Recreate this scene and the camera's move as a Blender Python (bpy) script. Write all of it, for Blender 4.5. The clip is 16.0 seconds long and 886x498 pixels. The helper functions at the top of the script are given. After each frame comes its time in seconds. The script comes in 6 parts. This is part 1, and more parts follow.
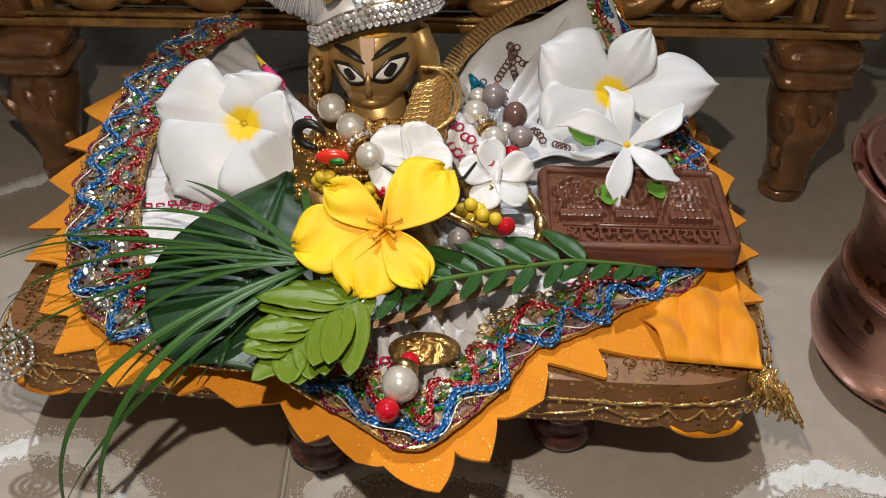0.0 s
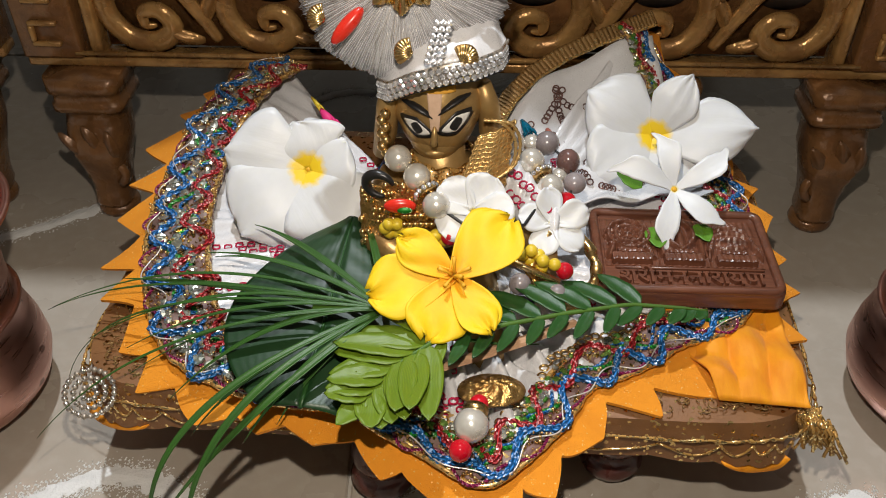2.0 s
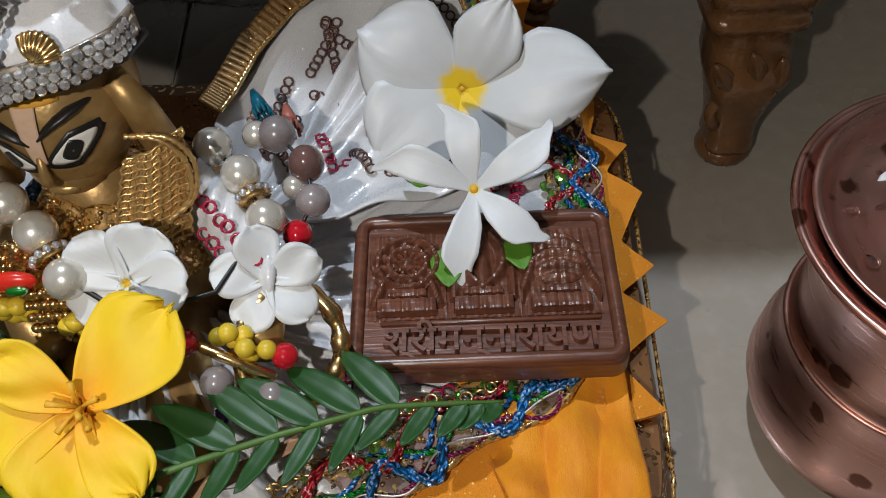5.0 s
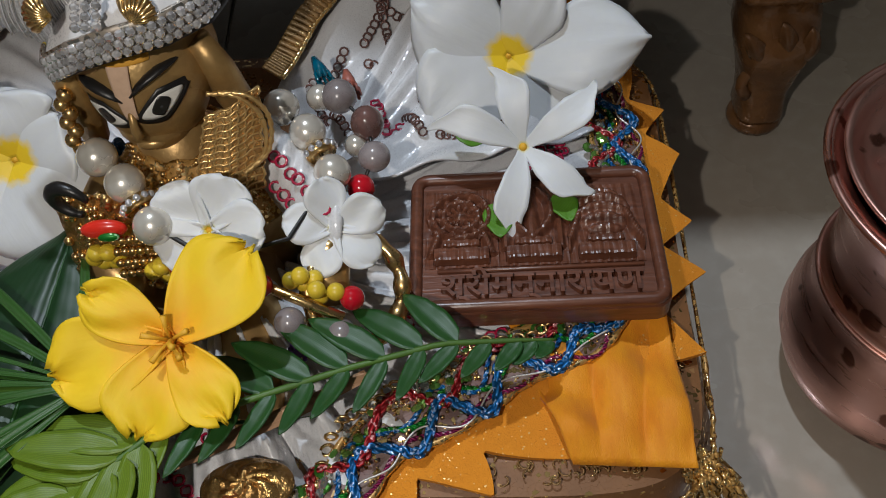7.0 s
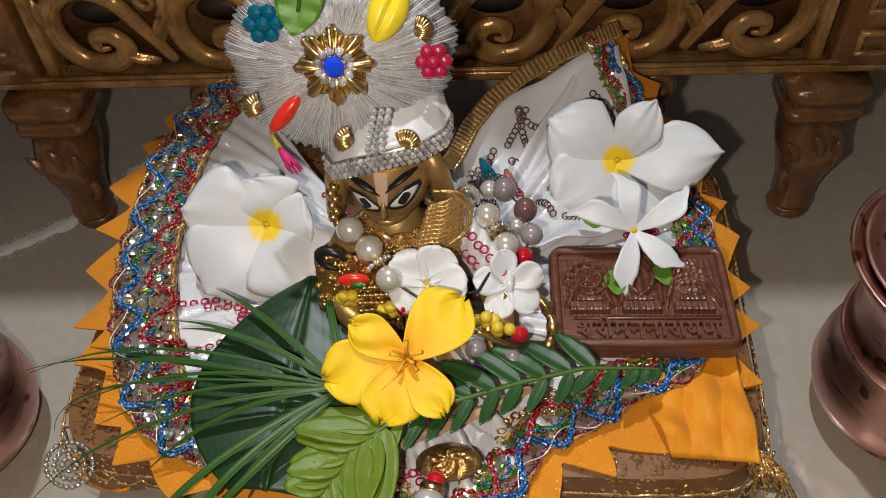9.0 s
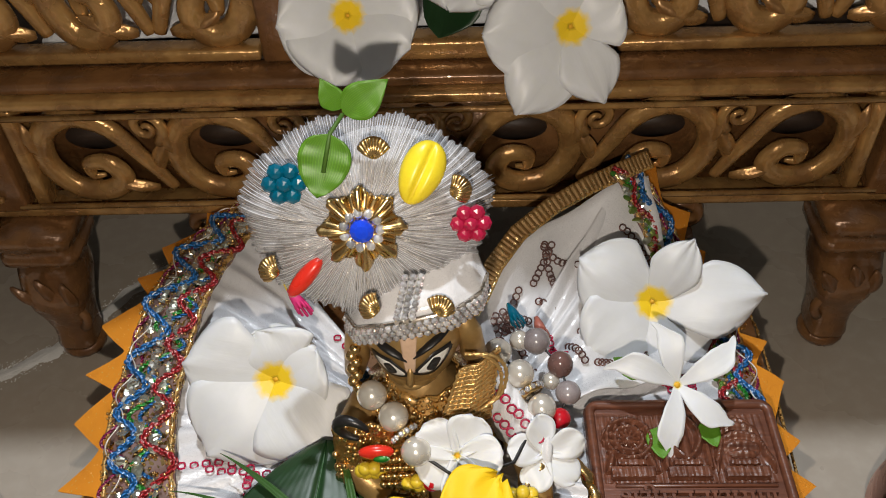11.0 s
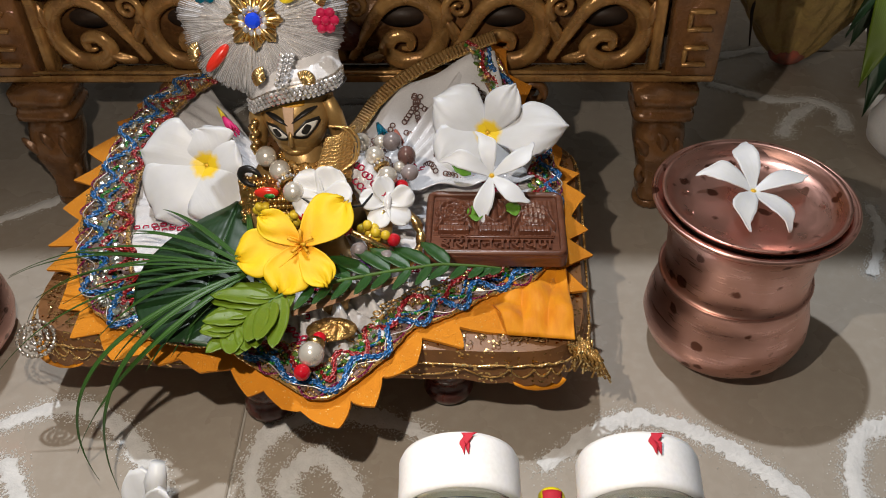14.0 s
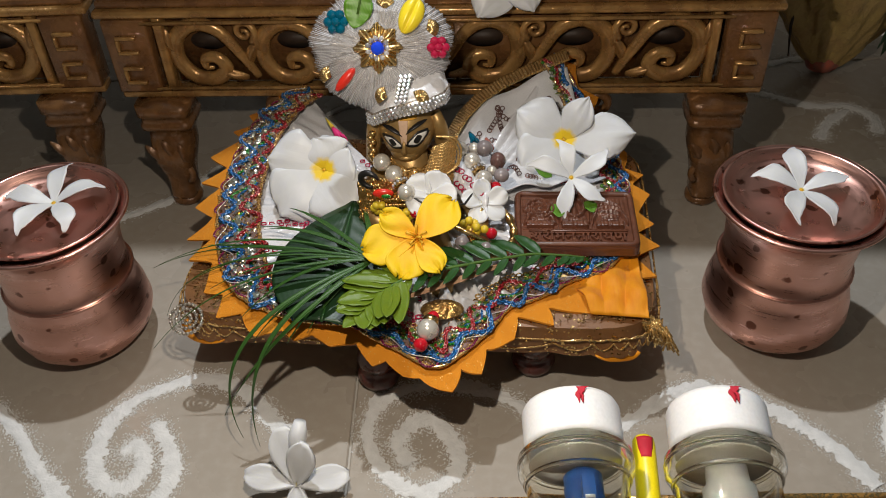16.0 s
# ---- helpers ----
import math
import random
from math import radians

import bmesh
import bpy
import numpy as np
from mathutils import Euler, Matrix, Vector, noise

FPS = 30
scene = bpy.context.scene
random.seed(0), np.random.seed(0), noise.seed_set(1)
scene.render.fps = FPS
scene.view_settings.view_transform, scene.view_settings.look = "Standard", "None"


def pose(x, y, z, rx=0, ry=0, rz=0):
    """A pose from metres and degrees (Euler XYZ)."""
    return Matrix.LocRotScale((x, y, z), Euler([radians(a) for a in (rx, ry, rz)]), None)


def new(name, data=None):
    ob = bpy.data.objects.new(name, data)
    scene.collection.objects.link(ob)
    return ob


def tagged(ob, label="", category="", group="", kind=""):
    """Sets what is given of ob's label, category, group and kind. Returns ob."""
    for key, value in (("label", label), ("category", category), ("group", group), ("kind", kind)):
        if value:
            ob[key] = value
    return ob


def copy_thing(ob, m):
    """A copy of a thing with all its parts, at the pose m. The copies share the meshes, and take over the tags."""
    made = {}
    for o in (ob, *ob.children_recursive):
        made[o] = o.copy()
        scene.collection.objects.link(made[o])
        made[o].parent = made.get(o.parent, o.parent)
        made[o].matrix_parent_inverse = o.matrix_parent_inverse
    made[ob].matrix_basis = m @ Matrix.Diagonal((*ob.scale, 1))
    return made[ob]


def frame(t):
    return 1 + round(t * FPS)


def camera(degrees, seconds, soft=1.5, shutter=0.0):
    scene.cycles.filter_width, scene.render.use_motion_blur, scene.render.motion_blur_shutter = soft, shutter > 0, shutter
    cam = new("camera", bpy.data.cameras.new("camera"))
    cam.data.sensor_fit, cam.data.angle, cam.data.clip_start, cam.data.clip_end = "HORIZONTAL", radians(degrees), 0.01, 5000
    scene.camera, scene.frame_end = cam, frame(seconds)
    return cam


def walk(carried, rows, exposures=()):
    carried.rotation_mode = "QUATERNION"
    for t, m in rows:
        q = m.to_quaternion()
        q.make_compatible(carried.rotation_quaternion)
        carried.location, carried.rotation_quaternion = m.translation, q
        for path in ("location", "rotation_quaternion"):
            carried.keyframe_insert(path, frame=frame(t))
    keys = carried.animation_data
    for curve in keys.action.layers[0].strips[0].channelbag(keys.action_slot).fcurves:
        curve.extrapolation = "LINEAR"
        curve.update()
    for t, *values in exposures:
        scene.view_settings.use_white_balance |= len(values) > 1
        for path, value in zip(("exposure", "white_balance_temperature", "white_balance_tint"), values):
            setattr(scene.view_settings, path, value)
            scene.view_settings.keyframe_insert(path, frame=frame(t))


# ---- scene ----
cam = camera(53.8, 16.0, 1.0)
METRES, EYE, TILT, LEAN, TURN = 0.918, 0.31, -40.5, 0.0, 0.0
ROWS = [
    (0.0, 0.0, 0.0, 0.0, 0.0, 0.0, -0.0),
    (0.5, -0.0071, -0.0074, 0.0064, 0.0, -0.03, 0.02),
    (1.0, -0.0094, -0.01, 0.0091, 0.02, 0.14, 0.05),
    (1.5, -0.028, -0.0209, 0.0131, -0.01, 0.04, 0.06),
    (2.0, -0.0268, -0.019, 0.0184, -0.01, 0.1, 0.05),
    (2.5, 0.0138, 0.0015, 0.0343, 0.15, 0.17, 0.07),
    (3.0, 0.0492, 0.0464, 0.0412, -0.62, -1.87, 1.39),
    (3.5, 0.0581, 0.0845, 0.0702, -0.95, -6.43, 2.72),
    (4.0, 0.0711, 0.1177, 0.0811, -0.93, -9.02, 4.05),
    (4.2, 0.0712, 0.1233, 0.0840, -1.2, -9.9, 4.1),
    (6.3, 0.0788, 0.1166, 0.0858, 0.4, -11.45, 4.75),
    (6.5, 0.0751, 0.1118, 0.0896, 0.37, -11.4, 4.8),
    (7.0, 0.0622, 0.1007, 0.0743, 0.56, -11.3, 4.84),
    (7.5, 0.041, 0.0818, 0.0634, 1.07, -11.38, 4.84),
    (8.0, 0.0187, 0.0639, 0.0715, 0.79, -11.72, 4.5),
    (8.5, 0.0015, 0.0368, 0.0943, 0.95, -10.8, 3.31),
    (9.0, 0.0033, -0.0141, 0.1059, 1.03, -8.66, 2.6),
    (9.5, 0.0042, -0.0772, 0.0923, 1.14, -4.81, 2.07),
    (10.0, -0.0136, -0.0119, 0.1519, 0.08, -4.8, 1.93),
    (10.2, -0.0140, 0.0119, 0.156, 0.0, -4.05, 2.27),
    (12.3, -0.0186, 0.0246, 0.1175, -0.5, -5.2, 2.6),
    (12.5, -0.0148, 0.0171, 0.0894, -0.46, -5.21, 2.28),
    (13.0, -0.0026, -0.0409, 0.0496, 0.15, -2.98, 1.0),
    (13.5, 0.026, -0.1083, 0.029, 0.67, -0.89, 1.06),
    (14.0, 0.0591, -0.1372, 0.0108, 0.56, -0.81, 1.09),
    (14.5, 0.0676, -0.1622, 0.0093, 0.48, -0.79, 1.16),
    (15.0, 0.0441, -0.1871, 0.0049, 0.49, -0.86, 1.23),
    (15.5, 0.0198, -0.2092, 0.0045, 1.0, -0.92, 1.26),
    (16.0, 0.0117, -0.2217, 0.009, 1.76, -0.91, 1.3),
]
EXPOSURES = [(0.0, 0.52, 6500, 11), (2.5, 0.58, 6400, 9), (3.5, 0.42, 6100, 8), (4.2, 0.28, 5950, 8), (6.3, -0.06, 5950, 8), (7.0, -0.14, 5950, 8), (8.0, 0.0, 6050, 9), (8.5, 0.1, 6250, 10), (9.0, 0.25, 6450, 11), (10.0, 0.52, 6500, 10), (12.5, 0.35, 6350, 10), (13.5, 0.44, 6550, 12), (14.5, 0.42, 6550, 12), (16.0, 0.27, 6500, 10)]
walk(cam, [(t, pose(0, 0, EYE, TILT, LEAN, TURN) @ pose(METRES * x, METRES * y, METRES * z, 90 + pitch, roll, yaw)) for t, x, y, z, yaw, pitch, roll in ROWS], EXPOSURES)

# ---- world, sun, large lights ----
world = bpy.data.worlds.new("room_air")
scene.world = world
world.use_nodes = True
world.node_tree.nodes["Background"].inputs[0].default_value = (0.75, 0.8, 0.9, 1)
world.node_tree.nodes["Background"].inputs[1].default_value = 0.015


def lamp(name, kind, energy, colour, at, radius):
    data = bpy.data.lights.new(name, kind)
    data.energy, data.color = energy, colour
    data.shadow_soft_size = radius
    ob = new(name, data)
    ob.matrix_world = at
    return ob


ceiling_bulb_light = lamp("ceiling_bulb_light", "POINT", 46.0, (0.90, 0.95, 1.0), pose(-0.11, 0.58, 1.60), 0.02)
torch_light = lamp("torch_light", "POINT", 2.7, (1.0, 0.88, 0.74), pose(-0.03, 0.045, 0.380), 0.004)


# ---- materials ----
def nodes_of(name):
    m = bpy.data.materials.new(name)
    m.use_nodes = True
    nt = m.node_tree
    return m, nt, nt.nodes["Principled BSDF"]


def link(nt, a, b):
    nt.links.new(a, b)


def mixc(nt, fac, a, b, blend="MIX"):
    n = nt.nodes.new("ShaderNodeMix")
    n.data_type, n.blend_type = "RGBA", blend
    if isinstance(fac, (int, float)):
        n.inputs[0].default_value = fac
    else:
        link(nt, fac, n.inputs[0])
    for k, v in ((6, a), (7, b)):
        if isinstance(v, tuple):
            n.inputs[k].default_value = (*v[:3], 1)
        else:
            link(nt, v, n.inputs[k])
    return n.outputs[2]


def ramp(nt, fac, *stops):
    n = nt.nodes.new("ShaderNodeValToRGB")
    e = n.color_ramp.elements
    while len(e) < len(stops):
        e.new(0.5)
    for i, (p, c) in enumerate(stops):
        e[i].position = p
        e[i].color = (c, c, c, 1) if isinstance(c, (int, float)) else (*c[:3], 1)
    link(nt, fac, n.inputs[0])
    return n.outputs[0]


def coords(nt, uv=False, squash=None):
    n = nt.nodes.new("ShaderNodeTexCoord")
    out = n.outputs["UV" if uv else "Object"]
    if squash:
        v = nt.nodes.new("ShaderNodeVectorMath")
        v.operation = "MULTIPLY"
        v.inputs[1].default_value = squash
        link(nt, out, v.inputs[0])
        out = v.outputs[0]
    return out


def noise_tex(nt, vec, scale, detail=4.0, distortion=0.0):
    n = nt.nodes.new("ShaderNodeTexNoise")
    n.inputs["Scale"].default_value = scale
    n.inputs["Detail"].default_value = detail
    n.inputs["Distortion"].default_value = distortion
    link(nt, vec, n.inputs["Vector"])
    return n.outputs[0]


def voro(nt, vec, scale, feature="F1"):
    n = nt.nodes.new("ShaderNodeTexVoronoi")
    n.feature = feature
    n.inputs["Scale"].default_value = scale
    link(nt, vec, n.inputs["Vector"])
    return n


def bump(nt, bsdf, height, strength=0.3, distance=0.001):
    n = nt.nodes.new("ShaderNodeBump")
    n.inputs["Strength"].default_value = strength
    n.inputs["Distance"].default_value = distance
    link(nt, height, n.inputs["Height"])
    link(nt, n.outputs[0], bsdf.inputs["Normal"])


def mat(name, c1, c2=None, rough=0.5, metal=0.0, scale=60, fine=600, bumpy=0.2, dist=0.0006, coat=0.0, spec=0.5,
        squash=None, sheen=0.0, sub=0.0, vary=0.0):
    """Two-scale mottled surface: c1 and c2 by coarse noise, fine grain in colour, gloss and relief."""
    m, nt, b = nodes_of(name)
    v = coords(nt, squash=squash)
    coarse = noise_tex(nt, v, scale, 5)
    grain = noise_tex(nt, v, fine, 3)
    col = mixc(nt, ramp(nt, coarse, (0.35, 0.0), (0.65, 1.0)), c1, c2 or tuple(0.8 * x for x in c1))
    col = mixc(nt, 0.25, col, mixc(nt, grain, tuple(0.5 * x for x in c1), tuple(min(1, 1.35 * x) for x in c1)))
    if vary:
        oi = nt.nodes.new("ShaderNodeObjectInfo")
        hs = nt.nodes.new("ShaderNodeHueSaturation")
        mr = nt.nodes.new("ShaderNodeMapRange")
        mr.inputs[3].default_value, mr.inputs[4].default_value = 1 - vary, 1 + vary
        link(nt, oi.outputs["Random"], mr.inputs[0])
        link(nt, mr.outputs[0], hs.inputs["Value"])
        link(nt, col, hs.inputs["Color"])
        col = hs.outputs[0]
    link(nt, col, b.inputs["Base Color"])
    link(nt, ramp(nt, coarse, (0.3, max(0.02, rough - 0.08)), (0.7, min(1, rough + 0.1))), b.inputs["Roughness"])
    b.inputs["Metallic"].default_value = metal
    b.inputs["Coat Weight"].default_value = coat
    b.inputs["Specular IOR Level"].default_value = spec
    b.inputs["Sheen Weight"].default_value = sheen
    if sub:
        b.inputs["Subsurface Weight"].default_value = sub
        b.inputs["Subsurface Radius"].default_value = (0.004, 0.003, 0.002)
    if bumpy:
        bump(nt, b, grain, bumpy, dist)
    return m


def glitter(name, c1, c2, rough=0.8, spark=(1.0, 0.8, 0.4), amount=0.1, size=900, bumpy=0.5, metal=0.0, fleck=1.0):
    """Cloth with tiny metallic flecks scattered in it."""
    m, nt, b = nodes_of(name)
    v = coords(nt)
    base = mixc(nt, noise_tex(nt, v, 90, 5), c1, c2)
    vo = voro(nt, v, size)
    pick = nt.nodes.new("ShaderNodeSeparateColor")
    link(nt, vo.outputs["Color"], pick.inputs[0])
    mask = ramp(nt, pick.outputs[0], (1 - amount, 0.0), (1 - amount + 0.01, 1.0))
    link(nt, mixc(nt, mask, base, spark), b.inputs["Base Color"])
    mm = nt.nodes.new("ShaderNodeMath")
    mm.operation = "MAXIMUM"
    mm.inputs[1].default_value = metal
    fl = nt.nodes.new("ShaderNodeMath")
    fl.operation = "MULTIPLY"
    fl.inputs[1].default_value = fleck
    link(nt, mask, fl.inputs[0])
    link(nt, fl.outputs[0], mm.inputs[0])
    link(nt, mm.outputs[0], b.inputs["Metallic"])
    link(nt, ramp(nt, mask, (0.0, rough), (1.0, 0.18)), b.inputs["Roughness"])
    bump(nt, b, pick.outputs[1], bumpy, 0.0006)
    return m


def petal_mat(name, inner, outer, r0, r1, rough=0.45, throat=None):
    """A flower's colour, from its throat outwards, with fine veins."""
    m, nt, b = nodes_of(name)
    v = coords(nt)
    ln = nt.nodes.new("ShaderNodeVectorMath")
    ln.operation = "LENGTH"
    link(nt, v, ln.inputs[0])
    mr = nt.nodes.new("ShaderNodeMapRange")
    mr.inputs[1].default_value, mr.inputs[2].default_value = 0, r1 * 1.25
    wob = nt.nodes.new("ShaderNodeMath")
    wob.operation = "MULTIPLY_ADD"
    wob.inputs[1].default_value, wob.inputs[2].default_value = r1 * 0.5, -r1 * 0.25
    link(nt, noise_tex(nt, v, 300, 2), wob.inputs[0])
    add = nt.nodes.new("ShaderNodeMath")
    link(nt, ln.outputs["Value"], add.inputs[0])
    link(nt, wob.outputs[0], add.inputs[1])
    link(nt, add.outputs[0], mr.inputs[0])
    t0 = throat or tuple(0.6 * x for x in inner)
    fleck = noise_tex(nt, v, 120, 4)
    out = mixc(nt, fleck, outer, tuple(0.86 * x for x in outer))
    col = mixc(nt, ramp(nt, mr.outputs[0], (r0 / r1 * 0.8, 0.0), (0.8, 1.0)), inner, out)
    col = mixc(nt, ramp(nt, mr.outputs[0], (0.05, 0.0), (0.25, 1.0)), t0, col)
    link(nt, col, b.inputs["Base Color"])
    b.inputs["Roughness"].default_value = rough
    b.inputs["Subsurface Weight"].default_value = 0.15
    b.inputs["Subsurface Radius"].default_value = (0.003, 0.003, 0.002)
    bump(nt, b, noise_tex(nt, coords(nt, squash=(1, 0.15, 1)), 500, 3), 0.25, 0.0004)
    return m


def leaf_mat(name, c1, c2, rough=0.35, veins=0.0):
    m, nt, b = nodes_of(name)
    uv = coords(nt, uv=True)
    v = coords(nt)
    w = nt.nodes.new("ShaderNodeTexWave")
    w.inputs["Scale"].default_value = 6
    w.inputs["Distortion"].default_value = 0.6
    link(nt, uv, w.inputs["Vector"])
    col = mixc(nt, noise_tex(nt, v, 45, 5), c1, c2)
    col = mixc(nt, ramp(nt, w.outputs["Color"], (0.82, 0.0), (1.0, veins)), col, tuple(min(1, 2.0 * x) for x in c1))
    link(nt, col, b.inputs["Base Color"])
    b.inputs["Roughness"].default_value = rough
    b.inputs["Subsurface Weight"].default_value = 0.05
    b.inputs["Subsurface Radius"].default_value = (0.001, 0.002, 0.001)
    bump(nt, b, w.outputs["Fac"], 0.08, 0.0003)
    return m


def wood_mat(name, c1, c2, rough=0.5, squash=(1, 8, 8), scale=60, coat=0.0):
    m, nt, b = nodes_of(name)
    v = coords(nt, squash=squash)
    g = noise_tex(nt, v, scale, 6, 0.6)
    col = mixc(nt, ramp(nt, g, (0.3, 0.0), (0.7, 1.0)), c1, c2)
    col = mixc(nt, ramp(nt, noise_tex(nt, coords(nt), 35, 4), (0.4, 0.0), (0.75, 0.6)), col, tuple(0.5 * x for x in c1))
    link(nt, col, b.inputs["Base Color"])
    b.inputs["Roughness"].default_value = rough
    b.inputs["Coat Weight"].default_value = coat
    b.inputs["Coat Roughness"].default_value = 0.25
    bump(nt, b, g, 0.4, 0.0005)
    return m


def copper_mat(name):
    m, nt, b = nodes_of(name)
    v = coords(nt)
    spots = voro(nt, v, 75)
    jag = noise_tex(nt, v, 70, 5, 0.8)
    sel = nt.nodes.new("ShaderNodeMath")
    sel.operation = "MULTIPLY_ADD"
    sel.inputs[1].default_value, sel.inputs[2].default_value = 0.9, 0.0
    link(nt, jag, sel.inputs[0])
    sub = nt.nodes.new("ShaderNodeMath")
    sub.operation = "ADD"
    link(nt, spots.outputs["Distance"], sub.inputs[0])
    link(nt, sel.outputs[0], sub.inputs[1])
    mask = ramp(nt, sub.outputs[0], (0.56, 1.0), (0.64, 0.0))
    col = mixc(nt, noise_tex(nt, v, 30, 5), (0.74, 0.43, 0.36), (0.54, 0.29, 0.235))
    col = mixc(nt, mask, col, (0.20, 0.085, 0.06))
    link(nt, col, b.inputs["Base Color"])
    b.inputs["Metallic"].default_value = 1.0
    streak = noise_tex(nt, coords(nt, squash=(1, 1, 14)), 60, 4)
    link(nt, ramp(nt, streak, (0.3, 0.24), (0.7, 0.42)), b.inputs["Roughness"])
    bump(nt, b, streak, 0.12, 0.0004)
    return m


def floor_mat(name):
    m, nt, b = nodes_of(name)
    geo = nt.nodes.new("ShaderNodeNewGeometry")
    v = geo.outputs["Position"]
    col = mixc(nt, noise_tex(nt, v, 5, 6), (0.41, 0.365, 0.305), (0.32, 0.278, 0.228))
    col = mixc(nt, ramp(nt, noise_tex(nt, v, 120, 4), (0.45, 0.0), (0.8, 0.35)), col, (0.48, 0.44, 0.385))
    link(nt, col, b.inputs["Base Color"])
    link(nt, ramp(nt, noise_tex(nt, v, 14, 5), (0.3, 0.16), (0.75, 0.4)), b.inputs["Roughness"])
    bump(nt, b, noise_tex(nt, v, 700, 2), 0.05, 0.0004)
    return m


def net_mat(name):
    """Stiff silver-white pleated net: radial threads, half see-through between them."""
    m, nt, b = nodes_of(name)
    uv = coords(nt, uv=True)
    sp = nt.nodes.new("ShaderNodeSeparateXYZ")
    link(nt, uv, sp.inputs[0])

    def lines(out, n):
        mu = nt.nodes.new("ShaderNodeMath")
        mu.operation = "MULTIPLY"
        mu.inputs[1].default_value = n
        link(nt, out, mu.inputs[0])
        si = nt.nodes.new("ShaderNodeMath")
        si.operation = "SINE"
        link(nt, mu.outputs[0], si.inputs[0])
        return si.outputs[0]
    a = lines(sp.outputs[0], 1500)
    r = lines(sp.outputs[1], 420)
    soft = nt.nodes.new("ShaderNodeMath")
    soft.operation = "MULTIPLY"
    soft.inputs[1].default_value = 0.45
    link(nt, r, soft.inputs[0])
    r = soft.outputs[0]
    mx = nt.nodes.new("ShaderNodeMath")
    mx.operation = "MAXIMUM"
    link(nt, a, mx.inputs[0])
    link(nt, r, mx.inputs[1])
    thick = noise_tex(nt, coords(nt), 70, 3)
    mask = ramp(nt, mx.outputs[0], (0.55, 0.0), (0.92, 0.9))
    col = mixc(nt, mask, (0.62, 0.62, 0.64), (0.80, 0.80, 0.83))
    link(nt, col, b.inputs["Base Color"])
    b.inputs["Roughness"].default_value = 0.4
    b.inputs["Metallic"].default_value = 0.0
    al = nt.nodes.new("ShaderNodeMath")
    al.operation = "MAXIMUM"
    link(nt, mask, al.inputs[0])
    link(nt, ramp(nt, thick, (0.36, 0.10), (0.68, 0.55)), al.inputs[1])
    link(nt, al.outputs[0], b.inputs["Alpha"])
    bump(nt, b, mx.outputs[0], 0.5, 0.0004)
    return m


def glass_mat(name, tint=(1, 1, 1), rough=0.02, ior=1.45):
    m, nt, b = nodes_of(name)
    b.inputs["Base Color"].default_value = (*tint, 1)
    b.inputs["Transmission Weight"].default_value = 1.0
    b.inputs["IOR"].default_value = ior
    link(nt, ramp(nt, noise_tex(nt, coords(nt), 40, 3), (0.3, rough), (0.8, rough + 0.05)), b.inputs["Roughness"])
    return m


M_FLOOR = floor_mat("glazed_floor_tile")
M_GROUT = mat("tile_grout", (0.5, 0.47, 0.42), rough=0.9)
M_WALL = mat("painted_wall", (0.28, 0.255, 0.22), (0.23, 0.21, 0.18), rough=0.85, scale=3, fine=150)
M_POWDER = mat("white_rice_powder", (0.8, 0.8, 0.78), (0.68, 0.68, 0.66), rough=0.95, scale=120, fine=1500, bumpy=0.8, dist=0.001)
M_CARVED = mat("gilded_carved_wood", (0.24, 0.115, 0.042), (0.10, 0.044, 0.017), rough=0.26, metal=0.2, scale=60, fine=260, bumpy=0.6, dist=0.001, coat=0.5)
M_GILT = mat("worn_gilt_edge", (0.54, 0.31, 0.105), (0.21, 0.10, 0.034), rough=0.24, metal=0.45, scale=70, fine=260, bumpy=0.6, dist=0.001, coat=0.4)
# Dark brown for boards and pot; also the painted shade of the rail's openings.
M_DARKBROWN_SHADE = mat("dark_brown_and_hole_shade", (0.035, 0.02, 0.012), rough=0.6)
M_REDWOOD = mat("dark_red_lacquer", (0.09, 0.018, 0.012), (0.05, 0.012, 0.01), rough=0.3, coat=0.4)
M_PALEWOOD = wood_mat("pale_raw_wood", (0.52, 0.33, 0.17), (0.40, 0.24, 0.12), rough=0.7)
M_TABLET = wood_mat("carved_brown_wood", (0.185, 0.066, 0.034), (0.075, 0.025, 0.014), rough=0.34, scale=70, coat=0.35)
M_SANDAL = wood_mat("split_sandalwood", (0.50, 0.30, 0.17), (0.33, 0.18, 0.10), rough=0.75)
M_BROCADE = glitter("brown_gold_brocade", (0.27, 0.125, 0.045), (0.14, 0.062, 0.022), 0.45, (0.8, 0.55, 0.22), 0.10, 800, 0.7, 0.1)
M_RIBBON = glitter("woven_gold_ribbon", (0.27, 0.155, 0.05), (0.20, 0.105, 0.032), 0.42, (0.9, 0.66, 0.3), 0.10, 1500, 0.8, 0.35)
M_EMBOSS = mat("embossed_gold", (0.62, 0.38, 0.13), (0.34, 0.18, 0.06), rough=0.3, metal=0.9, scale=150, fine=420, bumpy=1.0, dist=0.0012)
M_LACEGOLD = mat("bright_gold_thread", (0.85, 0.58, 0.25), (0.62, 0.38, 0.14), rough=0.32, metal=0.7, scale=220, fine=900, bumpy=0.2)
M_GOLDLACE = glitter("gold_lace", (0.50, 0.29, 0.08), (0.36, 0.19, 0.05), 0.4, (1.0, 0.78, 0.38), 0.4, 1100, 1.0, 0.3)
M_SILVERLACE = glitter("silver_lace", (0.5, 0.45, 0.38), (0.25, 0.2, 0.16), 0.4, (0.95, 0.92, 0.85), 0.4, 700, 0.8, 0.6)
M_FELT = glitter("orange_glitter_felt", (0.80, 0.30, 0.012), (0.64, 0.215, 0.008), 0.92, (1.0, 0.62, 0.2), 0.02, 2200, 0.9, 0.0, 0.3)
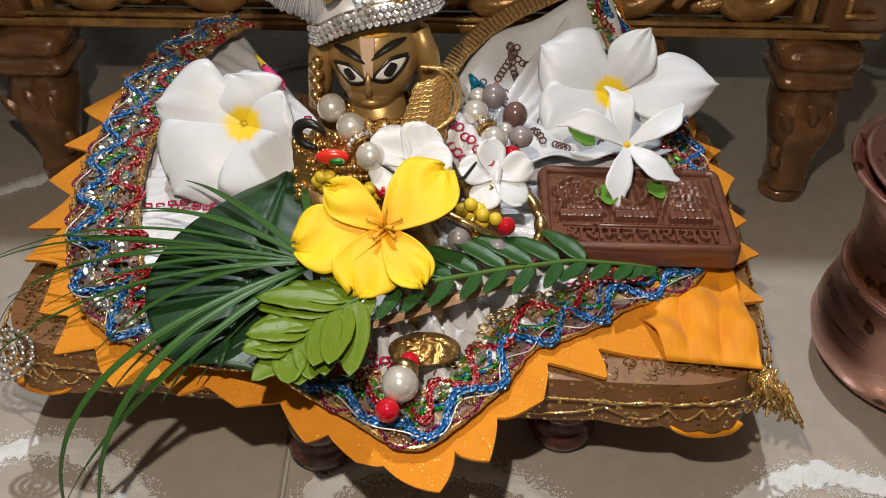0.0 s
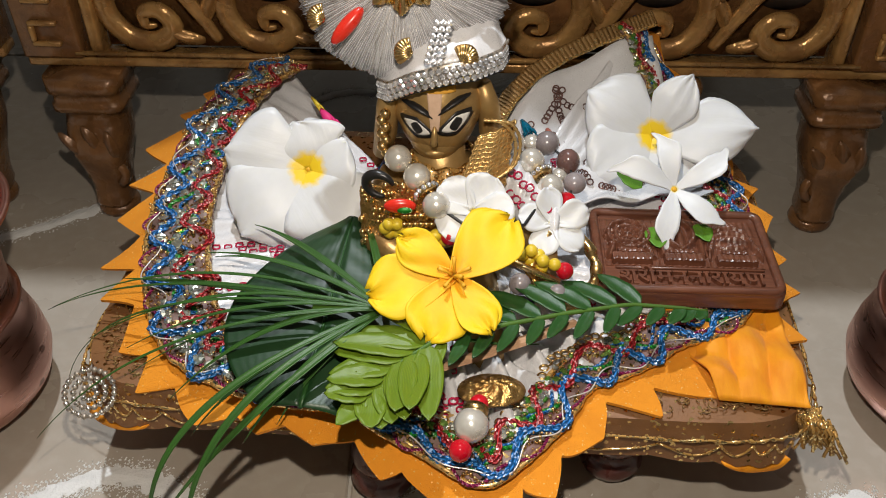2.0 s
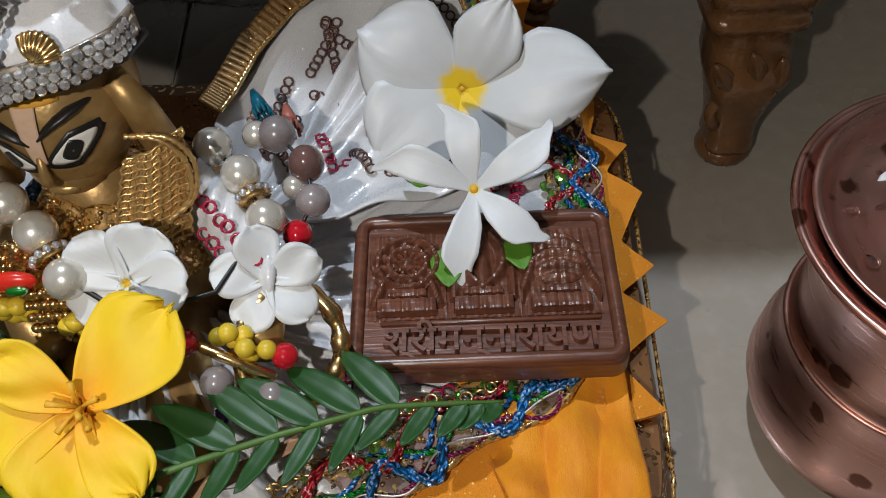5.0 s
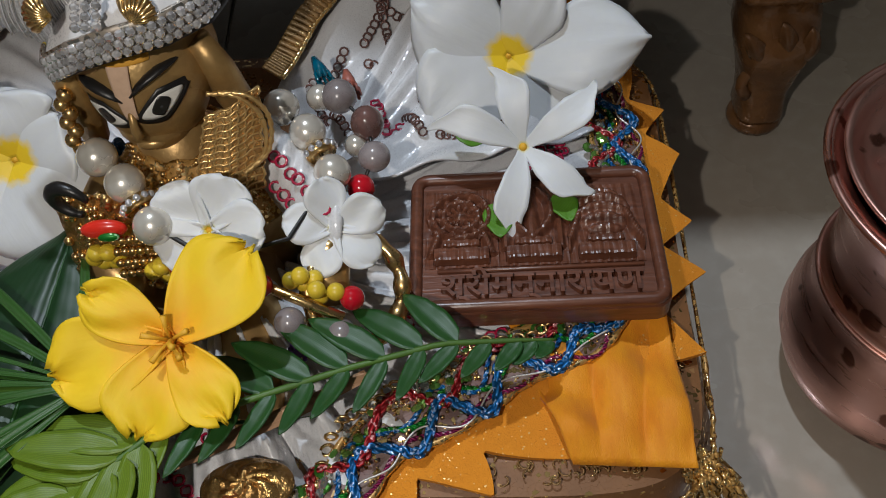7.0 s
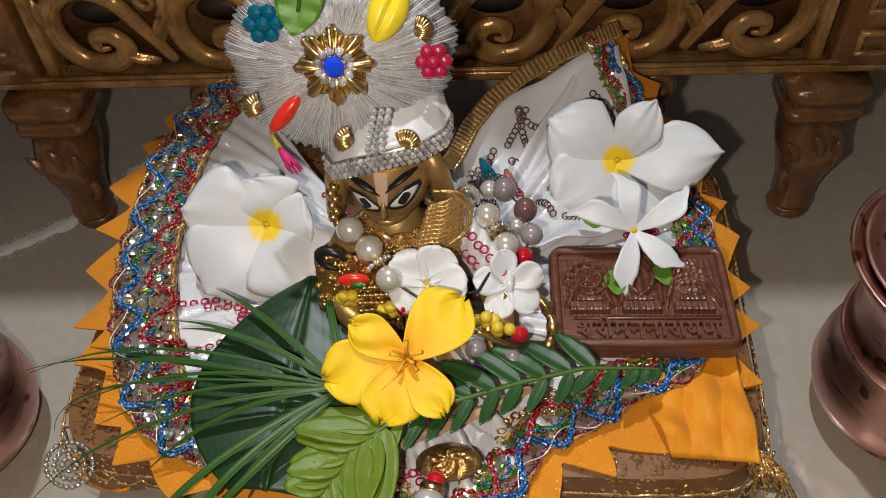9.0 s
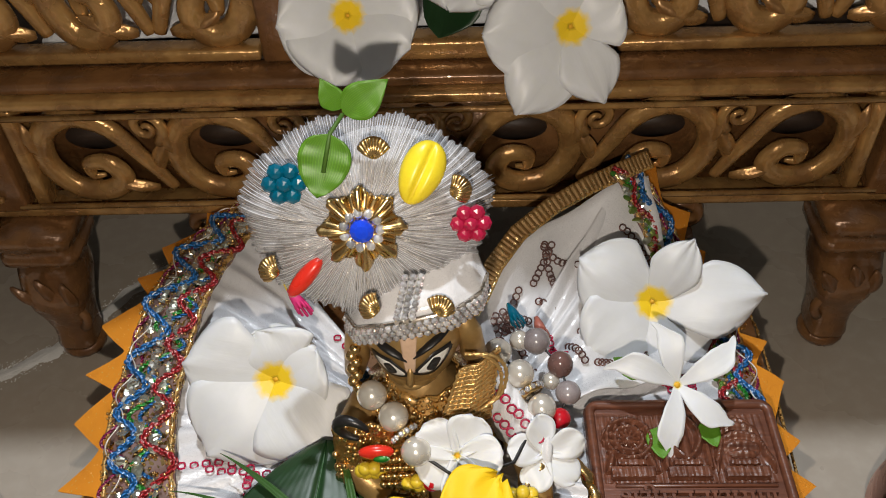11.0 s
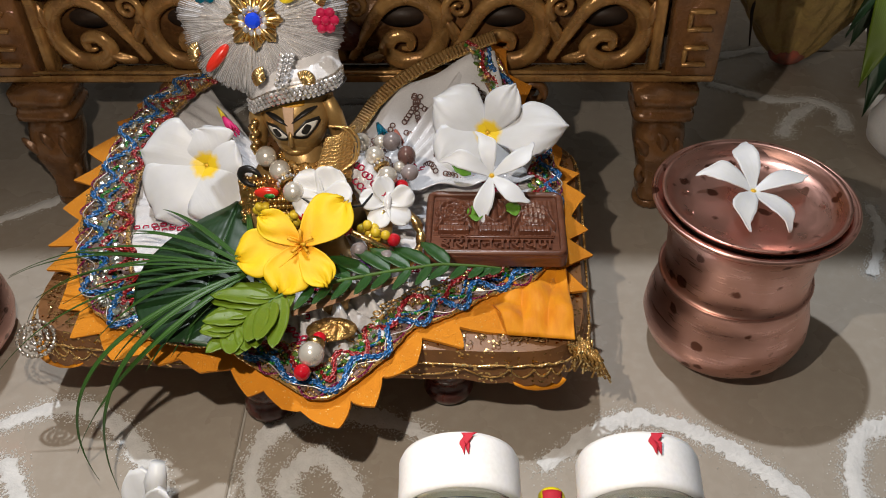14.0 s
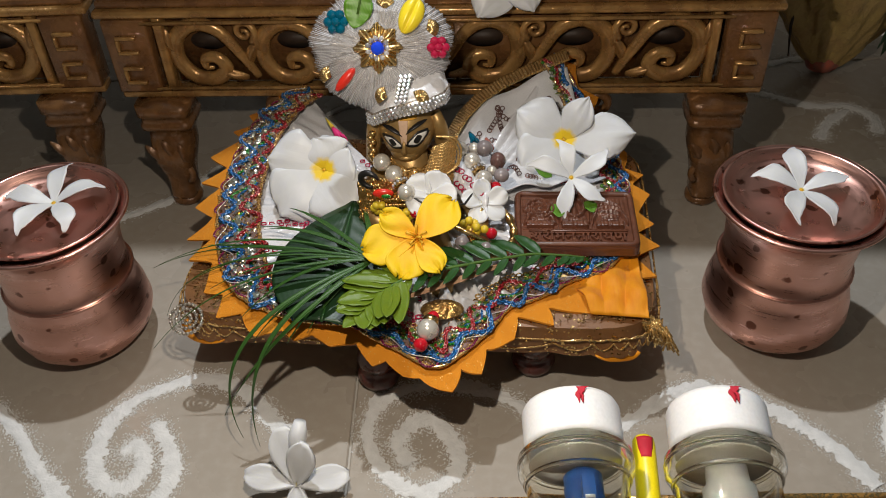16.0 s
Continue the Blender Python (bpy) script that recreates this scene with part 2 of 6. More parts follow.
M_SATIN = mat("yellow_orange_satin", (0.80, 0.31, 0.01), (0.68, 0.21, 0.008), rough=0.5, scale=90, fine=1400, bumpy=0.4, squash=(3, 1, 1), sheen=0.1, spec=0.25)
M_WHITECLOTH = glitter("white_shimmer_cloth", (0.70, 0.70, 0.715), (0.58, 0.58, 0.60), 0.42, (0.9, 0.9, 0.93), 0.16, 2400, 0.5, 0.0, 0.3)
M_BAND = glitter("braid_ground", (0.20, 0.07, 0.07), (0.15, 0.14, 0.11), 0.5, (0.85, 0.6, 0.25), 0.28, 700, 0.8, 0.1)


def braid(name, c):
    """Twisted metallic cord: strands wind round it, with bright flecks."""
    m, nt, b = nodes_of(name)
    sp = nt.nodes.new("ShaderNodeSeparateXYZ")
    link(nt, coords(nt, uv=True), sp.inputs[0])
    wind = nt.nodes.new("ShaderNodeMath")
    wind.operation = "MULTIPLY_ADD"
    wind.inputs[1].default_value = 2600
    tv = nt.nodes.new("ShaderNodeMath")
    tv.operation = "MULTIPLY"
    tv.inputs[1].default_value = 12.566
    link(nt, sp.outputs[1], tv.inputs[0])
    link(nt, sp.outputs[0], wind.inputs[0])
    link(nt, tv.outputs[0], wind.inputs[2])
    si = nt.nodes.new("ShaderNodeMath")
    si.operation = "SINE"
    link(nt, wind.outputs[0], si.inputs[0])
    stripe = ramp(nt, si.outputs[0], (0.15, 0.0), (0.75, 1.0))
    v = coords(nt)
    pick = nt.nodes.new("ShaderNodeSeparateColor")
    link(nt, voro(nt, v, 1500).outputs["Color"], pick.inputs[0])
    flecks = ramp(nt, pick.outputs[0], (0.86, 0.0), (0.88, 1.0))
    col = mixc(nt, stripe, tuple(0.25 * x for x in c), tuple(min(1, 1.3 * x + 0.02) for x in c))
    col = mixc(nt, noise_tex(nt, v, 55, 3), col, tuple(0.6 * x for x in c))
    col = mixc(nt, flecks, col, tuple(min(1, 0.45 + x) for x in c))
    link(nt, col, b.inputs["Base Color"])
    b.inputs["Metallic"].default_value = 0.3
    link(nt, ramp(nt, flecks, (0.0, 0.42), (1.0, 0.15)), b.inputs["Roughness"])
    bump(nt, b, si.outputs[0], 0.8, 0.0005)
    return m


M_BLUE = braid("blue_braid", (0.012, 0.19, 0.56))
M_RED = braid("red_braid", (0.50, 0.012, 0.02))
M_MAGENTA = braid("magenta_braid", (0.36, 0.012, 0.12))
M_GREEN = braid("green_braid", (0.02, 0.36, 0.03))
M_CORAL = mat("coral_thread", (0.50, 0.13, 0.08), (0.22, 0.12, 0.11), rough=0.45, scale=160)
M_PINK = mat("pink_thread", (0.75, 0.03, 0.20), rough=0.6)
M_PURPLE = mat("purple_thread", (0.13, 0.03, 0.28), rough=0.5)
M_SILVERTHREAD = mat("silver_thread", (0.75, 0.70, 0.66), rough=0.35, metal=0.5)
M_SEQUIN = mat("clear_sequin", (0.85, 0.84, 0.76), (0.5, 0.55, 0.42), rough=0.22, metal=0.9, bumpy=0, vary=0.3)
M_GOLD = mat("polished_gold", (0.86, 0.60, 0.27), (0.64, 0.39, 0.15), rough=0.26, metal=1.0, scale=200, bumpy=0.1)
M_BRASS = mat("old_brass", (0.52, 0.34, 0.13), (0.28, 0.165, 0.06), rough=0.36, metal=0.55, scale=70, fine=400, bumpy=0.25)
M_PEARL = mat("cream_pearl", (0.80, 0.76, 0.68), (0.70, 0.65, 0.58), rough=0.22, metal=0.5, scale=150, bumpy=0.02, coat=0.7, vary=0.08)
M_GREYBEAD = mat("grey_stone_bead", (0.26, 0.23, 0.23), (0.17, 0.14, 0.145), rough=0.25, scale=300, bumpy=0.05, coat=0.4, vary=0.25)
M_BROWNBEAD = mat("brown_stone_bead", (0.16, 0.085, 0.075), (0.10, 0.06, 0.055), rough=0.22, scale=260, bumpy=0.05, coat=0.5)
M_YBEAD = mat("yellow_bead", (0.72, 0.52, 0.03), rough=0.4, vary=0.1)
M_RUBY = mat("red_glass_gem", (0.55, 0.01, 0.02), (0.35, 0.0, 0.012), rough=0.1, bumpy=0, coat=0.6)
M_PINKGEM = mat("crimson_gem", (0.45, 0.012, 0.06), (0.30, 0.008, 0.04), rough=0.15, bumpy=0, coat=0.6)
M_TEALGEM = mat("teal_gem", (0.0, 0.12, 0.20), (0.0, 0.07, 0.13), rough=0.1, bumpy=0, coat=0.6)
M_BLUEGEM = mat("sapphire_gem", (0.01, 0.06, 0.72), (0.01, 0.03, 0.45), rough=0.1, bumpy=0, coat=0.6)
M_RHINE = mat("rhinestone", (0.92, 0.92, 0.94), (0.70, 0.70, 0.74), rough=0.13, metal=0.7, scale=900, bumpy=0, coat=1.0, vary=0.35)
M_REDENAMEL = mat("red_enamel", (0.72, 0.03, 0.015), rough=0.25, bumpy=0, coat=0.5)
M_YELLOWSHELL = mat("yellow_shell", (0.85, 0.68, 0.03), (0.78, 0.58, 0.02), rough=0.35, bumpy=0.05)
M_BLACK = mat("black_paint", (0.012, 0.011, 0.011), rough=0.4)
M_WHITEPAINT = mat("white_paint", (0.8, 0.78, 0.73), rough=0.4)
M_SANDALPASTE = mat("sandal_paste", (0.60, 0.42, 0.30), (0.5, 0.33, 0.22), rough=0.85)
M_TURMERIC = mat("turmeric_paste", (0.72, 0.36, 0.04), rough=0.8)
M_NET = net_mat("silver_white_net")
M_PLUME = petal_mat("frangipani_petal", (0.86, 0.60, 0.02), (0.70, 0.715, 0.73), 0.0065, 0.0095, 0.42, (0.42, 0.26, 0.01))
M_JASMINE = petal_mat("crepe_jasmine_petal", (0.70, 0.60, 0.05), (0.71, 0.725, 0.74), 0.0012, 0.0026, 0.45)
M_YELLOW = petal_mat("yellow_petal", (0.85, 0.44, 0.008), (0.88, 0.60, 0.008), 0.006, 0.020, 0.62, (0.74, 0.32, 0.01))
M_LOOP = mat("dark_bronze_loop", (0.16, 0.075, 0.06), (0.08, 0.045, 0.04), rough=0.3, metal=0.5)
M_GREENSEQ = mat("green_sequin", (0.10, 0.32, 0.05), (0.32, 0.34, 0.10), rough=0.2, metal=0.7, bumpy=0)
M_STAMEN = mat("stamen", (0.78, 0.42, 0.02), rough=0.6)
M_DARKLEAF = leaf_mat("dark_glossy_leaf", (0.007, 0.030, 0.008), (0.011, 0.045, 0.011), 0.42, 0.0)
M_FERN = leaf_mat("green_leaflet", (0.020, 0.088, 0.012), (0.009, 0.042, 0.008), 0.42, 0.0)
M_FERNLIGHT = leaf_mat("young_green_leaflet", (0.135, 0.205, 0.008), (0.065, 0.125, 0.008), 0.45, 0.3)
M_STEM = mat("green_stem", (0.065, 0.145, 0.016), rough=0.5)
M_GRASS = leaf_mat("grass_blade", (0.035, 0.105, 0.014), (0.022, 0.065, 0.012), 0.4, 0.3)
M_TULSI = leaf_mat("basil_leaf", (0.10, 0.25, 0.012), (0.06, 0.17, 0.012), 0.45, 0.3)
M_COPPER = copper_mat("spotted_copper")
M_WATER = glass_mat("still_water", (1.0, 0.97, 0.95), 0.0, 1.33)
M_GLASS = glass_mat("clear_glass", (0.97, 0.96, 0.90), 0.01, 1.4)
M_CAP = mat("white_plastic", (0.78, 0.79, 0.80), (0.74, 0.75, 0.77), rough=0.4, scale=8, bumpy=0.03, sub=0.1)
M_KUMKUM = mat("red_kumkum_paste", (0.48, 0.008, 0.03), (0.36, 0.005, 0.02), rough=0.7)
M_YELLOWPLASTIC = mat("yellow_plastic", (0.85, 0.68, 0.01), rough=0.35, scale=10, bumpy=0.02)
M_BLUEPLASTIC = mat("blue_plastic", (0.015, 0.10, 0.42), rough=0.3, scale=10, bumpy=0.02)
M_SKYBLUE = mat("sky_blue_plastic", (0.02, 0.26, 0.62), rough=0.3, scale=10, bumpy=0.02)
# Floor-like beige that stands for the view through the bottles' glass.
M_FLOORTONE = mat("floor_tone_beige", (0.82, 0.78, 0.70), (0.62, 0.57, 0.49), rough=0.12, scale=90, bumpy=0.05, coat=1.0)
M_BAG = mat("yellow_wrapping", (0.50, 0.36, 0.13), (0.40, 0.26, 0.11), rough=0.35, scale=50, fine=300, bumpy=0.6, dist=0.002)
M_BOX = mat("dark_box_cloth", (0.10, 0.06, 0.035), (0.16, 0.10, 0.06), rough=0.7)
M_LACE = mat("white_lace", (0.72, 0.75, 0.80), (0.55, 0.58, 0.62), rough=0.7, scale=220, fine=500, bumpy=0.8, dist=0.001)


# ---- building helpers ----
def to_object(name, bm, material, parent=None, smooth=True):
    me = bpy.data.meshes.new(name)
    bmesh.ops.recalc_face_normals(bm, faces=bm.faces[:]) if len(bm.faces) < 60000 else None
    bm.to_mesh(me)
    bm.free()
    for mt in (material if isinstance(material, (list, tuple)) else [material]):
        me.materials.append(mt)
    if smooth:
        me.polygons.foreach_set("use_smooth", [True] * len(me.polygons))
    ob = new(name, me)
    if parent:
        ob.parent = parent
    return ob


def part(name, bm, material, parent, label="", smooth=True, at=None):
    ob = to_object(name, bm, material, parent, smooth)
    if at is not None:
        ob.matrix_basis = at
    return tagged(ob, label)


def again(src, name, parent, at, material=None):
    """Another part that shares the mesh of src."""
    ob = new(name, src.data)
    ob.parent = parent
    ob.matrix_basis = at
    return ob


def thing(name, at, label, category, group="", kind=""):
    ob = new(name)
    ob.empty_display_size = 0.01
    ob.matrix_basis = at
    return tagged(ob, label, category, group, kind)


def grid_faces(bm, rows, closed_u=False, closed_v=False):
    nu, nv = len(rows), len(rows[0])
    uvl = bm.loops.layers.uv.verify()
    for i in range(nu if closed_u else nu - 1):
        for j in range(nv if closed_v else nv - 1):
            q = (rows[i][j], rows[(i + 1) % nu][j], rows[(i + 1) % nu][(j + 1) % nv], rows[i][(j + 1) % nv])
            if len(set(q)) < 4:
                continue
            try:
                f = bm.faces.new(q)
            except ValueError:
                continue
            for lp, (a, b) in zip(f.loops, ((i, j), (i + 1, j), (i + 1, j + 1), (i, j + 1))):
                lp[uvl].uv = (a / max(1, nu - 1), b / max(1, nv - 1))


def sheet(fn, nu, nv, th=0.0005, closed_u=False, bm=None):
    """A curved sheet with thickness: fn(u, v) with u and v from 0 to 1."""
    bm = bm or bmesh.new()
    n_u = nu if closed_u else nu + 1
    P = np.array([[fn(i / nu, j / nv) for j in range(nv + 1)] for i in range(n_u)], dtype=float)
    if closed_u:
        du = np.roll(P, -1, 0) - np.roll(P, 1, 0)
    else:
        du = np.gradient(P, axis=0)
    dv = np.gradient(P, axis=1)
    N = np.cross(du, dv)
    ln = np.linalg.norm(N, axis=2, keepdims=True)
    N = np.where(ln > 1e-14, N / np.maximum(ln, 1e-14), np.array([0, 0, 1.0]))
    top = [[bm.verts.new(P[i, j] + N[i, j] * th / 2) for j in range(nv + 1)] for i in range(n_u)]
    bot = [[bm.verts.new(P[i, j] - N[i, j] * th / 2) for j in range(nv + 1)] for i in range(n_u)]
    grid_faces(bm, top, closed_u)
    grid_faces(bm, bot, closed_u)
    rim = [(i, 0) for i in range(n_u)]
    if closed_u:
        loops = [[(i, 0) for i in range(n_u)], [(i, nv) for i in range(n_u)]]
    else:
        loops = [[(i, 0) for i in range(n_u)] + [(n_u - 1, j) for j in range(1, nv + 1)]
                 + [(i, nv) for i in range(n_u - 2, -1, -1)] + [(0, j) for j in range(nv - 1, 0, -1)]]
    for lp in loops:
        for a, b in zip(lp, lp[1:] + lp[:1]):
            try:
                bm.faces.new((top[a[0]][a[1]], top[b[0]][b[1]], bot[b[0]][b[1]], bot[a[0]][a[1]]))
            except ValueError:
                pass
    return bm


def tube(pts, r, seg=7, closed=False, flat=1.0, bm=None, up=(0, 0, 1)):
    """A round or flattened cord along pts; r: one radius or one a point."""
    bm = bm or bmesh.new()
    P = [Vector(p) for p in pts]
    n = len(P)
    rad = [r] * n if isinstance(r, (int, float)) else list(r)
    rings = []
    side = None
    for i in range(n):
        a = P[(i - 1) % n] if closed or i else P[0]
        b = P[(i + 1) % n] if closed or i < n - 1 else P[-1]
        t = (b - a).normalized()
        if t.length < 0.5:
            t = Vector((0, 0, 1))
        if side is None:
            u0 = Vector(up) if abs(t.dot(Vector(up))) < 0.95 else Vector((1, 0, 0))
            side = t.cross(u0).normalized()
        side = (side - t * side.dot(t)).normalized()
        nor = side.cross(t)
        rings.append([bm.verts.new(P[i] + (side * math.cos(k) + nor * math.sin(k) * flat) * rad[i])
                      for k in (2 * math.pi * j / seg for j in range(seg))])
    grid_faces(bm, rings, closed, True)
    if not closed:
        for e in (rings[0], rings[-1]):
            try:
                bm.faces.new(e)
            except ValueError:
                pass
    return bm


def lathe(profile, seg=40, bm=None, flute=None):
    """A turned form from (radius, height) pairs."""
    bm = bm or bmesh.new()
    rings = []
    for r, z in profile:
        rings.append([bm.verts.new((r * math.cos(a), r * math.sin(a), z)) for a in (2 * math.pi * k / seg for k in range(seg))])
    grid_faces(bm, rings, False, True)
    for e in (rings[0], rings[-1]):
        try:
            bm.faces.new(e)
        except ValueError:
            pass
    return bm


def box(sx, sy, sz, at=(0, 0, 0), bev=0.001, seg=2, bm=None):
    """A block with rounded edges; at is the middle of its base."""
    bm2 = bmesh.new()
    bmesh.ops.create_cube(bm2, size=1)
    for v in bm2.verts:
        v.co = Vector((v.co.x * sx + at[0], v.co.y * sy + at[1], (v.co.z + 0.5) * sz + at[2]))
    if bev:
        bmesh.ops.bevel(bm2, geom=bm2.edges[:], offset=bev, segments=seg, affect="EDGES", profile=0.5)
    if bm is None:
        return bm2
    join(bm, bm2)
    return bm


def join(bm, other, m=None, index=None):
    """Adds the other bmesh to bm and frees it."""
    table = {}
    for v in other.verts:
        table[v] = bm.verts.new((m @ v.co) if m else v.co)
    for f in other.faces:
        try:
            g = bm.faces.new([table[v] for v in f.verts])
            g.material_index = f.material_index if index is None else index
        except ValueError:
            pass
    other.free()


def ball(r, at=(0, 0, 0), sx=1, sy=1, sz=1, u=14, v=9, bm=None):
    bm2 = bmesh.new()
    bmesh.ops.create_uvsphere(bm2, u_segments=u, v_segments=v, radius=r)
    for q in bm2.verts:
        q.co = Vector((q.co.x * sx + at[0], q.co.y * sy + at[1], q.co.z * sz + at[2]))
    if bm is None:
        return bm2
    join(bm, bm2)
    return bm


def facing(at, normal, spin=0):
    """A pose at a place with its z axis along normal."""
    q = Vector(normal).to_track_quat("Z", "Y").to_matrix().to_4x4()
    return Matrix.Translation(at) @ q @ pose(0, 0, 0, 0, 0, spin)


def lerp_table(table, x):
    xs = [r[0] for r in table]
    return tuple(float(np.interp(x, xs, [r[k] for r in table])) for k in range(1, len(table[0])))


def smooth(pts, per=8):
    """A smooth line through the points."""
    P = [Vector(p) for p in pts]
    out = []
    for i in range(len(P) - 1):
        a, b, c, d = P[max(0, i - 1)], P[i], P[i + 1], P[min(len(P) - 1, i + 2)]
        for k in range(per):
            t = k / per
            out.append(0.5 * (2 * b + (c - a) * t + (2 * a - 5 * b + 4 * c - d) * t * t + (3 * b - a - 3 * c + d) * t ** 3))
    return out + [P[-1]]


rnd = random.Random(7)


# ---- large structure ----
floor = tagged(new("floor"), "beige-grey glazed floor tiles with thin pale joints", "floor", kind="structure")
part("grout", box(6, 6, 0.02, (0, 0.9, -0.0225), 0), M_GROUT, floor, smooth=False)
tile_mesh = None
for i in range(-5, 5):
    for j in range(-4, 6):
        at = pose(-0.0665 + 0.3 + i * 0.6, 0.33 + j * 0.6, -0.012)
        if tile_mesh is None:
            tile_mesh = part("tile", box(0.5984, 0.5984, 0.012, (0, 0, 0), 0.0008, 1), M_FLOOR, floor, smooth=False, at=at)
        else:
            again(tile_mesh, "tile", floor, at)


def wall(name, sx, sy, at):
    return tagged(to_object(name, box(sx, sy, 2.6, at, 0), M_WALL, smooth=False), "plain dim beige painted wall", "wall", kind="structure")


wall("wall_north", 6, 0.1, (0, 2.0, 0))
wall("wall_south", 6, 0.1, (0, -2.05, 0))
wall("wall_east", 0.1, 4, (2.05, 0, 0))
wall("wall_west", 0.1, 4, (-2.05, 0, 0))
tagged(to_object("ceiling", box(6, 6, 0.1, (0, 0, 2.6), 0), M_WALL, smooth=False), "plain dim beige painted ceiling", "ceiling", kind="structure")


# ---- carved throne ----
def spiral(cx, cz, r0, turns, a0, sense=1, n=36, grow=0.12):
    """Points of a scroll from its eye outwards, in the x-z plane."""
    pts = []
    for k in range(n + 1):
        s = k / n
        a = a0 + sense * s * turns * 2 * math.pi
        r = r0 * (grow + (1 - grow) * s)
        pts.append((cx + r * math.cos(a), 0, cz + r * math.sin(a)))
    return pts


def scroll_arch(w, h):
    """One broad acanthus arch that curls into a volute under its painted dark disc, in a cell of w by h from its lower
    left corner.
    """
    line = [(0.04, 0.10), (0.20, 0.46), (0.40, 0.82), (0.66, 0.93), (0.90, 0.74), (0.95, 0.40), (0.80, 0.12), (0.55, 0.08), (0.40, 0.24), (0.48, 0.42), (0.63, 0.40), (0.64, 0.25), (0.55, 0.24)]
    pts = smooth([(x * w, -0.0015 * math.sin(0.9 * i), z * h) for i, (x, z) in enumerate(line)], 7)
    n = len(pts) - 1
    bm = bmesh.new()
    tube(pts, [0.0012 + 0.1 * h * math.sin(math.pi * min(1, 0.08 + 0.92 * k / n)) ** 0.8 for k in range(n + 1)], 10, flat=0.75, bm=bm, up=(0, 1, 0))
    return bm


def carved_leaf(L, W):
    """A curling carved leaf with a hollow along it."""
    return sheet(lambda u, v: (L * v, -0.0035 * math.sin(2.6 * v) + 0.0016 * math.cos(6.28 * u) * math.sin(math.pi * v), W * (u - 0.5) * math.sin(math.pi * (0.08 + 0.9 * v)) ** 0.7 + 0.25 * L * v * v), 8, 10, 0.0016)


def volute(r):
    p = spiral(0, 0, r, 1.6, 0.4, 1, 26, 0.10)
    return tube([(x, -0.0012 * math.sin(0.3 * i), z) for i, (x, y, z) in enumerate(p)], [0.0012 + 0.0022 * k / len(p) for k in range(len(p))], 8, flat=0.9, up=(0, 1, 0))


def carved_panel(x0, x1, z0, z1, cells, parent, y=0.0):
    """A row of carved arches, leaves and volutes that mirror each other about the row's middle."""
    w, h = (x1 - x0) / cells, z1 - z0
    seed = {}
    def put(name, make, m, label=""):
        if name in seed:
            again(seed[name], name, parent, m)
        else:
            seed[name] = part(name, make(), M_GILT, parent, label, at=m)
    for c in range(cells):
        flip = c >= cells / 2
        at = Matrix.Translation((x0 + c * w if flip else x0 + (c + 1) * w, y, z0)) @ Matrix.Diagonal((1 if flip else -1, 1, 1, 1))
        put("carved_scroll", lambda: scroll_arch(w, h), at, "glossy gilded leaf scroll carved in openwork")
        put("carved_volute", lambda: volute(0.17 * h), at @ Matrix.Translation((0.12 * w, -0.001, 0.80 * h)))
        put("carved_leaf", lambda: carved_leaf(0.42 * h, 0.15 * h), at @ Matrix.Translation((0.12 * w, 0.0005, 0.30 * h)) @ pose(0, 0, 0, 0, -100, 0))
        put("carved_leaf", None, at @ Matrix.Translation((0.93 * w, 0.0005, 0.46 * h)) @ pose(0, 0, 0, 0, -62, 0))
        put("carved_leaf", None, at @ Matrix.Translation((0.16 * w, 0.0, 0.10 * h)) @ pose(0, 0, 0, 0, -8, 0))


def cabriole(bm_seg=20):
    """A stepped square block over a leg that swells outwards and tapers to its foot."""
    rows = [(0.0865, 0.0250, 0.021, 0), (0.0775, 0.0250, 0.021, 0), (0.0765, 0.0228, 0.019, 0), (0.0705, 0.0228, 0.019, 0), (0.0695, 0.0245, 0.020, 0), (0.0655, 0.0245, 0.020, 0),
            (0.0640, 0.0195, 0.0165, -0.001), (0.056, 0.0200, 0.0175, -0.004), (0.046, 0.0205, 0.0190, -0.007), (0.036, 0.0180, 0.0170, -0.009), (0.026, 0.0150, 0.0140, -0.009),
            (0.016, 0.0128, 0.0125, -0.009), (0.009, 0.0122, 0.0125, -0.010), (0.004, 0.0130, 0.0130, -0.011), (0, 0.0115, 0.0115, -0.011)]
    bm = bmesh.new()
    rings = []
    for z, a, b, dy in rows:
        ring = []
        for k in range(bm_seg):
            t = 2 * math.pi * k / bm_seg
            c, s = math.cos(t), math.sin(t)
            e = 0.35 if z > 0.065 else 0.62
            ring.append(bm.verts.new((0.86 * a * math.copysign(abs(c) ** e, c), dy + b * math.copysign(abs(s) ** e, s), z)))
        rings.append(ring)
    grid_faces(bm, rings, False, True)
    bm.faces.new(rings[0])
    bm.faces.new(rings[-1])
    return bm


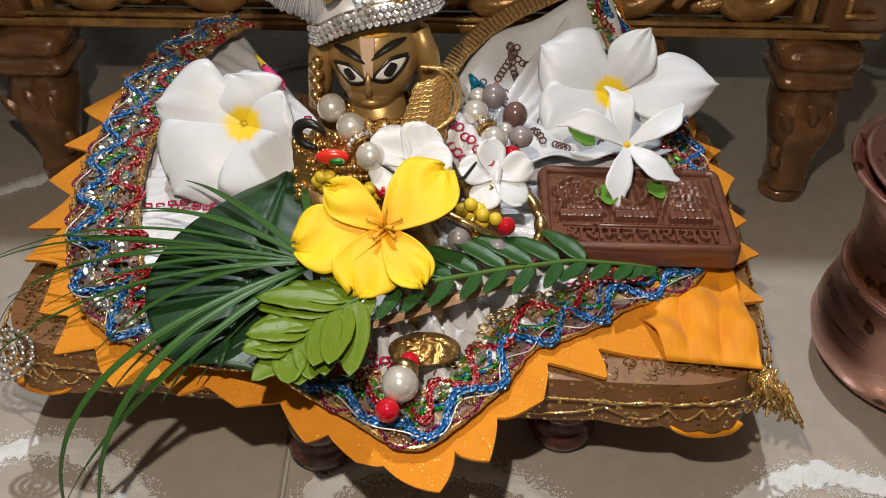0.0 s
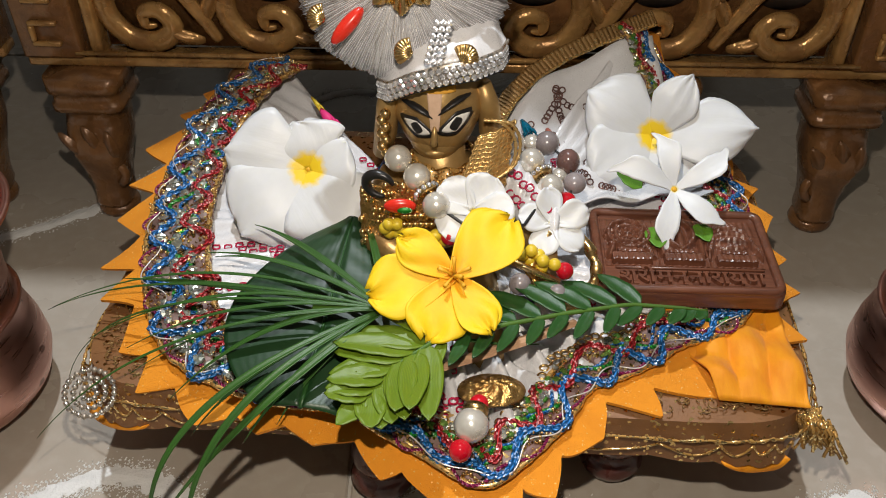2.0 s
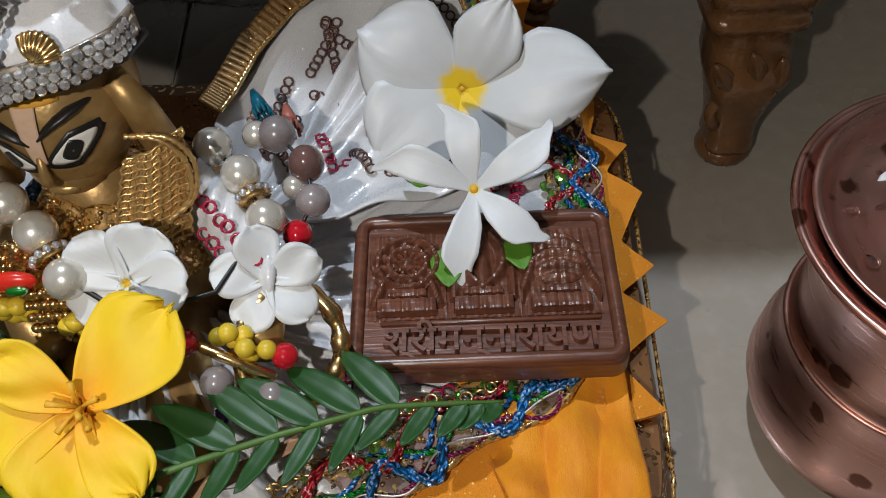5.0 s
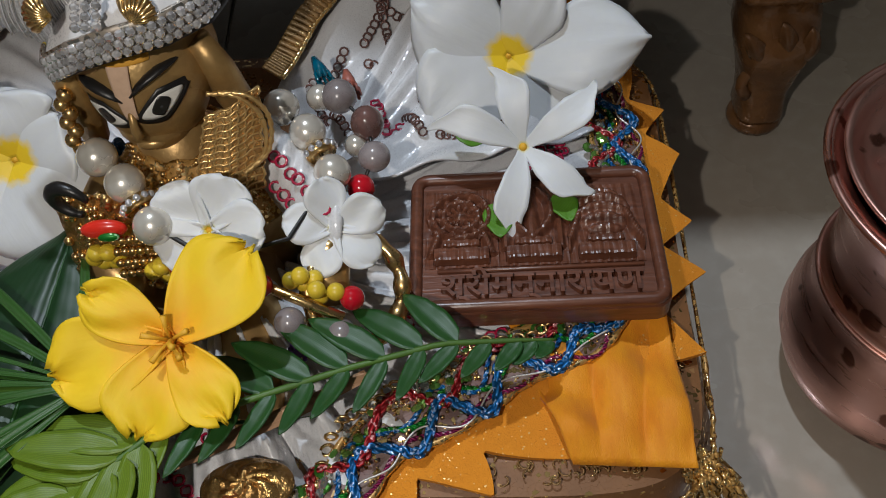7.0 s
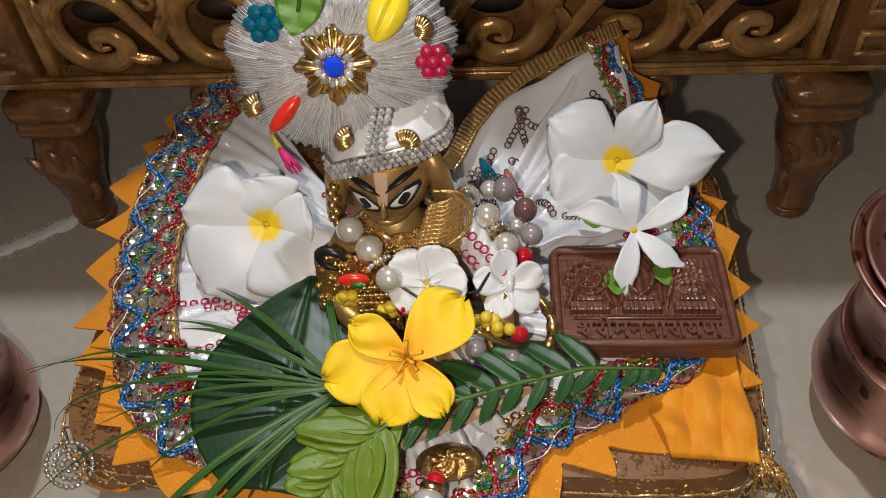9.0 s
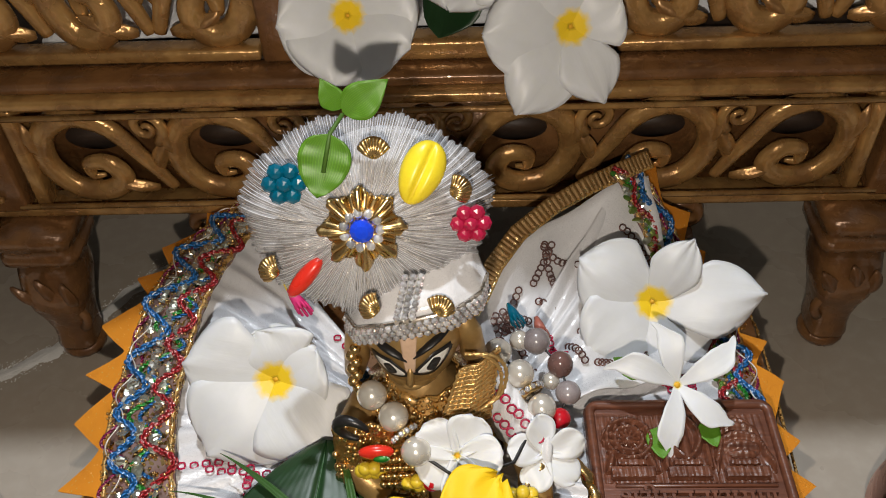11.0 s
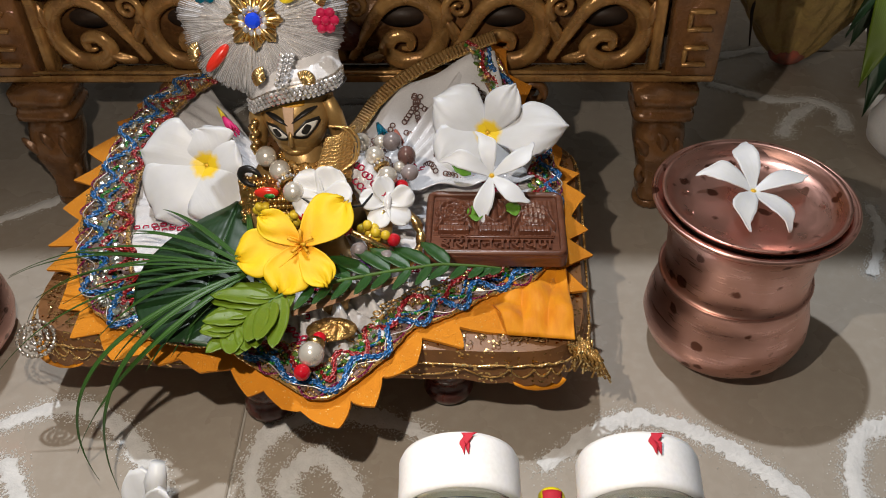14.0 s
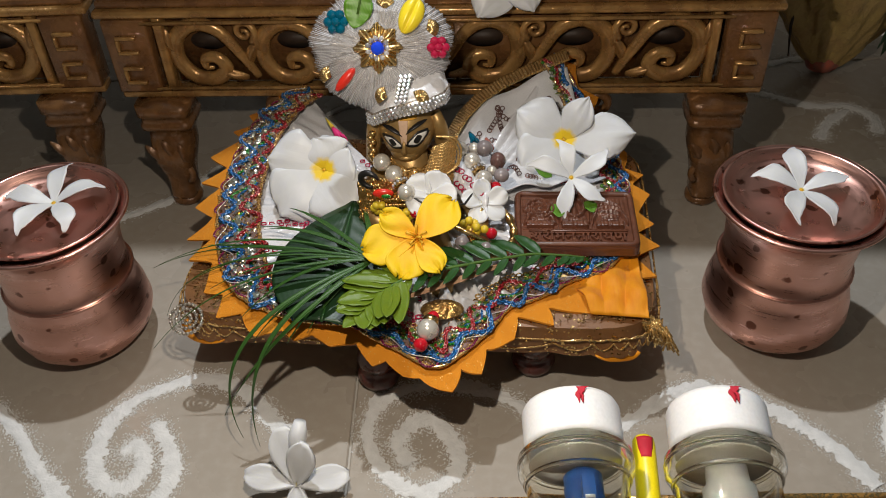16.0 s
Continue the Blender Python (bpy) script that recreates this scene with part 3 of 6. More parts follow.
def throne(at, label):
    """Front rail and legs of a carved wooden throne, its low front fence on the seat, and the seat itself."""
    t = thing("carved_throne", at, label, "throne")
    z0, z1 = 0.093, 0.160
    xl, xr = -0.245, 0.245
    part("lower_moulding", box(0.49, 0.016, 0.006, (0, 0, z0), 0.0015), M_GILT, t)
    part("lower_bead", tube([(xl + 0.03, -0.010, z0 + 0.0095), (xr - 0.03, -0.010, z0 + 0.0095)], 0.0016, 8), M_GILT, t)
    part("upper_bead", tube([(xl + 0.03, -0.010, z1 - 0.003), (xr - 0.03, -0.010, z1 - 0.003)], 0.0016, 8), M_GILT, t)
    part("upper_moulding", box(0.50, 0.024, 0.006, (0, 0.002, z1), 0.002), M_GILT, t)
    part("seat_edge", box(0.495, 0.018, 0.0058, (0, 0.004, z1 + 0.0062), 0.0015), M_CARVED, t)
    for sx in (-1, 1):
        part("corner_block", box(0.034, 0.022, 0.0605, (sx * 0.228, 0, z0 + 0.0062), 0.002), M_CARVED, t)
        part("inner_stile", box(0.007, 0.016, 0.0605, (sx * 0.204, 0, z0 + 0.0062), 0.0015), M_GILT, t)
        for zz in (0.108, 0.133):
            fret = bmesh.new()
            box(0.016, 0.004, 0.003, (sx * 0.228, -0.0125, zz), 0.0008, 1, fret)
            box(0.016, 0.004, 0.003, (sx * 0.228, -0.0125, zz + 0.012), 0.0008, 1, fret)
            box(0.003, 0.004, 0.0095, (sx * 0.228 - 0.0068, -0.0125, zz + 0.0028), 0.0008, 1, fret)
            part("fret_carving", fret, M_GILT, t)
    carved_panel(-0.199, 0.199, z0 + 0.010, z1 - 0.003, 6, t, -0.003)
    part("carved_ground", box(0.40, 0.004, 0.052, (0, 0.0055, z0 + 0.0085), 0), M_CARVED, t)
    # Near-black discs on the solid ground paint the shade of pierced openings.
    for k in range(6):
        hole_disc = lathe([(0, 0), (0.0145, 0), (0.0145, 0.0012), (0, 0.0012)], 20)
        part("dark_opening", hole_disc, M_DARKBROWN_SHADE, t, at=Matrix.Translation((-0.166 + 0.0664 * k + (0.004 if k > 2 else -0.004), 0.0034, 0.1365)) @ pose(0, 0, 0, 90, 0, 0) @ Matrix.Diagonal((1.0, 0.52, 1, 1)))
    # Added board and posts, out of view, keeping the bulb's light off the floor.
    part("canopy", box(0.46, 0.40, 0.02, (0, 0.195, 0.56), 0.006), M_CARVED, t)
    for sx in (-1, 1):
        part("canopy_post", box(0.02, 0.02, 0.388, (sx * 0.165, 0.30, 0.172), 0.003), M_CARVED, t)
    part("centre_rosette", ball(0.011, (0, -0.004, 0.127), 1, 0.5, 1.1), M_REDWOOD, t, "dark red painted carved rosette")
    part("back_board", box(0.44, 0.004, 0.055, (0, 0.05, 0.0975), 0), M_DARKBROWN_SHADE, t)
    part("seat_board", box(0.486, 0.30, 0.010, (0, 0.166, 0.162), 0.002), M_DARKBROWN_SHADE, t)
    for sx in (-1, 1):
        corbel = bmesh.new()
        c = spiral(sx * 0.126, 0.080, 0.0125, 1.6, 1.4, sx, 30)
        tube(c, [0.0025 + 0.0022 * k / len(c) for k in range(len(c))], 8, flat=1.4, bm=corbel, up=(0, 1, 0))
        part("hanging_scroll", corbel, M_CARVED, t)
    leg = part("leg", cabriole(), M_CARVED, t, at=pose(0.213, -0.004, 0.0065))
    for x, y in ((-0.213, -0.004), (0.213, 0.30), (-0.213, 0.30)):
        again(leg, "leg", t, pose(x, y, 0.0065))
    for sx in (-1, 1):
        curl_bm = volute(0.0085)
        part("leg_volute", curl_bm, M_CARVED, t, at=Matrix.Translation((sx * 0.208, -0.0225, 0.031)) @ Matrix.Diagonal((sx, 1, 1, 1)))
        for k, (dx, z) in enumerate(((-0.008, 0.044), (0.002, 0.047), (0.010, 0.043))):
            part("leg_leaf", carved_leaf(0.019, 0.008), M_CARVED, t, at=Matrix.Translation((sx * 0.213 + dx, -0.0255, z)) @ pose(0, 0, 0, 0, -90 + 14 * (k - 1), 0))
    for x, y in ((0.213, -0.015), (-0.213, -0.015), (0.213, 0.289), (-0.213, 0.289)):
        part("foot", lathe([(0.0, 0), (0.012, 0), (0.013, 0.003), (0.012, 0.0068), (0, 0.0068)], 16), M_CARVED, t, at=pose(x, y, 0))
    # the fence on the seat
    zf = 0.1722
    for x in (-0.235, -0.072, 0.072, 0.235):
        part("fence_post", box(0.018, 0.016, 0.12, (x, 0.016, zf), 0.002), M_CARVED, t)
    for x0, x1 in ((-0.226, -0.082), (0.082, 0.226)):
        part("fence_rail", box(x1 - x0, 0.012, 0.006, ((x0 + x1) / 2, 0.016, zf), 0.0015), M_GILT, t)
        carved_panel(x0, x1, zf + 0.007, zf + 0.07, 3, t, 0.016)
        part("fence_rail", box(x1 - x0, 0.012, 0.006, ((x0 + x1) / 2, 0.016, zf + 0.072), 0.0015), M_GILT, t)
    part("threshold", box(0.125, 0.014, 0.010, (0, 0.014, zf), 0.002), M_GILT, t)
    return t


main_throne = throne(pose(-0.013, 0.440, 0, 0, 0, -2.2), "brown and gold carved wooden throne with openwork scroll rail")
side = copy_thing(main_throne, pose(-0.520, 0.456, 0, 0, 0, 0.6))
tagged(side, "second brown carved wooden throne standing beside the first")

seat_cloth = to_object("seat_cloth", sheet(lambda u, v: (-0.2 + 0.4 * u, 0.470 + 0.26 * v, 0.1775 + 0.060 * v + 0.004 * math.sin(19 * u + 3 * v) * v), 40, 16, 0.0015), M_LACE)
tagged(seat_cloth, "white lace cloth spread on the throne seat", "cloth")


# ---- low stool with brocade ----
def outline(t, grow=0.0):
    """The stool's rounded rectangle, t from 0 to 1 round it."""
    a = 2 * math.pi * t
    c, s = math.cos(a), math.sin(a)
    x, y = (0.148 + grow) * math.copysign(abs(c) ** 0.22, c), (0.096 + grow) * math.copysign(abs(s) ** 0.22, s)
    return (-0.0195 + 0.997 * x + 0.0776 * y, 0.3135 - 0.0776 * x + 0.997 * y)


stool = thing("low_stool", pose(-0.02, 0.312, 0), "small low wooden stool with turned dark red legs", "stool")
part("board", box(0.20, 0.180, 0.0205, (0, 0, 0.0468), 0.002), M_PALEWOOD, stool, "pale raw wood board")
leg = part("leg", lathe([(0, 0), (0.0085, 0), (0.0125, 0.003), (0.0145, 0.008), (0.0125, 0.013), (0.0095, 0.016), (0.0125, 0.019), (0.0135, 0.024), (0.012, 0.030), (0.009, 0.034), (0.011, 0.0467), (0, 0.0467)], 24),
           M_REDWOOD, stool, "turned dark red lacquered leg", at=pose(0.071, -0.073, 0))
for x, y in ((-0.031, -0.083), (0.071, 0.075), (-0.031, 0.075)):
    again(leg, "leg", stool, pose(x, y, 0))


def brocade_fn(u, v):
    if v < 0.55:
        x, y = outline(u, -0.10 * 0)
        k = v / 0.55
        return (-0.02 + (x + 0.02) * k, 0.312 + (y - 0.312) * k, 0.0685)
    k = (v - 0.55) / 0.45
    scal = 0.0022 * abs(math.sin(math.pi * u * 42)) * k
    x, y = outline(u, 0.004 * k + 0.002 * k * math.sin(40 * u))
    return (x, y, 0.0685 - (0.021 + scal) * k ** 0.8)


brocade = thing("brocade_cloth", pose(0, 0, 0), "brown and gold brocade cloth with scalloped edge over the stool", "cloth")
part("cloth", sheet(brocade_fn, 336, 12, 0.0012, True), M_BROCADE, brocade, smooth=False)
cord = [(*outline(k / 260, 0.0045), 0.0600 + 0.0005 * math.sin(k)) for k in range(260)]
part("gold_cord", tube(cord, [0.0007 + 0.0003 * math.sin(2.1 * k) for k in range(260)], 6, True), M_GOLDLACE, brocade, "crinkled gold cord along the edge")
sq = bmesh.new()
for k in range(620):
    u, v = rnd.uniform(0.48, 1.05) % 1, rnd.uniform(0.42, 0.535)
    a0, r0 = rnd.uniform(0, 6.28), rnd.uniform(0.0010, 0.0024)
    p = Vector(brocade_fn(u, v))
    tube([(p.x + r0 * math.cos(a0 + 0.55 * j) * (1 - 0.09 * j), p.y + r0 * math.sin(a0 + 0.55 * j) * (1 - 0.09 * j), p.z + 0.0011) for j in range(7)], 0.00028, 5, bm=sq)
tagged(part("gold_squiggle", sq, M_RIBBON, brocade, "couched gold thread curls"), kind="stuff")
arch = bmesh.new()
for k in range(42):
    pts = []
    for j in range(9):
        x, y = outline((k + j / 8) / 42, 0.0052)
        pts.append((x, y, 0.0580 - 0.0062 * math.sin(math.pi * j / 8)))
    tube(pts, 0.00055, 5, bm=arch)
tagged(part("scallop_thread", arch, M_GOLDLACE, brocade, "gold thread scallops along the edge"), kind="stuff")
tass = bmesh.new()
for k in range(70):
    x, y = 0.112 + 0.017 * rnd.random(), 0.2115 + 0.012 * rnd.random()
    zt = 0.068 - 0.6 * (x - 0.112)
    pts = [(x, y, zt), (x + 0.004 * rnd.random(), y - 0.003 * rnd.random(), zt - 0.005), (x + 0.008 * rnd.random(), y - 0.007 * rnd.random(), zt - 0.011 - 0.004 * rnd.random())]
    tube(pts, 0.0007, 5, bm=tass)
part("corner_fringe", tass, M_GOLDLACE, brocade, "tousled gold thread fringe at the corner")
med = bmesh.new()
for ring, n in ((0.010, 26), (0.0065, 16), (0.003, 8)):
    for k in range(n):
        a = 2 * math.pi * k / n
        ball(0.0013, (-0.166 + ring * math.cos(a), 0.2265 + ring * 0.75 * math.sin(a), 0.0640 + 0.55 * ring * math.sin(a)), u=8, v=5, bm=med)
tagged(part("silver_medallion", med, M_SILVERLACE, brocade, "round silver thread medallion"), kind="stuff")
for a0, a1 in ((0.575, 0.70), (0.79, 0.86)):
    lin = sheet(lambda u, v: (*outline(a0 + (a1 - a0) * u, 0.0025 + 0.004 * v), 0.0478 - 0.005 * v * (1 - (2 * u - 1) ** 4)), 24, 3, 0.0008)
    part("lining", lin, M_SATIN, brocade, "yellow-orange satin lining showing below the edge")

def yellow_fold(u, v):
    x = 0.066 + 0.050 * u + 0.016 * (1 - v) * (1 - u)
    y = 0.2165 - 0.004 * u + 0.050 * v
    return (x, y, 0.0700 + 0.0016 * min(1, v * 5) + 0.0012 * (1 if v < 0.42 else 0) * min(1, (0.42 - v) * 12) + 0.0018 * (1 + math.sin(5 * u + 9 * v)) * min(1, 6 * v) + 0.0030 * abs(math.sin(9 * u - 3 * v + 1)) * min(1, 5 * v))


tagged(to_object("satin_cloth", sheet(yellow_fold, 50, 24, 0.0012), M_SATIN), "folded yellow-orange satin cloth on the brocade", "cloth")


# ---- the spread dress ----
CX, CY = -0.02, 0.295
EDGE = [(124, 0.168, 0.100), (132, 0.166, 0.100), (145, 0.156, 0.097), (161, 0.145, 0.087), (181, 0.136, 0.083), (200, 0.132, 0.078), (208, 0.130, 0.075),
        (227, 0.111, 0.072), (244, 0.094, 0.071), (263, 0.105, 0.070), (275, 0.119, 0.067), (286, 0.108, 0.070), (305, 0.091, 0.072), (317, 0.099, 0.073), (330, 0.107, 0.074),
        (337, 0.124, 0.075), (346, 0.131, 0.076), (356, 0.135, 0.076), (374, 0.145, 0.076), (384, 0.151, 0.078), (398, 0.155, 0.090), (409, 0.160, 0.118), (413, 0.160, 0.130)]


def edge_line(n=1200):
    raw = []
    for k in range(n + 1):
        a = 124 + 289 * k / n
        w = np.array([lerp_table(EDGE, a + d) for d in (-3, -1.5, 0, 1.5, 3)]).mean(0)
        raw.append((CX + w[0] * math.cos(math.radians(a)), CY + w[0] * math.sin(math.radians(a)), w[1]))
    raw = np.array(raw)
    s = np.concatenate([[0], np.cumsum(np.linalg.norm(np.diff(raw, axis=0), axis=1))])
    return raw, s


LINE, ARC = edge_line()
LENGTH = float(ARC[-1])


def on_edge(s, inward=0.0, lift=0.0):
    """A place s metres along the dress's edge and a way in towards its middle."""
    p = np.array([np.interp(s, ARC, LINE[:, k]) for k in range(3)])
    c = np.array([CX, CY, p[2]])
    w = c - p
    d = np.linalg.norm(w)
    p = p + w / d * inward
    p[2] += lift + 0.16 * inward
    return p


def on_band(s, inward=0.0, lift=0.0):
    """A place s metres along the dress's edge and a way in, square to the edge."""
    p = np.array([np.interp(s, ARC, LINE[:, k]) for k in range(3)])
    a, b = (np.array([np.interp(min(max(s + d, 0), LENGTH), ARC, LINE[:, k]) for k in range(2)]) for d in (-0.009, 0.009))
    t = (b - a) / np.linalg.norm(b - a)
    return p + np.array((-t[1] * inward, t[0] * inward, lift + 0.16 * inward))


dress = thing("spread_dress", pose(0, 0, 0), "white doll dress spread round, with braided border and orange felt petals", "dress")


def white_fn(u, v):
    p = on_edge(u * LENGTH, 0.004)
    k = v
    q = np.array([CX + (p[0] - CX) * (1 - 0.80 * k), CY + (p[1] - CY) * (1 - 0.80 * k), 0])
    top = 0.084
    z = p[2] + (top - p[2]) * k ** 0.8 - 0.001
    pleat = 0.0015 * math.sin(u * 150 + 4 * math.sin(9 * u)) + 0.0012 * math.sin(u * 370 + 20 * v)
    pleat *= 1 + 2.2 * math.exp(-((u - 0.56) / 0.07) ** 2)
    return (q[0], q[1], z + pleat * min(1, 3 * k + 0.15))


part("white_skirt", sheet(white_fn, 420, 22, 0.0008), M_WHITECLOTH, dress, "pleated shimmering white cloth")
TOOTH = LENGTH / round(LENGTH / 0.0235)


def felt_fn(u, v):
    s = u * LENGTH
    ph = (s / TOOTH + 0.12 * math.sin(7.3 * s / TOOTH * 0.37)) % 1
    tooth = (ph / 0.62) ** 1.25 if ph < 0.62 else ((1 - ph) / 0.38) ** 1.1
    front = math.exp(-((u - 0.52) / 0.14) ** 2)
    tooth = tooth ** (1 - 0.45 * front)
    side = math.exp(-((u - 0.685) / 0.05) ** 2)
    reach = 0.0050 + 0.007 * side + (0.0150 + 0.004 * math.sin(13 * u) + 0.002 * math.sin(61 * u) - 0.0098 * front + 0.003 * side) * tooth
    p = on_edge(s, 0.008 - (0.008 + reach) * v)
    hold = math.exp(-((u - 0.65) / 0.09) ** 4)
    droop = (0.16 - 0.15 * hold) * (reach * v) + (1 - hold) * front * 0.05 * reach * v * tooth
    p[2] -= 0.0018 + droop + 0.0025 * (1 - hold) * v * v * math.sin(23 * u) ** 2 - 0.0015 * hold * v
    return p


part("felt_border", sheet(felt_fn, 900, 6, 0.0016), M_FELT, dress, "orange glitter felt cut into pointed petals", smooth=False)


def band_w(u):
    return 0.017 + 0.012 * math.exp(-((u - 0.16) / 0.2) ** 4) - 0.002 * math.exp(-((u - 0.55) / 0.15) ** 2)


part("braid_ground", sheet(lambda u, v: on_band(u * LENGTH, 0.0008 + band_w(u) * v, 0.0014 + 0.0006 * math.sin(300 * u + 6 * v)), 500, 6, 0.0012), M_BAND, dress,
     "maroon, grey and gold glitter braid ground")


def wave_cord(name, mt, mid, amp, waves, r, ph, lift, label, strands=1):
    n = 900
    bm = bmesh.new()
    for st in range(strands):
        pts = []
        for k in range(n + 1):
            u = k / n
            w = band_w(u) * (1 + 0.05 * math.exp(-((u - 0.62) / 0.12) ** 2))
            tw = 0.7 * r * math.sin(k * 0.9 + st * math.pi) if strands > 1 else 0
            s = u * LENGTH
            pts.append(on_band(min(max(s, 0), LENGTH), w * (mid + amp * (0.85 + 0.3 * math.sin(23 * u + ph)) * math.sin(2 * math.pi * waves * u + ph + 0.9 * math.sin(29 * u + 2 * ph))) + tw, lift + (0.7 * r * math.cos(k * 0.9 + st * math.pi) if strands > 1 else 0)))
        tube(pts, r, 6, bm=bm)
    part(name, bm, mt, dress, label)


wave_cord("blue_braid", M_BLUE, 0.28, 0.30, 26, 0.0012, 0.0, 0.0036, "twisted metallic blue cord in waves", 2)
wave_cord("red_braid", M_RED, 0.78, 0.28, 26, 0.0011, 1.2, 0.0036, "twisted metallic red cord in waves", 2)
wave_cord("magenta_braid", M_MAGENTA, 0.12, 0.16, 26, 0.0007, 3.1, 0.0029, "metallic magenta cord", 1)
wave_cord("green_braid", M_GREEN, 0.56, 0.24, 26, 0.0010, 4.2, 0.0029, "metallic green cord", 1)
wave_cord("inner_blue_braid", M_BLUE, 0.66, 0.22, 31, 0.0008, 5.1, 0.0031, "thin metallic blue cord", 1)
wave_cord("silver_thread", M_SILVERTHREAD, 0.14, 0.16, 26, 0.0003, 0.9, 0.0045, "loose silver thread", 1)
wave_cord("gold_edge", M_GOLDLACE, 0.02, 0.01, 90, 0.0012, 0.0, 0.0022, "gold thread edging", 1)
wave_cord("inner_gold_edge", M_GOLDLACE, 0.98, 0.015, 90, 0.0012, 0.0, 0.0024, "gold thread edging", 1)
for name, mt, count, lo, label in (("sequin", M_SEQUIN, 430, 0.0, "faceted clear sequins and mirrors"), ("green_sequin", M_GREENSEQ, 150, 0.40, "small green and gold faceted sequins")):
    seq = bmesh.new()
    for k in range(count):
        u = (lo + (1 - lo) * (k + 0.5 * rnd.random()) / count) if rnd.random() < 0.55 or lo else 0.40 * rnd.random()
        p = Vector(on_band(u * LENGTH, band_w(u) * (rnd.choice((0.25, 0.5, 0.5, 0.75)) if u < 0.42 else rnd.uniform(0.72, 1.12)), 0.0032))
        d = bmesh.new()
        r = rnd.uniform(0.0016, 0.0033) if u < 0.42 else rnd.uniform(0.0012, 0.0024)
        lathe([(0.0, 0.0), (r, 0.0), (r * 0.9, 0.0006), (r * 0.35, 0.0011), (0.0, 0.0011)], 8, d)
        join(seq, d, Matrix.Translation(p) @ pose(0, 0, 0, rnd.uniform(-40, 40), rnd.uniform(-40, 40), rnd.uniform(0, 360)))
    tagged(part(name, seq, mt, dress, label, smooth=False), kind="stuff")
spk = bmesh.new()
for k in range(1700):
    u = rnd.random() ** 1.5
    p = Vector(on_band(u * LENGTH, band_w(u) * rnd.uniform(-0.03, 1.04), 0.0025 + 0.002 * rnd.random()))
    ball(rnd.uniform(0.0004, 0.0009), p, u=6, v=4, bm=spk)
tagged(part("gold_bead", spk, M_GOLD, dress, "tiny scattered gold beads"), kind="stuff")

# the raised gold-trimmed edge of the dress's opening
TAIL = [(-0.004, 0.350, 0.108), (0.0005, 0.3565, 0.110), (0.008, 0.371, 0.1145), (0.020, 0.386, 0.119), (0.036, 0.398, 0.123), (0.054, 0.407, 0.127), (0.070, 0.412, 0.131), (0.084, 0.416, 0.134)]


def tail_fn(u, v):
    k = u * (len(TAIL) - 1)
    p = [float(np.interp(k, range(len(TAIL)), [q[i] for q in TAIL])) for i in range(3)]
    q = [float(np.interp(min(k + 0.3, len(TAIL) - 1), range(len(TAIL)), [t[i] for t in TAIL])) - float(np.interp(max(0, k - 0.3), range(len(TAIL)), [t[i] for t in TAIL])) for i in range(3)]
    w = Vector(q).cross(Vector((0, 0.62, -0.78))).normalized() * -0.0078 * (v - 0.5)
    return (p[0] + w.x, p[1] + w.y, p[2] + w.z)


part("gold_trim", sheet(lambda u, v: Vector(tail_fn(u, v)) + Vector((0, -0.0003, 0.0003)) * math.sin(340 * u), 260, 6, 0.0012), M_RIBBON, dress, "broad woven gold ribbon along the raised opening")
part("gold_trim_edge", tube([tail_fn(k / 60, 1.0) for k in range(61)], 0.0009, 6), M_GOLDLACE, dress)


def lining_fn(u, v):
    k = u * (len(TAIL) - 1)
    p = [float(np.interp(k, range(len(TAIL)), [q[i] for q in TAIL])) for i in range(3)]
    q = on_edge(LENGTH * (1 - 0.16), 0.016 + 0.085 * (1 - u))
    z = p[2] - 0.007 + (q[2] + 0.004 - p[2] + 0.007) * v
    return (p[0] + (q[0] - p[0]) * v, p[1] + (q[1] - p[1]) * v - 0.002, z - 0.055 * v * (1 - v) + 0.0040 * math.sin(6 * math.pi * v + 5 * u) * min(1, 5 * v * (1 - v)) + 0.002 * math.sin(17 * u + 9 * v))


part("opening_cloth", sheet(lining_fn, 36, 24, 0.0008), M_WHITECLOTH, dress, "bunched white cloth inside the opening")
link_bm = bmesh.new()
for run in range(26):
    a = rnd.uniform(0, 2 * math.pi)
    u0, v0 = rnd.random(), rnd.uniform(0.1, 0.75)
    for k in range(7):
        u = min(1, max(0, u0 + 0.006 * k * math.cos(a)))
        v = min(1, max(0, v0 + 0.05 * k * math.sin(a)))
        p = Vector(white_fn(u, v)) + Vector((0, 0, 0.0016))
        ringp = [(p.x + 0.0016 * math.cos(t), p.y + 0.0016 * math.sin(t), p.z + 0.0003 * math.sin(3 * t)) for t in (2 * math.pi * j / 9 for j in range(9))]
        tube(ringp, 0.00045, 5, True, bm=link_bm)
tagged(part("chain_embroidery", link_bm, M_PINKGEM, dress, "small crimson chain-stitch loops"), kind="stuff")

lb = bmesh.new()
for run in range(22):
    a = rnd.uniform(0, 2 * math.pi)
    u0, v0 = rnd.uniform(0.15, 0.95), rnd.uniform(0.06, 0.8)
    for k in range(8):
        p = Vector(lining_fn(min(1, max(0, u0 + 0.02 * k * math.cos(a))), min(1, max(0, v0 + 0.03 * k * math.sin(a))))) + Vector((0, -0.0012, 0.0012))
        tube([(p.x + 0.0015 * math.cos(t), p.y + 0.0010 * math.sin(t), p.z + 0.0011 * math.sin(t)) for t in (2 * math.pi * j / 9 for j in range(9))], 0.0004, 5, True, bm=lb)
tagged(part("bronze_loop", lb, M_LOOP, dress, "small dark bronze embroidered loops"), kind="stuff")


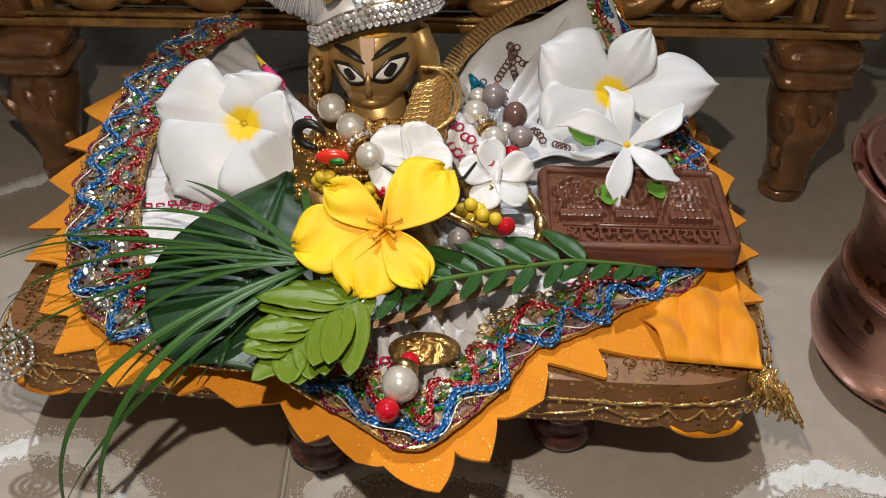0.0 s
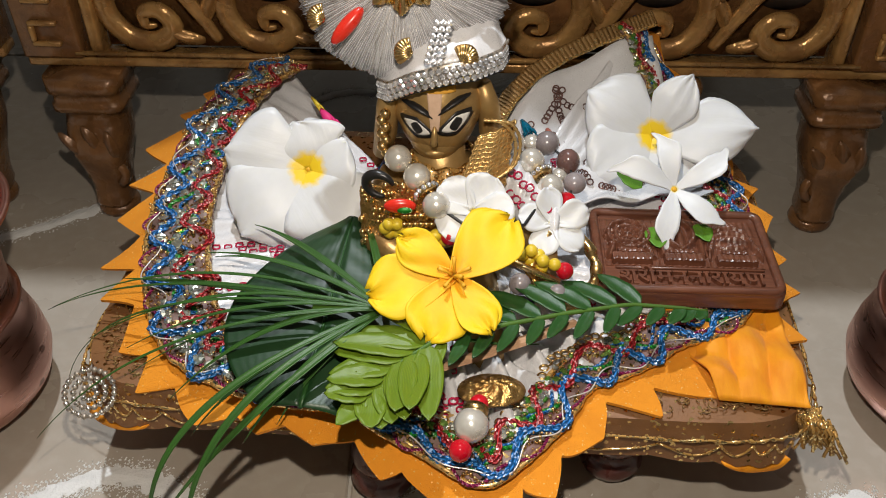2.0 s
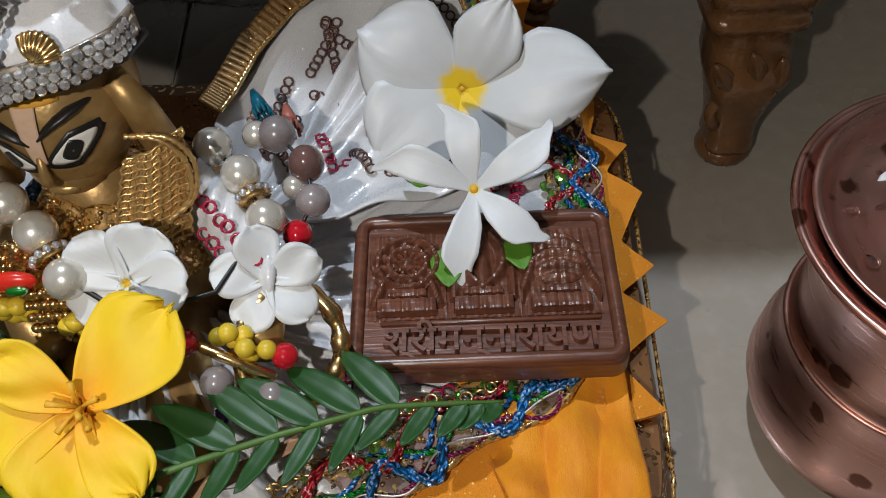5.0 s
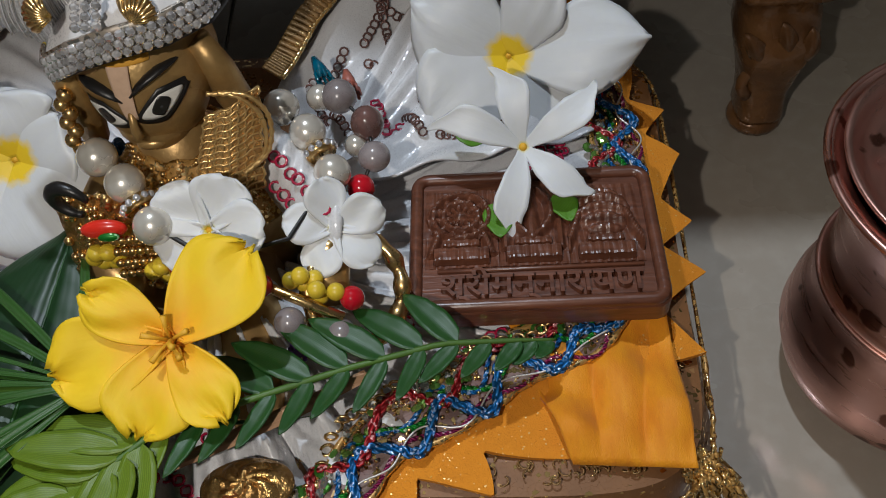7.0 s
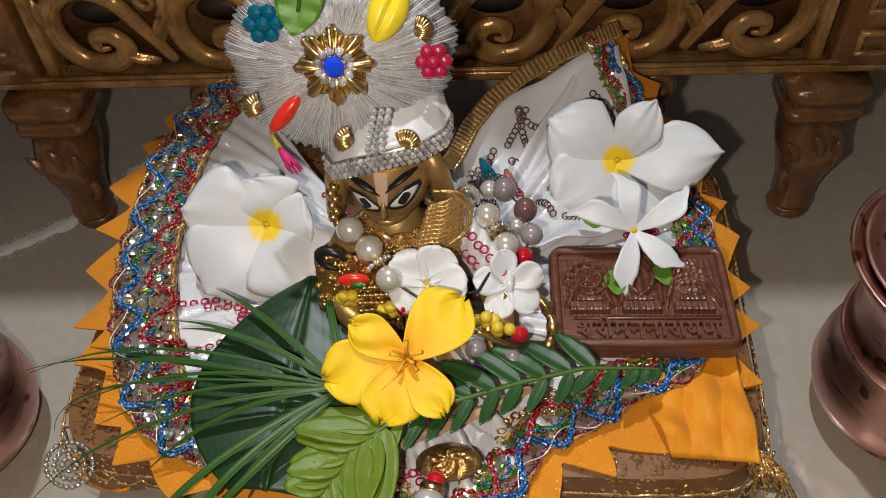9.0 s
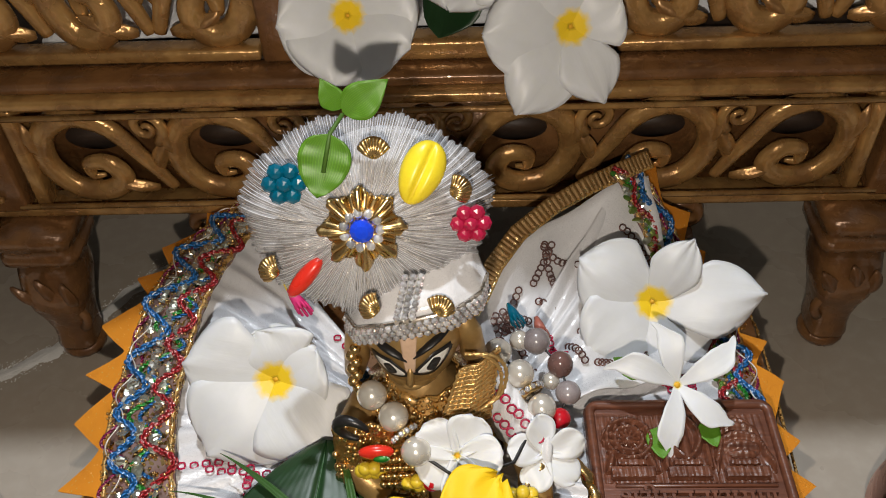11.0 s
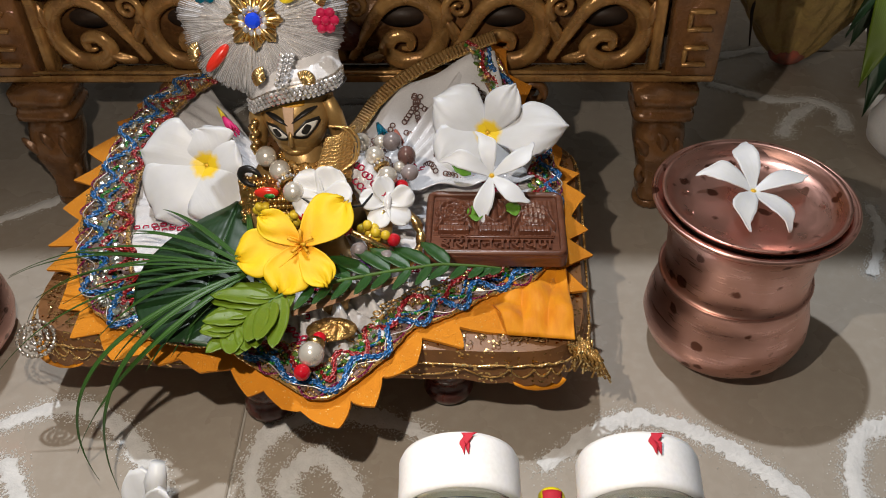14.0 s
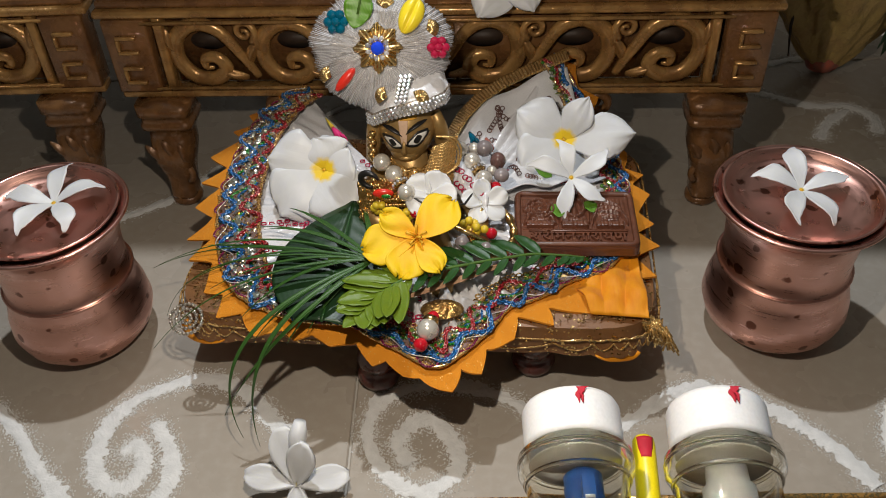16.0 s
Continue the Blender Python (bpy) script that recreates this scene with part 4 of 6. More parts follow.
gc = bmesh.new()
for k in range(64):
    p = Vector(on_edge(LENGTH * (0.44 + 0.36 * k / 64), band_w(0.6) + 0.0045 + 0.002 * math.sin(0.8 * k), 0.0035))
    tl_a = 1.3 * (k % 2)
    tube([(p.x + 0.0017 * math.cos(t), p.y + 0.0017 * math.sin(t) * math.cos(tl_a), p.z + 0.0012 * math.sin(t) * math.sin(tl_a)) for t in (2 * math.pi * j / 10 for j in range(10))], 0.0005, 5, True, bm=gc)
tagged(part("gold_chain", gc, M_GOLD, dress, "fine gold link chain along the border"), kind="stuff")


def tassel(at, d, r, mt, label):
    bm = bmesh.new()
    v = Vector(d)
    p = Vector(at)
    tube([p, p + v * 0.5, p + v], [r * 0.35, r * 0.8, r], 9, bm=bm)
    for k in range(9):
        a = 2 * math.pi * k / 9
        q = p + v + Vector((r * math.cos(a), 0, r * math.sin(a)))
        tube([p + v * 0.7, q, q + v * 0.35], r * 0.22, 5, bm=bm)
    part("tassel", bm, mt, dress, label)


tassel((-0.084, 0.366, 0.110), (0.006, -0.008, -0.003), 0.0030, M_PINK, "bright pink thread tassel")
tassel((-0.090, 0.378, 0.110), (0.005, -0.010, 0.0005), 0.0012, M_YBEAD, "yellow thread stem")
tassel((0.012, 0.345, 0.117), (0.003, -0.007, -0.002), 0.0026, M_TEALGEM, "teal thread tassel")
tassel((0.023, 0.336, 0.118), (0.0015, -0.007, -0.002), 0.0026, M_CORAL, "coral thread tassel")
tassel((-0.050, 0.318, 0.113), (0.001, -0.006, -0.001), 0.0036, M_BLUE, "blue thread tassel")
tassel((0.006, 0.252, 0.092), (0.002, -0.005, 0.001), 0.0030, M_PURPLE, "purple thread tassel")


# ---- the brass figure: one plain mesh ----
def figure():
    bm = bmesh.new()
    def add(b, index):
        join(bm, b, None, index)
    hx, hy, hz = -0.0265, 0.307, 0.1485
    add(ball(0.0195, (hx, hy, hz), 0.86, 0.95, 1.12, 28, 20), 0)
    add(ball(0.0105, (hx - 0.0008, hy - 0.0062, hz - 0.0105), 1.05, 1.0, 0.98, 20, 14), 0)
    add(ball(0.0045, (hx - 0.0012, hy - 0.0150, hz - 0.0135), 0.9, 0.5, 0.42, 14, 10), 0)
    nose = tube([(hx - 0.0012, hy - 0.0180, hz + 0.002), (hx - 0.0014, hy - 0.0200, hz - 0.003), (hx - 0.0016, hy - 0.0200, hz - 0.0062), (hx - 0.0016, hy - 0.0185, hz - 0.0078)], [0.0009, 0.0012, 0.0016, 0.0009], 8)
    add(nose, 0)
    add(ball(0.0203, (hx, hy + 0.0032, hz + 0.004), 0.98, 0.95, 1.08, 24, 16), 1)
    for sx in (-1, 1):
        lock = [(hx + sx * 0.0175, hy - 0.004, hz + 0.012), (hx + sx * 0.0205, hy - 0.004, hz + 0.002), (hx + sx * 0.0215, hy - 0.002, hz - 0.010), (hx + sx * 0.024, hy + 0.001, hz - 0.024)]
        add(tube(lock, [0.0035, 0.0045, 0.005, 0.004], 10), 1)
    # painted almond marks
    def face_at(x, z, out=0.0004):
        k = 1 - ((x - hx) / (0.0195 * 0.86)) ** 2 - ((z - hz) / (0.0195 * 1.12)) ** 2
        return (x, hy - 0.95 * 0.0195 * math.sqrt(max(0.02, k)) - out, z)
    for sx, w in ((-1, 0.0064), (1, 0.0070)):
        ex, ez = hx - 0.0006 + sx * 0.0077, hz + 0.0002 + sx * 0.0011
        tilt = sx * 0.32 + 0.06
        for sw, sh, out, idx, oz in ((1.06, 0.86, 0.0005, 2, 0.0), (0.80, 0.56, 0.0009, 3, 0.0003), (0.36, 0.48, 0.0013, 2, 0.0006)):
            def eye(u, v):
                a = 2 * math.pi * u
                dx = w * sw * math.cos(a) * v
                dz = w * sh * 0.85 * math.sin(a) * v * (1 - 0.45 * abs(math.cos(a))) + tilt * dx + oz
                return face_at(ex + dx, ez + dz, out)
            add(sheet(eye, 24, 4, 0.0002, True), idx)
        brow = [face_at(ex + w * t, ez + 0.0068 + 0.0022 * (1 - t * t) + 0.8 * tilt * w * t, 0.0003) for t in (-1, -0.6, -0.2, 0.2, 0.6, 1)]
        add(tube(brow, [0.0008, 0.0017, 0.0023, 0.0023, 0.0017, 0.0007], 8, flat=0.45), 2)
    def tilak(u, v):
        return face_at(hx - 0.0012 + 0.0046 * (u - 0.5) * (0.7 + 0.6 * v), hz - 0.001 + 0.015 * v, 0.0006)
    add(sheet(tilak, 8, 12, 0.0003), 4)
    add(sheet(lambda u, v: face_at(hx - 0.001 + 0.016 * (u - 0.5), hz + 0.0135 + 0.0035 * v, 0.0007), 12, 4, 0.0003), 5)
    # neck, trunk, arms and knees
    add(tube([(hx, 0.305, 0.134), (hx + 0.001, 0.303, 0.124), (hx + 0.004, 0.303, 0.115), (hx + 0.006, 0.304, 0.098), (hx + 0.007, 0.305, 0.0635)], [0.0105, 0.011, 0.019, 0.024, 0.027], 20), 0)
    add(tube([(hx - 0.017, 0.302, 0.117), (hx - 0.026, 0.290, 0.108), (hx - 0.024, 0.277, 0.100), (hx - 0.012, 0.268, 0.099)], [0.008, 0.0075, 0.0065, 0.006], 12), 0)
    add(tube([(hx + 0.026, 0.302, 0.115), (hx + 0.038, 0.290, 0.106), (hx + 0.043, 0.275, 0.099), (hx + 0.042, 0.262, 0.098)], [0.008, 0.0075, 0.0065, 0.007], 12), 0)
    add(tube([(hx + 0.010, 0.285, 0.082), (hx + 0.016, 0.262, 0.077), (hx + 0.018, 0.244, 0.076), (hx + 0.020, 0.232, 0.0755)], [0.015, 0.011, 0.009, 0.0065], 14), 0)
    add(tube([(hx - 0.004, 0.285, 0.080), (hx - 0.018, 0.258, 0.078), (hx - 0.014, 0.235, 0.077)], [0.015, 0.012, 0.009], 14), 0)
    return to_object("brass_statue", bm, [M_BRASS, M_BRASS, M_BLACK, M_WHITEPAINT, M_SANDALPASTE, M_TURMERIC])


tagged(figure(), "small old brass devotional statue seated in its dress", "statue")


# ---- turban ----
TB = Matrix.Translation((-0.0395, 0.3175, 0.1985)) @ Matrix(((1, 0, 0, 0), (0, 0.40, -0.9165, 0), (0, 0.9165, 0.40, 0), (0, 0, 0, 1)))
turban = thing("turban", TB, "silver-white pleated net turban set with gems", "turban")


def fan_fn(u, v):
    a = 2 * math.pi * u
    wob = 1 + 0.02 * math.sin(7 * a) + 0.014 * math.sin(17 * a) + v * v * (0.014 * math.sin(83 * a + 2 * math.sin(11 * a)) + 0.008 * math.sin(151 * a))
    r = 0.0425 * v * wob * (1 - 0.25 * max(0, math.sin(a)) ** 1.5 - 0.06 * max(0, -math.sin(a)))
    pl = (0.0005 * math.sin(90 * a + 3 * math.sin(5 * a)) + 0.0004 * math.sin(37 * a)) * v
    return (r * math.cos(a), r * math.sin(a), 0.006 + 0.009 * (1 - v ** 2) - 0.010 * v ** 4 + pl)


part("net_fan", sheet(fan_fn, 464, 14, 0.0003, True), M_NET, turban, "round fan of pleated silver-white net")
part("gathered_net", sheet(lambda u, v: tuple(np.array(fan_fn(u + 0.004, v)) * (0.80, 0.80, 1) + np.array((-0.005, -0.007, -0.0035))), 400, 10, 0.0003, True), M_WHITECLOTH, turban, "gathered white net folds under the fan")
thr = bmesh.new()
for k in range(300):
    u, v0 = rnd.random(), rnd.uniform(0.15, 0.6)
    v1 = min(1.04, v0 + rnd.uniform(0.2, 0.6))
    p0, p1 = Vector(fan_fn(u, v0)), Vector(fan_fn(u + rnd.uniform(-0.008, 0.008), v1))
    lift = Vector((0, 0, rnd.uniform(0.0004, 0.0018)))
    tube([p0 + lift * 0.4, (p0 + p1) / 2 + lift * 1.4, p1 + lift], 0.00009, 4, bm=thr)
tagged(part("net_thread", thr, M_SILVERTHREAD, turban, "loose glinting silver threads"), kind="stuff")
part("cap", ball(0.030, (0.006, -0.004, -0.010), 1.05, 1.0, 0.75, 32, 18), M_WHITECLOTH, turban, "white shimmering cap under the net")


def brooch_fn(u, v):
    a = 2 * math.pi * u
    r = 0.0108 * v * (1 + 0.34 * v * (1 - abs(math.sin(4 * a))) ** 0.8)
    return (r * math.cos(a), r * math.sin(a), 0.0168 + 0.0022 * math.sin(math.pi * min(1, v * 1.02)) + 0.0014 * v * math.cos(8 * a) + 0.0009 * v * math.sin(24 * a))


brooch = part("brooch", sheet(brooch_fn, 192, 14, 0.0012, True), M_GOLD, turban, "gold eight-pointed flower brooch")
stone = None
for k in range(11):
    a = 2 * math.pi * k / 11
    at = pose(0.0058 * math.cos(a), 0.0058 * math.sin(a), 0.0192)
    if stone is None:
        stone = part("rhinestone", ball(0.0018, u=10, v=6), M_RHINE, brooch, "white rhinestone", at=at)
    else:
        again(stone, "rhinestone", brooch, at)
part("blue_stone", lathe([(0, 0.0185), (0.0042, 0.0185), (0.0038, 0.0206), (0.0022, 0.0217), (0, 0.0219)], 12), M_BLUEGEM, brooch, "faceted sapphire-blue stone", smooth=False)


def gem_flower(x, y, mt, label, sc=1.0):
    bm = bmesh.new()
    for k in range(6):
        a = 2 * math.pi * k / 6
        ball(0.0033 * sc, (x + 0.0048 * sc * math.cos(a), y + 0.0048 * sc * math.sin(a), 0.0145), 1, 1, 0.7, 8, 5, bm)
    ball(0.003 * sc, (x, y, 0.0155), 1, 1, 0.7, 8, 5, bm)
    part("gem_flower", bm, mt, turban, label, smooth=False)


gem_flower(-0.0235, 0.0150, M_TEALGEM, "teal glass flower gem", 0.92)
gem_flower(0.0345, -0.0010, M_PINKGEM, "crimson glass flower gem", 0.85)


def gold_shell(x, y, z, spin):
    def shell(u, v):
        a = math.radians(-62 + 124 * u)
        r = 0.0070 * v
        return (r * math.cos(a) - 0.003, 0.82 * r * math.sin(a), 0.0024 * math.sin(math.pi * min(1, 0.15 + 0.8 * v)) + 0.0005 * v * math.sin(18 * math.pi * u))
    part("gold_shell", sheet(shell, 60, 10, 0.0008), M_GOLD, turban, "ribbed gold stud", at=pose(x, y, z, 0, 0, spin))


gold_shell(-0.0315, -0.0150, 0.0110, 160)
gold_shell(0.0010, -0.0270, 0.0175, 160)
gold_shell(0.0235, -0.0285, 0.0170, 60)
gold_shell(0.0310, 0.0100, 0.0120, 20)
gold_shell(0.0050, 0.0245, 0.0130, 90)
part("red_stone", ball(0.009, (-0.0205, -0.018, 0.0125), 1, 0.33, 0.35, 18, 10), M_REDENAMEL, turban, "long red enamel stone", at=pose(0, 0, 0) @ pose(-0.0205, -0.018, 0, 0, 0, 48) @ pose(0.0205, 0.018, 0))
cow = bmesh.new()
def cowrie(u, v):
    a = 2 * math.pi * u
    r = math.sin(math.pi * v)
    y = 0.0105 * math.cos(math.pi * v)
    x = 0.0066 * r * math.cos(a) * (1 + 0.15 * math.cos(math.pi * v))
    z = 0.0048 * r * math.sin(a)
    z -= 0.0022 * math.exp(-(x / 0.0011) ** 2) * (1 if z > 0 else 0) * r
    return (x, y, z)
sheet(cowrie, 48, 16, 0.0002, True, cow)
part("cowrie", cow, M_YELLOWSHELL, turban, "yellow painted cowrie shell", at=pose(0.0195, 0.0170, 0.0165, -12, 0, -28))


def leaf_fn(L, W, bend=0.2, fold=0.15, pointy=1.0):
    def fn(u, v):
        w = W * math.sin(math.pi * min(1, v) ** 0.75) ** pointy if 0 < v < 1 else 0
        x = (u - 0.5) * 2 * w / 2
        return (x, L * v, fold * abs(x) + bend * L * (v - v * v * 1.2) + 0.03 * W * math.sin(20 * v) * abs(2 * u - 1))
    return fn


sprig = thing("basil_sprig", TB @ pose(-0.018, 0.037, 0.017), "fresh green basil sprig tucked in the turban", "leaf sprig")
part("leaf", sheet(leaf_fn(0.0205, 0.0165, -0.10, 0.1, 0.62), 10, 16, 0.0004), M_TULSI, sprig, at=pose(0.0105, -0.006, 0.001, 0, 0, 164))
part("leaf", sheet(leaf_fn(0.018, 0.012, 0.15, 0.2), 8, 10, 0.0004), M_TULSI, sprig, at=pose(0.0145, -0.001, -0.004, 10, 0, -55))
part("leaf", sheet(leaf_fn(0.012, 0.008, 0.15, 0.2), 8, 10, 0.0004), M_TULSI, sprig, at=pose(0.0135, 0.000, -0.005, 20, 0, 24))
part("stem", tube([(0.0075, -0.018, 0.0012), (0.0105, -0.006, 0.0010), (0.0145, -0.001, -0.003)], 0.0007, 6), M_STEM, sprig)

# rhinestone crown band
band = thing("crown_band", pose(0, 0, 0), "silver rhinestone band round the brow", "crown")
CROWN = [(-0.0500, 0.306, 0.1545), (-0.0455, 0.2955, 0.1590), (-0.0360, 0.2900, 0.1660), (-0.0240, 0.2885, 0.1700), (-0.0120, 0.2900, 0.1715), (-0.0025, 0.2975, 0.1715), (0.0005, 0.307, 0.1710)]
def along(T, u):
    k = u * (len(T) - 1)
    return Vector([float(np.interp(k, range(len(T)), [q[i] for q in T])) for i in range(3)])
part("band", sheet(lambda u, v: along(CROWN, u) + Vector((0, -0.001, 0.008 * v - 0.001)), 40, 4, 0.001), M_SILVERLACE, band)
part("black_lining", tube([along(CROWN, k / 30) + Vector((0, 0.0005, -0.0016)) for k in range(31)], 0.0016, 6), M_BLACK, band, "black band lining")
part("brow_cloth", sheet(lambda u, v: along(CROWN, u) + Vector((0.010 * v * (0.5 - u), 0.0005 + 0.020 * v * v, 0.005 + 0.010 * v * math.sin(math.pi * (0.08 + 0.84 * u)) ** 0.6)), 40, 6, 0.001), M_WHITECLOTH, band, "white shimmering cloth above the band")
st = None
for k in range(27):
    for r in range(3):
        p = along(CROWN, (k + 0.5 * (r % 2)) / 27.5) + Vector((0, -0.0024, 0.0002 + 0.0026 * r))
        if st is None:
            st = part("rhinestone", ball(0.00125, u=7, v=4), M_RHINE, band, smooth=False, at=Matrix.Translation(p))
        else:
            again(st, "rhinestone", band, Matrix.Translation(p))
for k in range(7):
    for r in range(3):
        again(st, "rhinestone", band, Matrix.Translation((-0.0305 + 0.0026 * r + 0.0006 * k, 0.2868 + 0.0010 * k, 0.1785 + 0.0021 * k)))


# ---- ornaments ----
def bead(name, mt, r, at, parent, label="", sz=1.0):
    return part(name, ball(r, (0, 0, 0), 1, 1, sz, 20, 14), mt, parent, label, at=Matrix.Translation(at))


neck = thing("pearl_necklace", pose(0, 0, 0), "cream pearl necklace with rhinestone rings and stone beads", "necklace")
for q in ((-0.0425, 0.2885, 0.1345), (-0.0349, 0.2815, 0.1305), (-0.0272, 0.2705, 0.1245), (0.0052, 0.3125, 0.1255), (0.0131, 0.3040, 0.1225), (0.0202, 0.2905, 0.1185)):
    bead("pearl", M_PEARL, 0.0056, q, neck)
for q, d in (((-0.0312, 0.2762, 0.1275), (0.5, -0.7, -0.4)), ((0.0167, 0.2973, 0.1205), (0.4, -0.8, -0.25))):
    ro = bmesh.new()
    lathe([(0.002, -0.0014), (0.0046, -0.0014), (0.0046, 0.0014), (0.002, 0.0014)], 16, ro)
    ring = part("ring", ro, M_GOLD, neck, "gold ring set with rhinestones", at=facing(q, d))
    s0 = None
    for k in range(12):
        a = 2 * math.pi * k / 12
        at = pose(0.0047 * math.cos(a), 0.0047 * math.sin(a), 0)
        if s0 is None:
            s0 = part("rhinestone", ball(0.0011, u=8, v=5), M_RHINE, ring, at=at)
        else:
            again(s0, "rhinestone", ring, at)
part("thread", tube([(-0.0425, 0.2885, 0.1345), (-0.0349, 0.2815, 0.1305), (-0.0272, 0.2705, 0.1245), (-0.012, 0.262, 0.118), (0.008, 0.270, 0.115), (0.0202, 0.2905, 0.1185), (0.0131, 0.304, 0.1225), (0.0052, 0.3125, 0.1255), (-0.008, 0.318, 0.128)], 0.0007, 6), M_BLACK, neck)
mala = thing("bead_strand", pose(0, 0, 0), "strand of grey and brown stone beads lying on white cloth", "bead strand")
for q, mt, r, sz in (((0.0150, 0.3240, 0.118), M_PEARL, 0.0042, 1), ((0.0215, 0.3220, 0.1195), M_GREYBEAD, 0.0055, 1), ((0.0300, 0.3120, 0.1165), M_BROWNBEAD, 0.0052, 1.15), ((0.0318, 0.3005, 0.1135), M_GREYBEAD, 0.0050, 0.9), ((0.026, 0.3075, 0.112), M_PEARL, 0.0036, 1), ((0.0275, 0.2905, 0.111), M_RUBY, 0.0042, 1)):
    bead("bead", mt, r, q, mala, sz=sz)
part("thread", tube([(0.0150, 0.3240, 0.118), (0.0215, 0.3220, 0.1195), (0.0300, 0.3120, 0.1165), (0.0318, 0.3005, 0.1135), (0.0275, 0.2905, 0.111)], 0.0006, 6), M_BLACK, mala)

jewel = thing("beaded_ornament", pose(0, 0, 0), "gold chest ornament with yellow, red and gold beads", "ornament")
plate_bm = sheet(lambda u, v: (-0.058 + 0.034 * u, 0.276 - 0.008 * u + 0.008 * v, 0.094 + 0.030 * v + 0.004 * math.sin(math.pi * u) + 0.0007 * math.sin(40 * u) * math.sin(36 * v)), 30, 30, 0.002)
part("gold_plate", plate_bm, M_EMBOSS, jewel, "gold beaded plate")
yb = None
for cx, cy, cz, n in ((-0.0445, 0.2705, 0.113, 6), (-0.0275, 0.2655, 0.111, 4), (0.0105, 0.262, 0.106, 4), (0.0165, 0.258, 0.1045, 3)):
    for k in range(n):
        a = 2 * math.pi * k / n
        bead("yellow_bead", M_YBEAD, 0.0026, (cx + 0.0033 * math.cos(a), cy - 0.001 * math.sin(a), cz + 0.0032 * math.sin(a)), jewel)
pb = bmesh.new()
for k in range(230):
    u, v = rnd.random(), rnd.random()
    ball(rnd.uniform(0.0008, 0.0016), (-0.058 + 0.034 * u, 0.2748 - 0.008 * u + 0.008 * v, 0.095 + 0.030 * v + 0.004 * math.sin(math.pi * u)), u=7, v=5, bm=pb)
tagged(part("gold_seed_bead", pb, M_GOLD, jewel, "dense small gold beads"), kind="stuff")
for k in range(22):
    bead("gold_bead", M_GOLD, 0.0014, (-0.040 + 0.0022 * (k % 6), 0.2705 - 0.0012 * (k // 6), 0.1195 - 0.0034 * (k // 6)), jewel)
for q in ((-0.022, 0.2645, 0.1135), (0.024, 0.2575, 0.1015), (-0.001, 0.260, 0.1075)):
    bead("red_bead", M_RUBY, 0.0036, q, jewel, "clear red glass bead")
for q in ((0.006, 0.2525, 0.099), (0.0205, 0.2485, 0.097)):
    bead("silver_bead", M_GREYBEAD, 0.0045, q, jewel, "smooth grey stone bead")
part("red_bird", ball(0.006, (-0.0415, 0.2715, 0.1235), 1.1, 0.4, 0.55, 16, 10), M_REDENAMEL, jewel, "red and green enamel motif")
part("green_eye", ball(0.0028, (-0.0395, 0.2685, 0.1235), 1.1, 0.4, 0.5, 12, 8), M_GREEN, jewel)
part("black_curl", tube([(-0.0495 + 0.0056 * math.cos(a), 0.2775 - 0.002 * math.cos(a), 0.1292 + 0.0052 * math.sin(a)) for a in (0.3 + 0.26 * k for k in range(19))], [0.0009 + 0.0013 * math.sin(math.pi * k / 18) for k in range(19)], 8), M_BLACK, jewel, "black enamel curl")
for k in range(7):
    bead("ear_bead", M_GOLD, 0.0022, (-0.0475 - 0.0015 * (k % 2), 0.298 - 0.001 * k, 0.1495 - 0.0024 * k), jewel)

def scarf_fn(u, v):
    return (-0.0105 + 0.0150 * u - 0.004 * v - 0.005 * v * (1 - u), 0.2925 - 0.010 * v + 0.006 * u * u + 0.0006 * math.sin(9 * u), 0.1425 - 0.0245 * v + 0.004 * u * (1 - v))


sb = sheet(scarf_fn, 10, 16, 0.0006)
for k in range(9):
    tube([Vector(scarf_fn(k / 8, j / 24)) + Vector((0.0004 * math.sin(2.2 * j), -0.0007, 0)) for j in range(25)], 0.00045, 5, bm=sb)
for k in range(15):
    tube([Vector(scarf_fn(j / 12, k / 14)) + Vector((0, -0.0008, 0.0004 * math.sin(2 * j))) for j in range(13)], 0.00045, 5, bm=sb)
scarf = thing("gold_lace_scarf", pose(0, 0, 0), "gold lace scarf hanging beside the statue's cheek", "scarf")
part("lace", sb, M_LACEGOLD, scarf)
for k in range(2):
    part("twisted_cord", tube(smooth([(-0.0085 + 0.003 * k, 0.294, 0.149), (-0.0005 + 0.003 * k, 0.2935, 0.1475), (0.0045 + 0.002 * k, 0.2925, 0.140), (0.0035 + 0.001 * k, 0.289, 0.131), (-0.003, 0.286, 0.126)], 10),
         [0.0007 + 0.0002 * math.sin(2.4 * j) for j in range(41)], 7), M_LACEGOLD, scarf, "twisted gold cord round the ear")
collar = thing("gold_lace_collar", pose(0, 0, 0), "gold lace and beaded collar round the statue's neck", "collar")
part("lace", sheet(lambda u, v: (-0.0235 + (0.0125 + 0.018 * v) * math.cos(6.2832 * u), 0.3035 + (0.0120 + 0.017 * v) * math.sin(6.2832 * u), 0.1275 - 0.022 * v + 0.0007 * math.sin(60 * u)), 60, 12, 0.001, True), M_GOLDLACE, collar)
gb = bmesh.new()
for k in range(260):
    a = math.radians(rnd.uniform(175, 365))
    v = rnd.random()
    ball(rnd.uniform(0.0006, 0.0013), (-0.0235 + (0.0135 + 0.018 * v) * math.cos(a), 0.3035 + (0.0130 + 0.017 * v) * math.sin(a), 0.1275 - 0.022 * v), u=7, v=5, bm=gb)
tagged(part("gold_seed_bead", gb, M_GOLD, collar, "dense small gold beads"), kind="stuff")
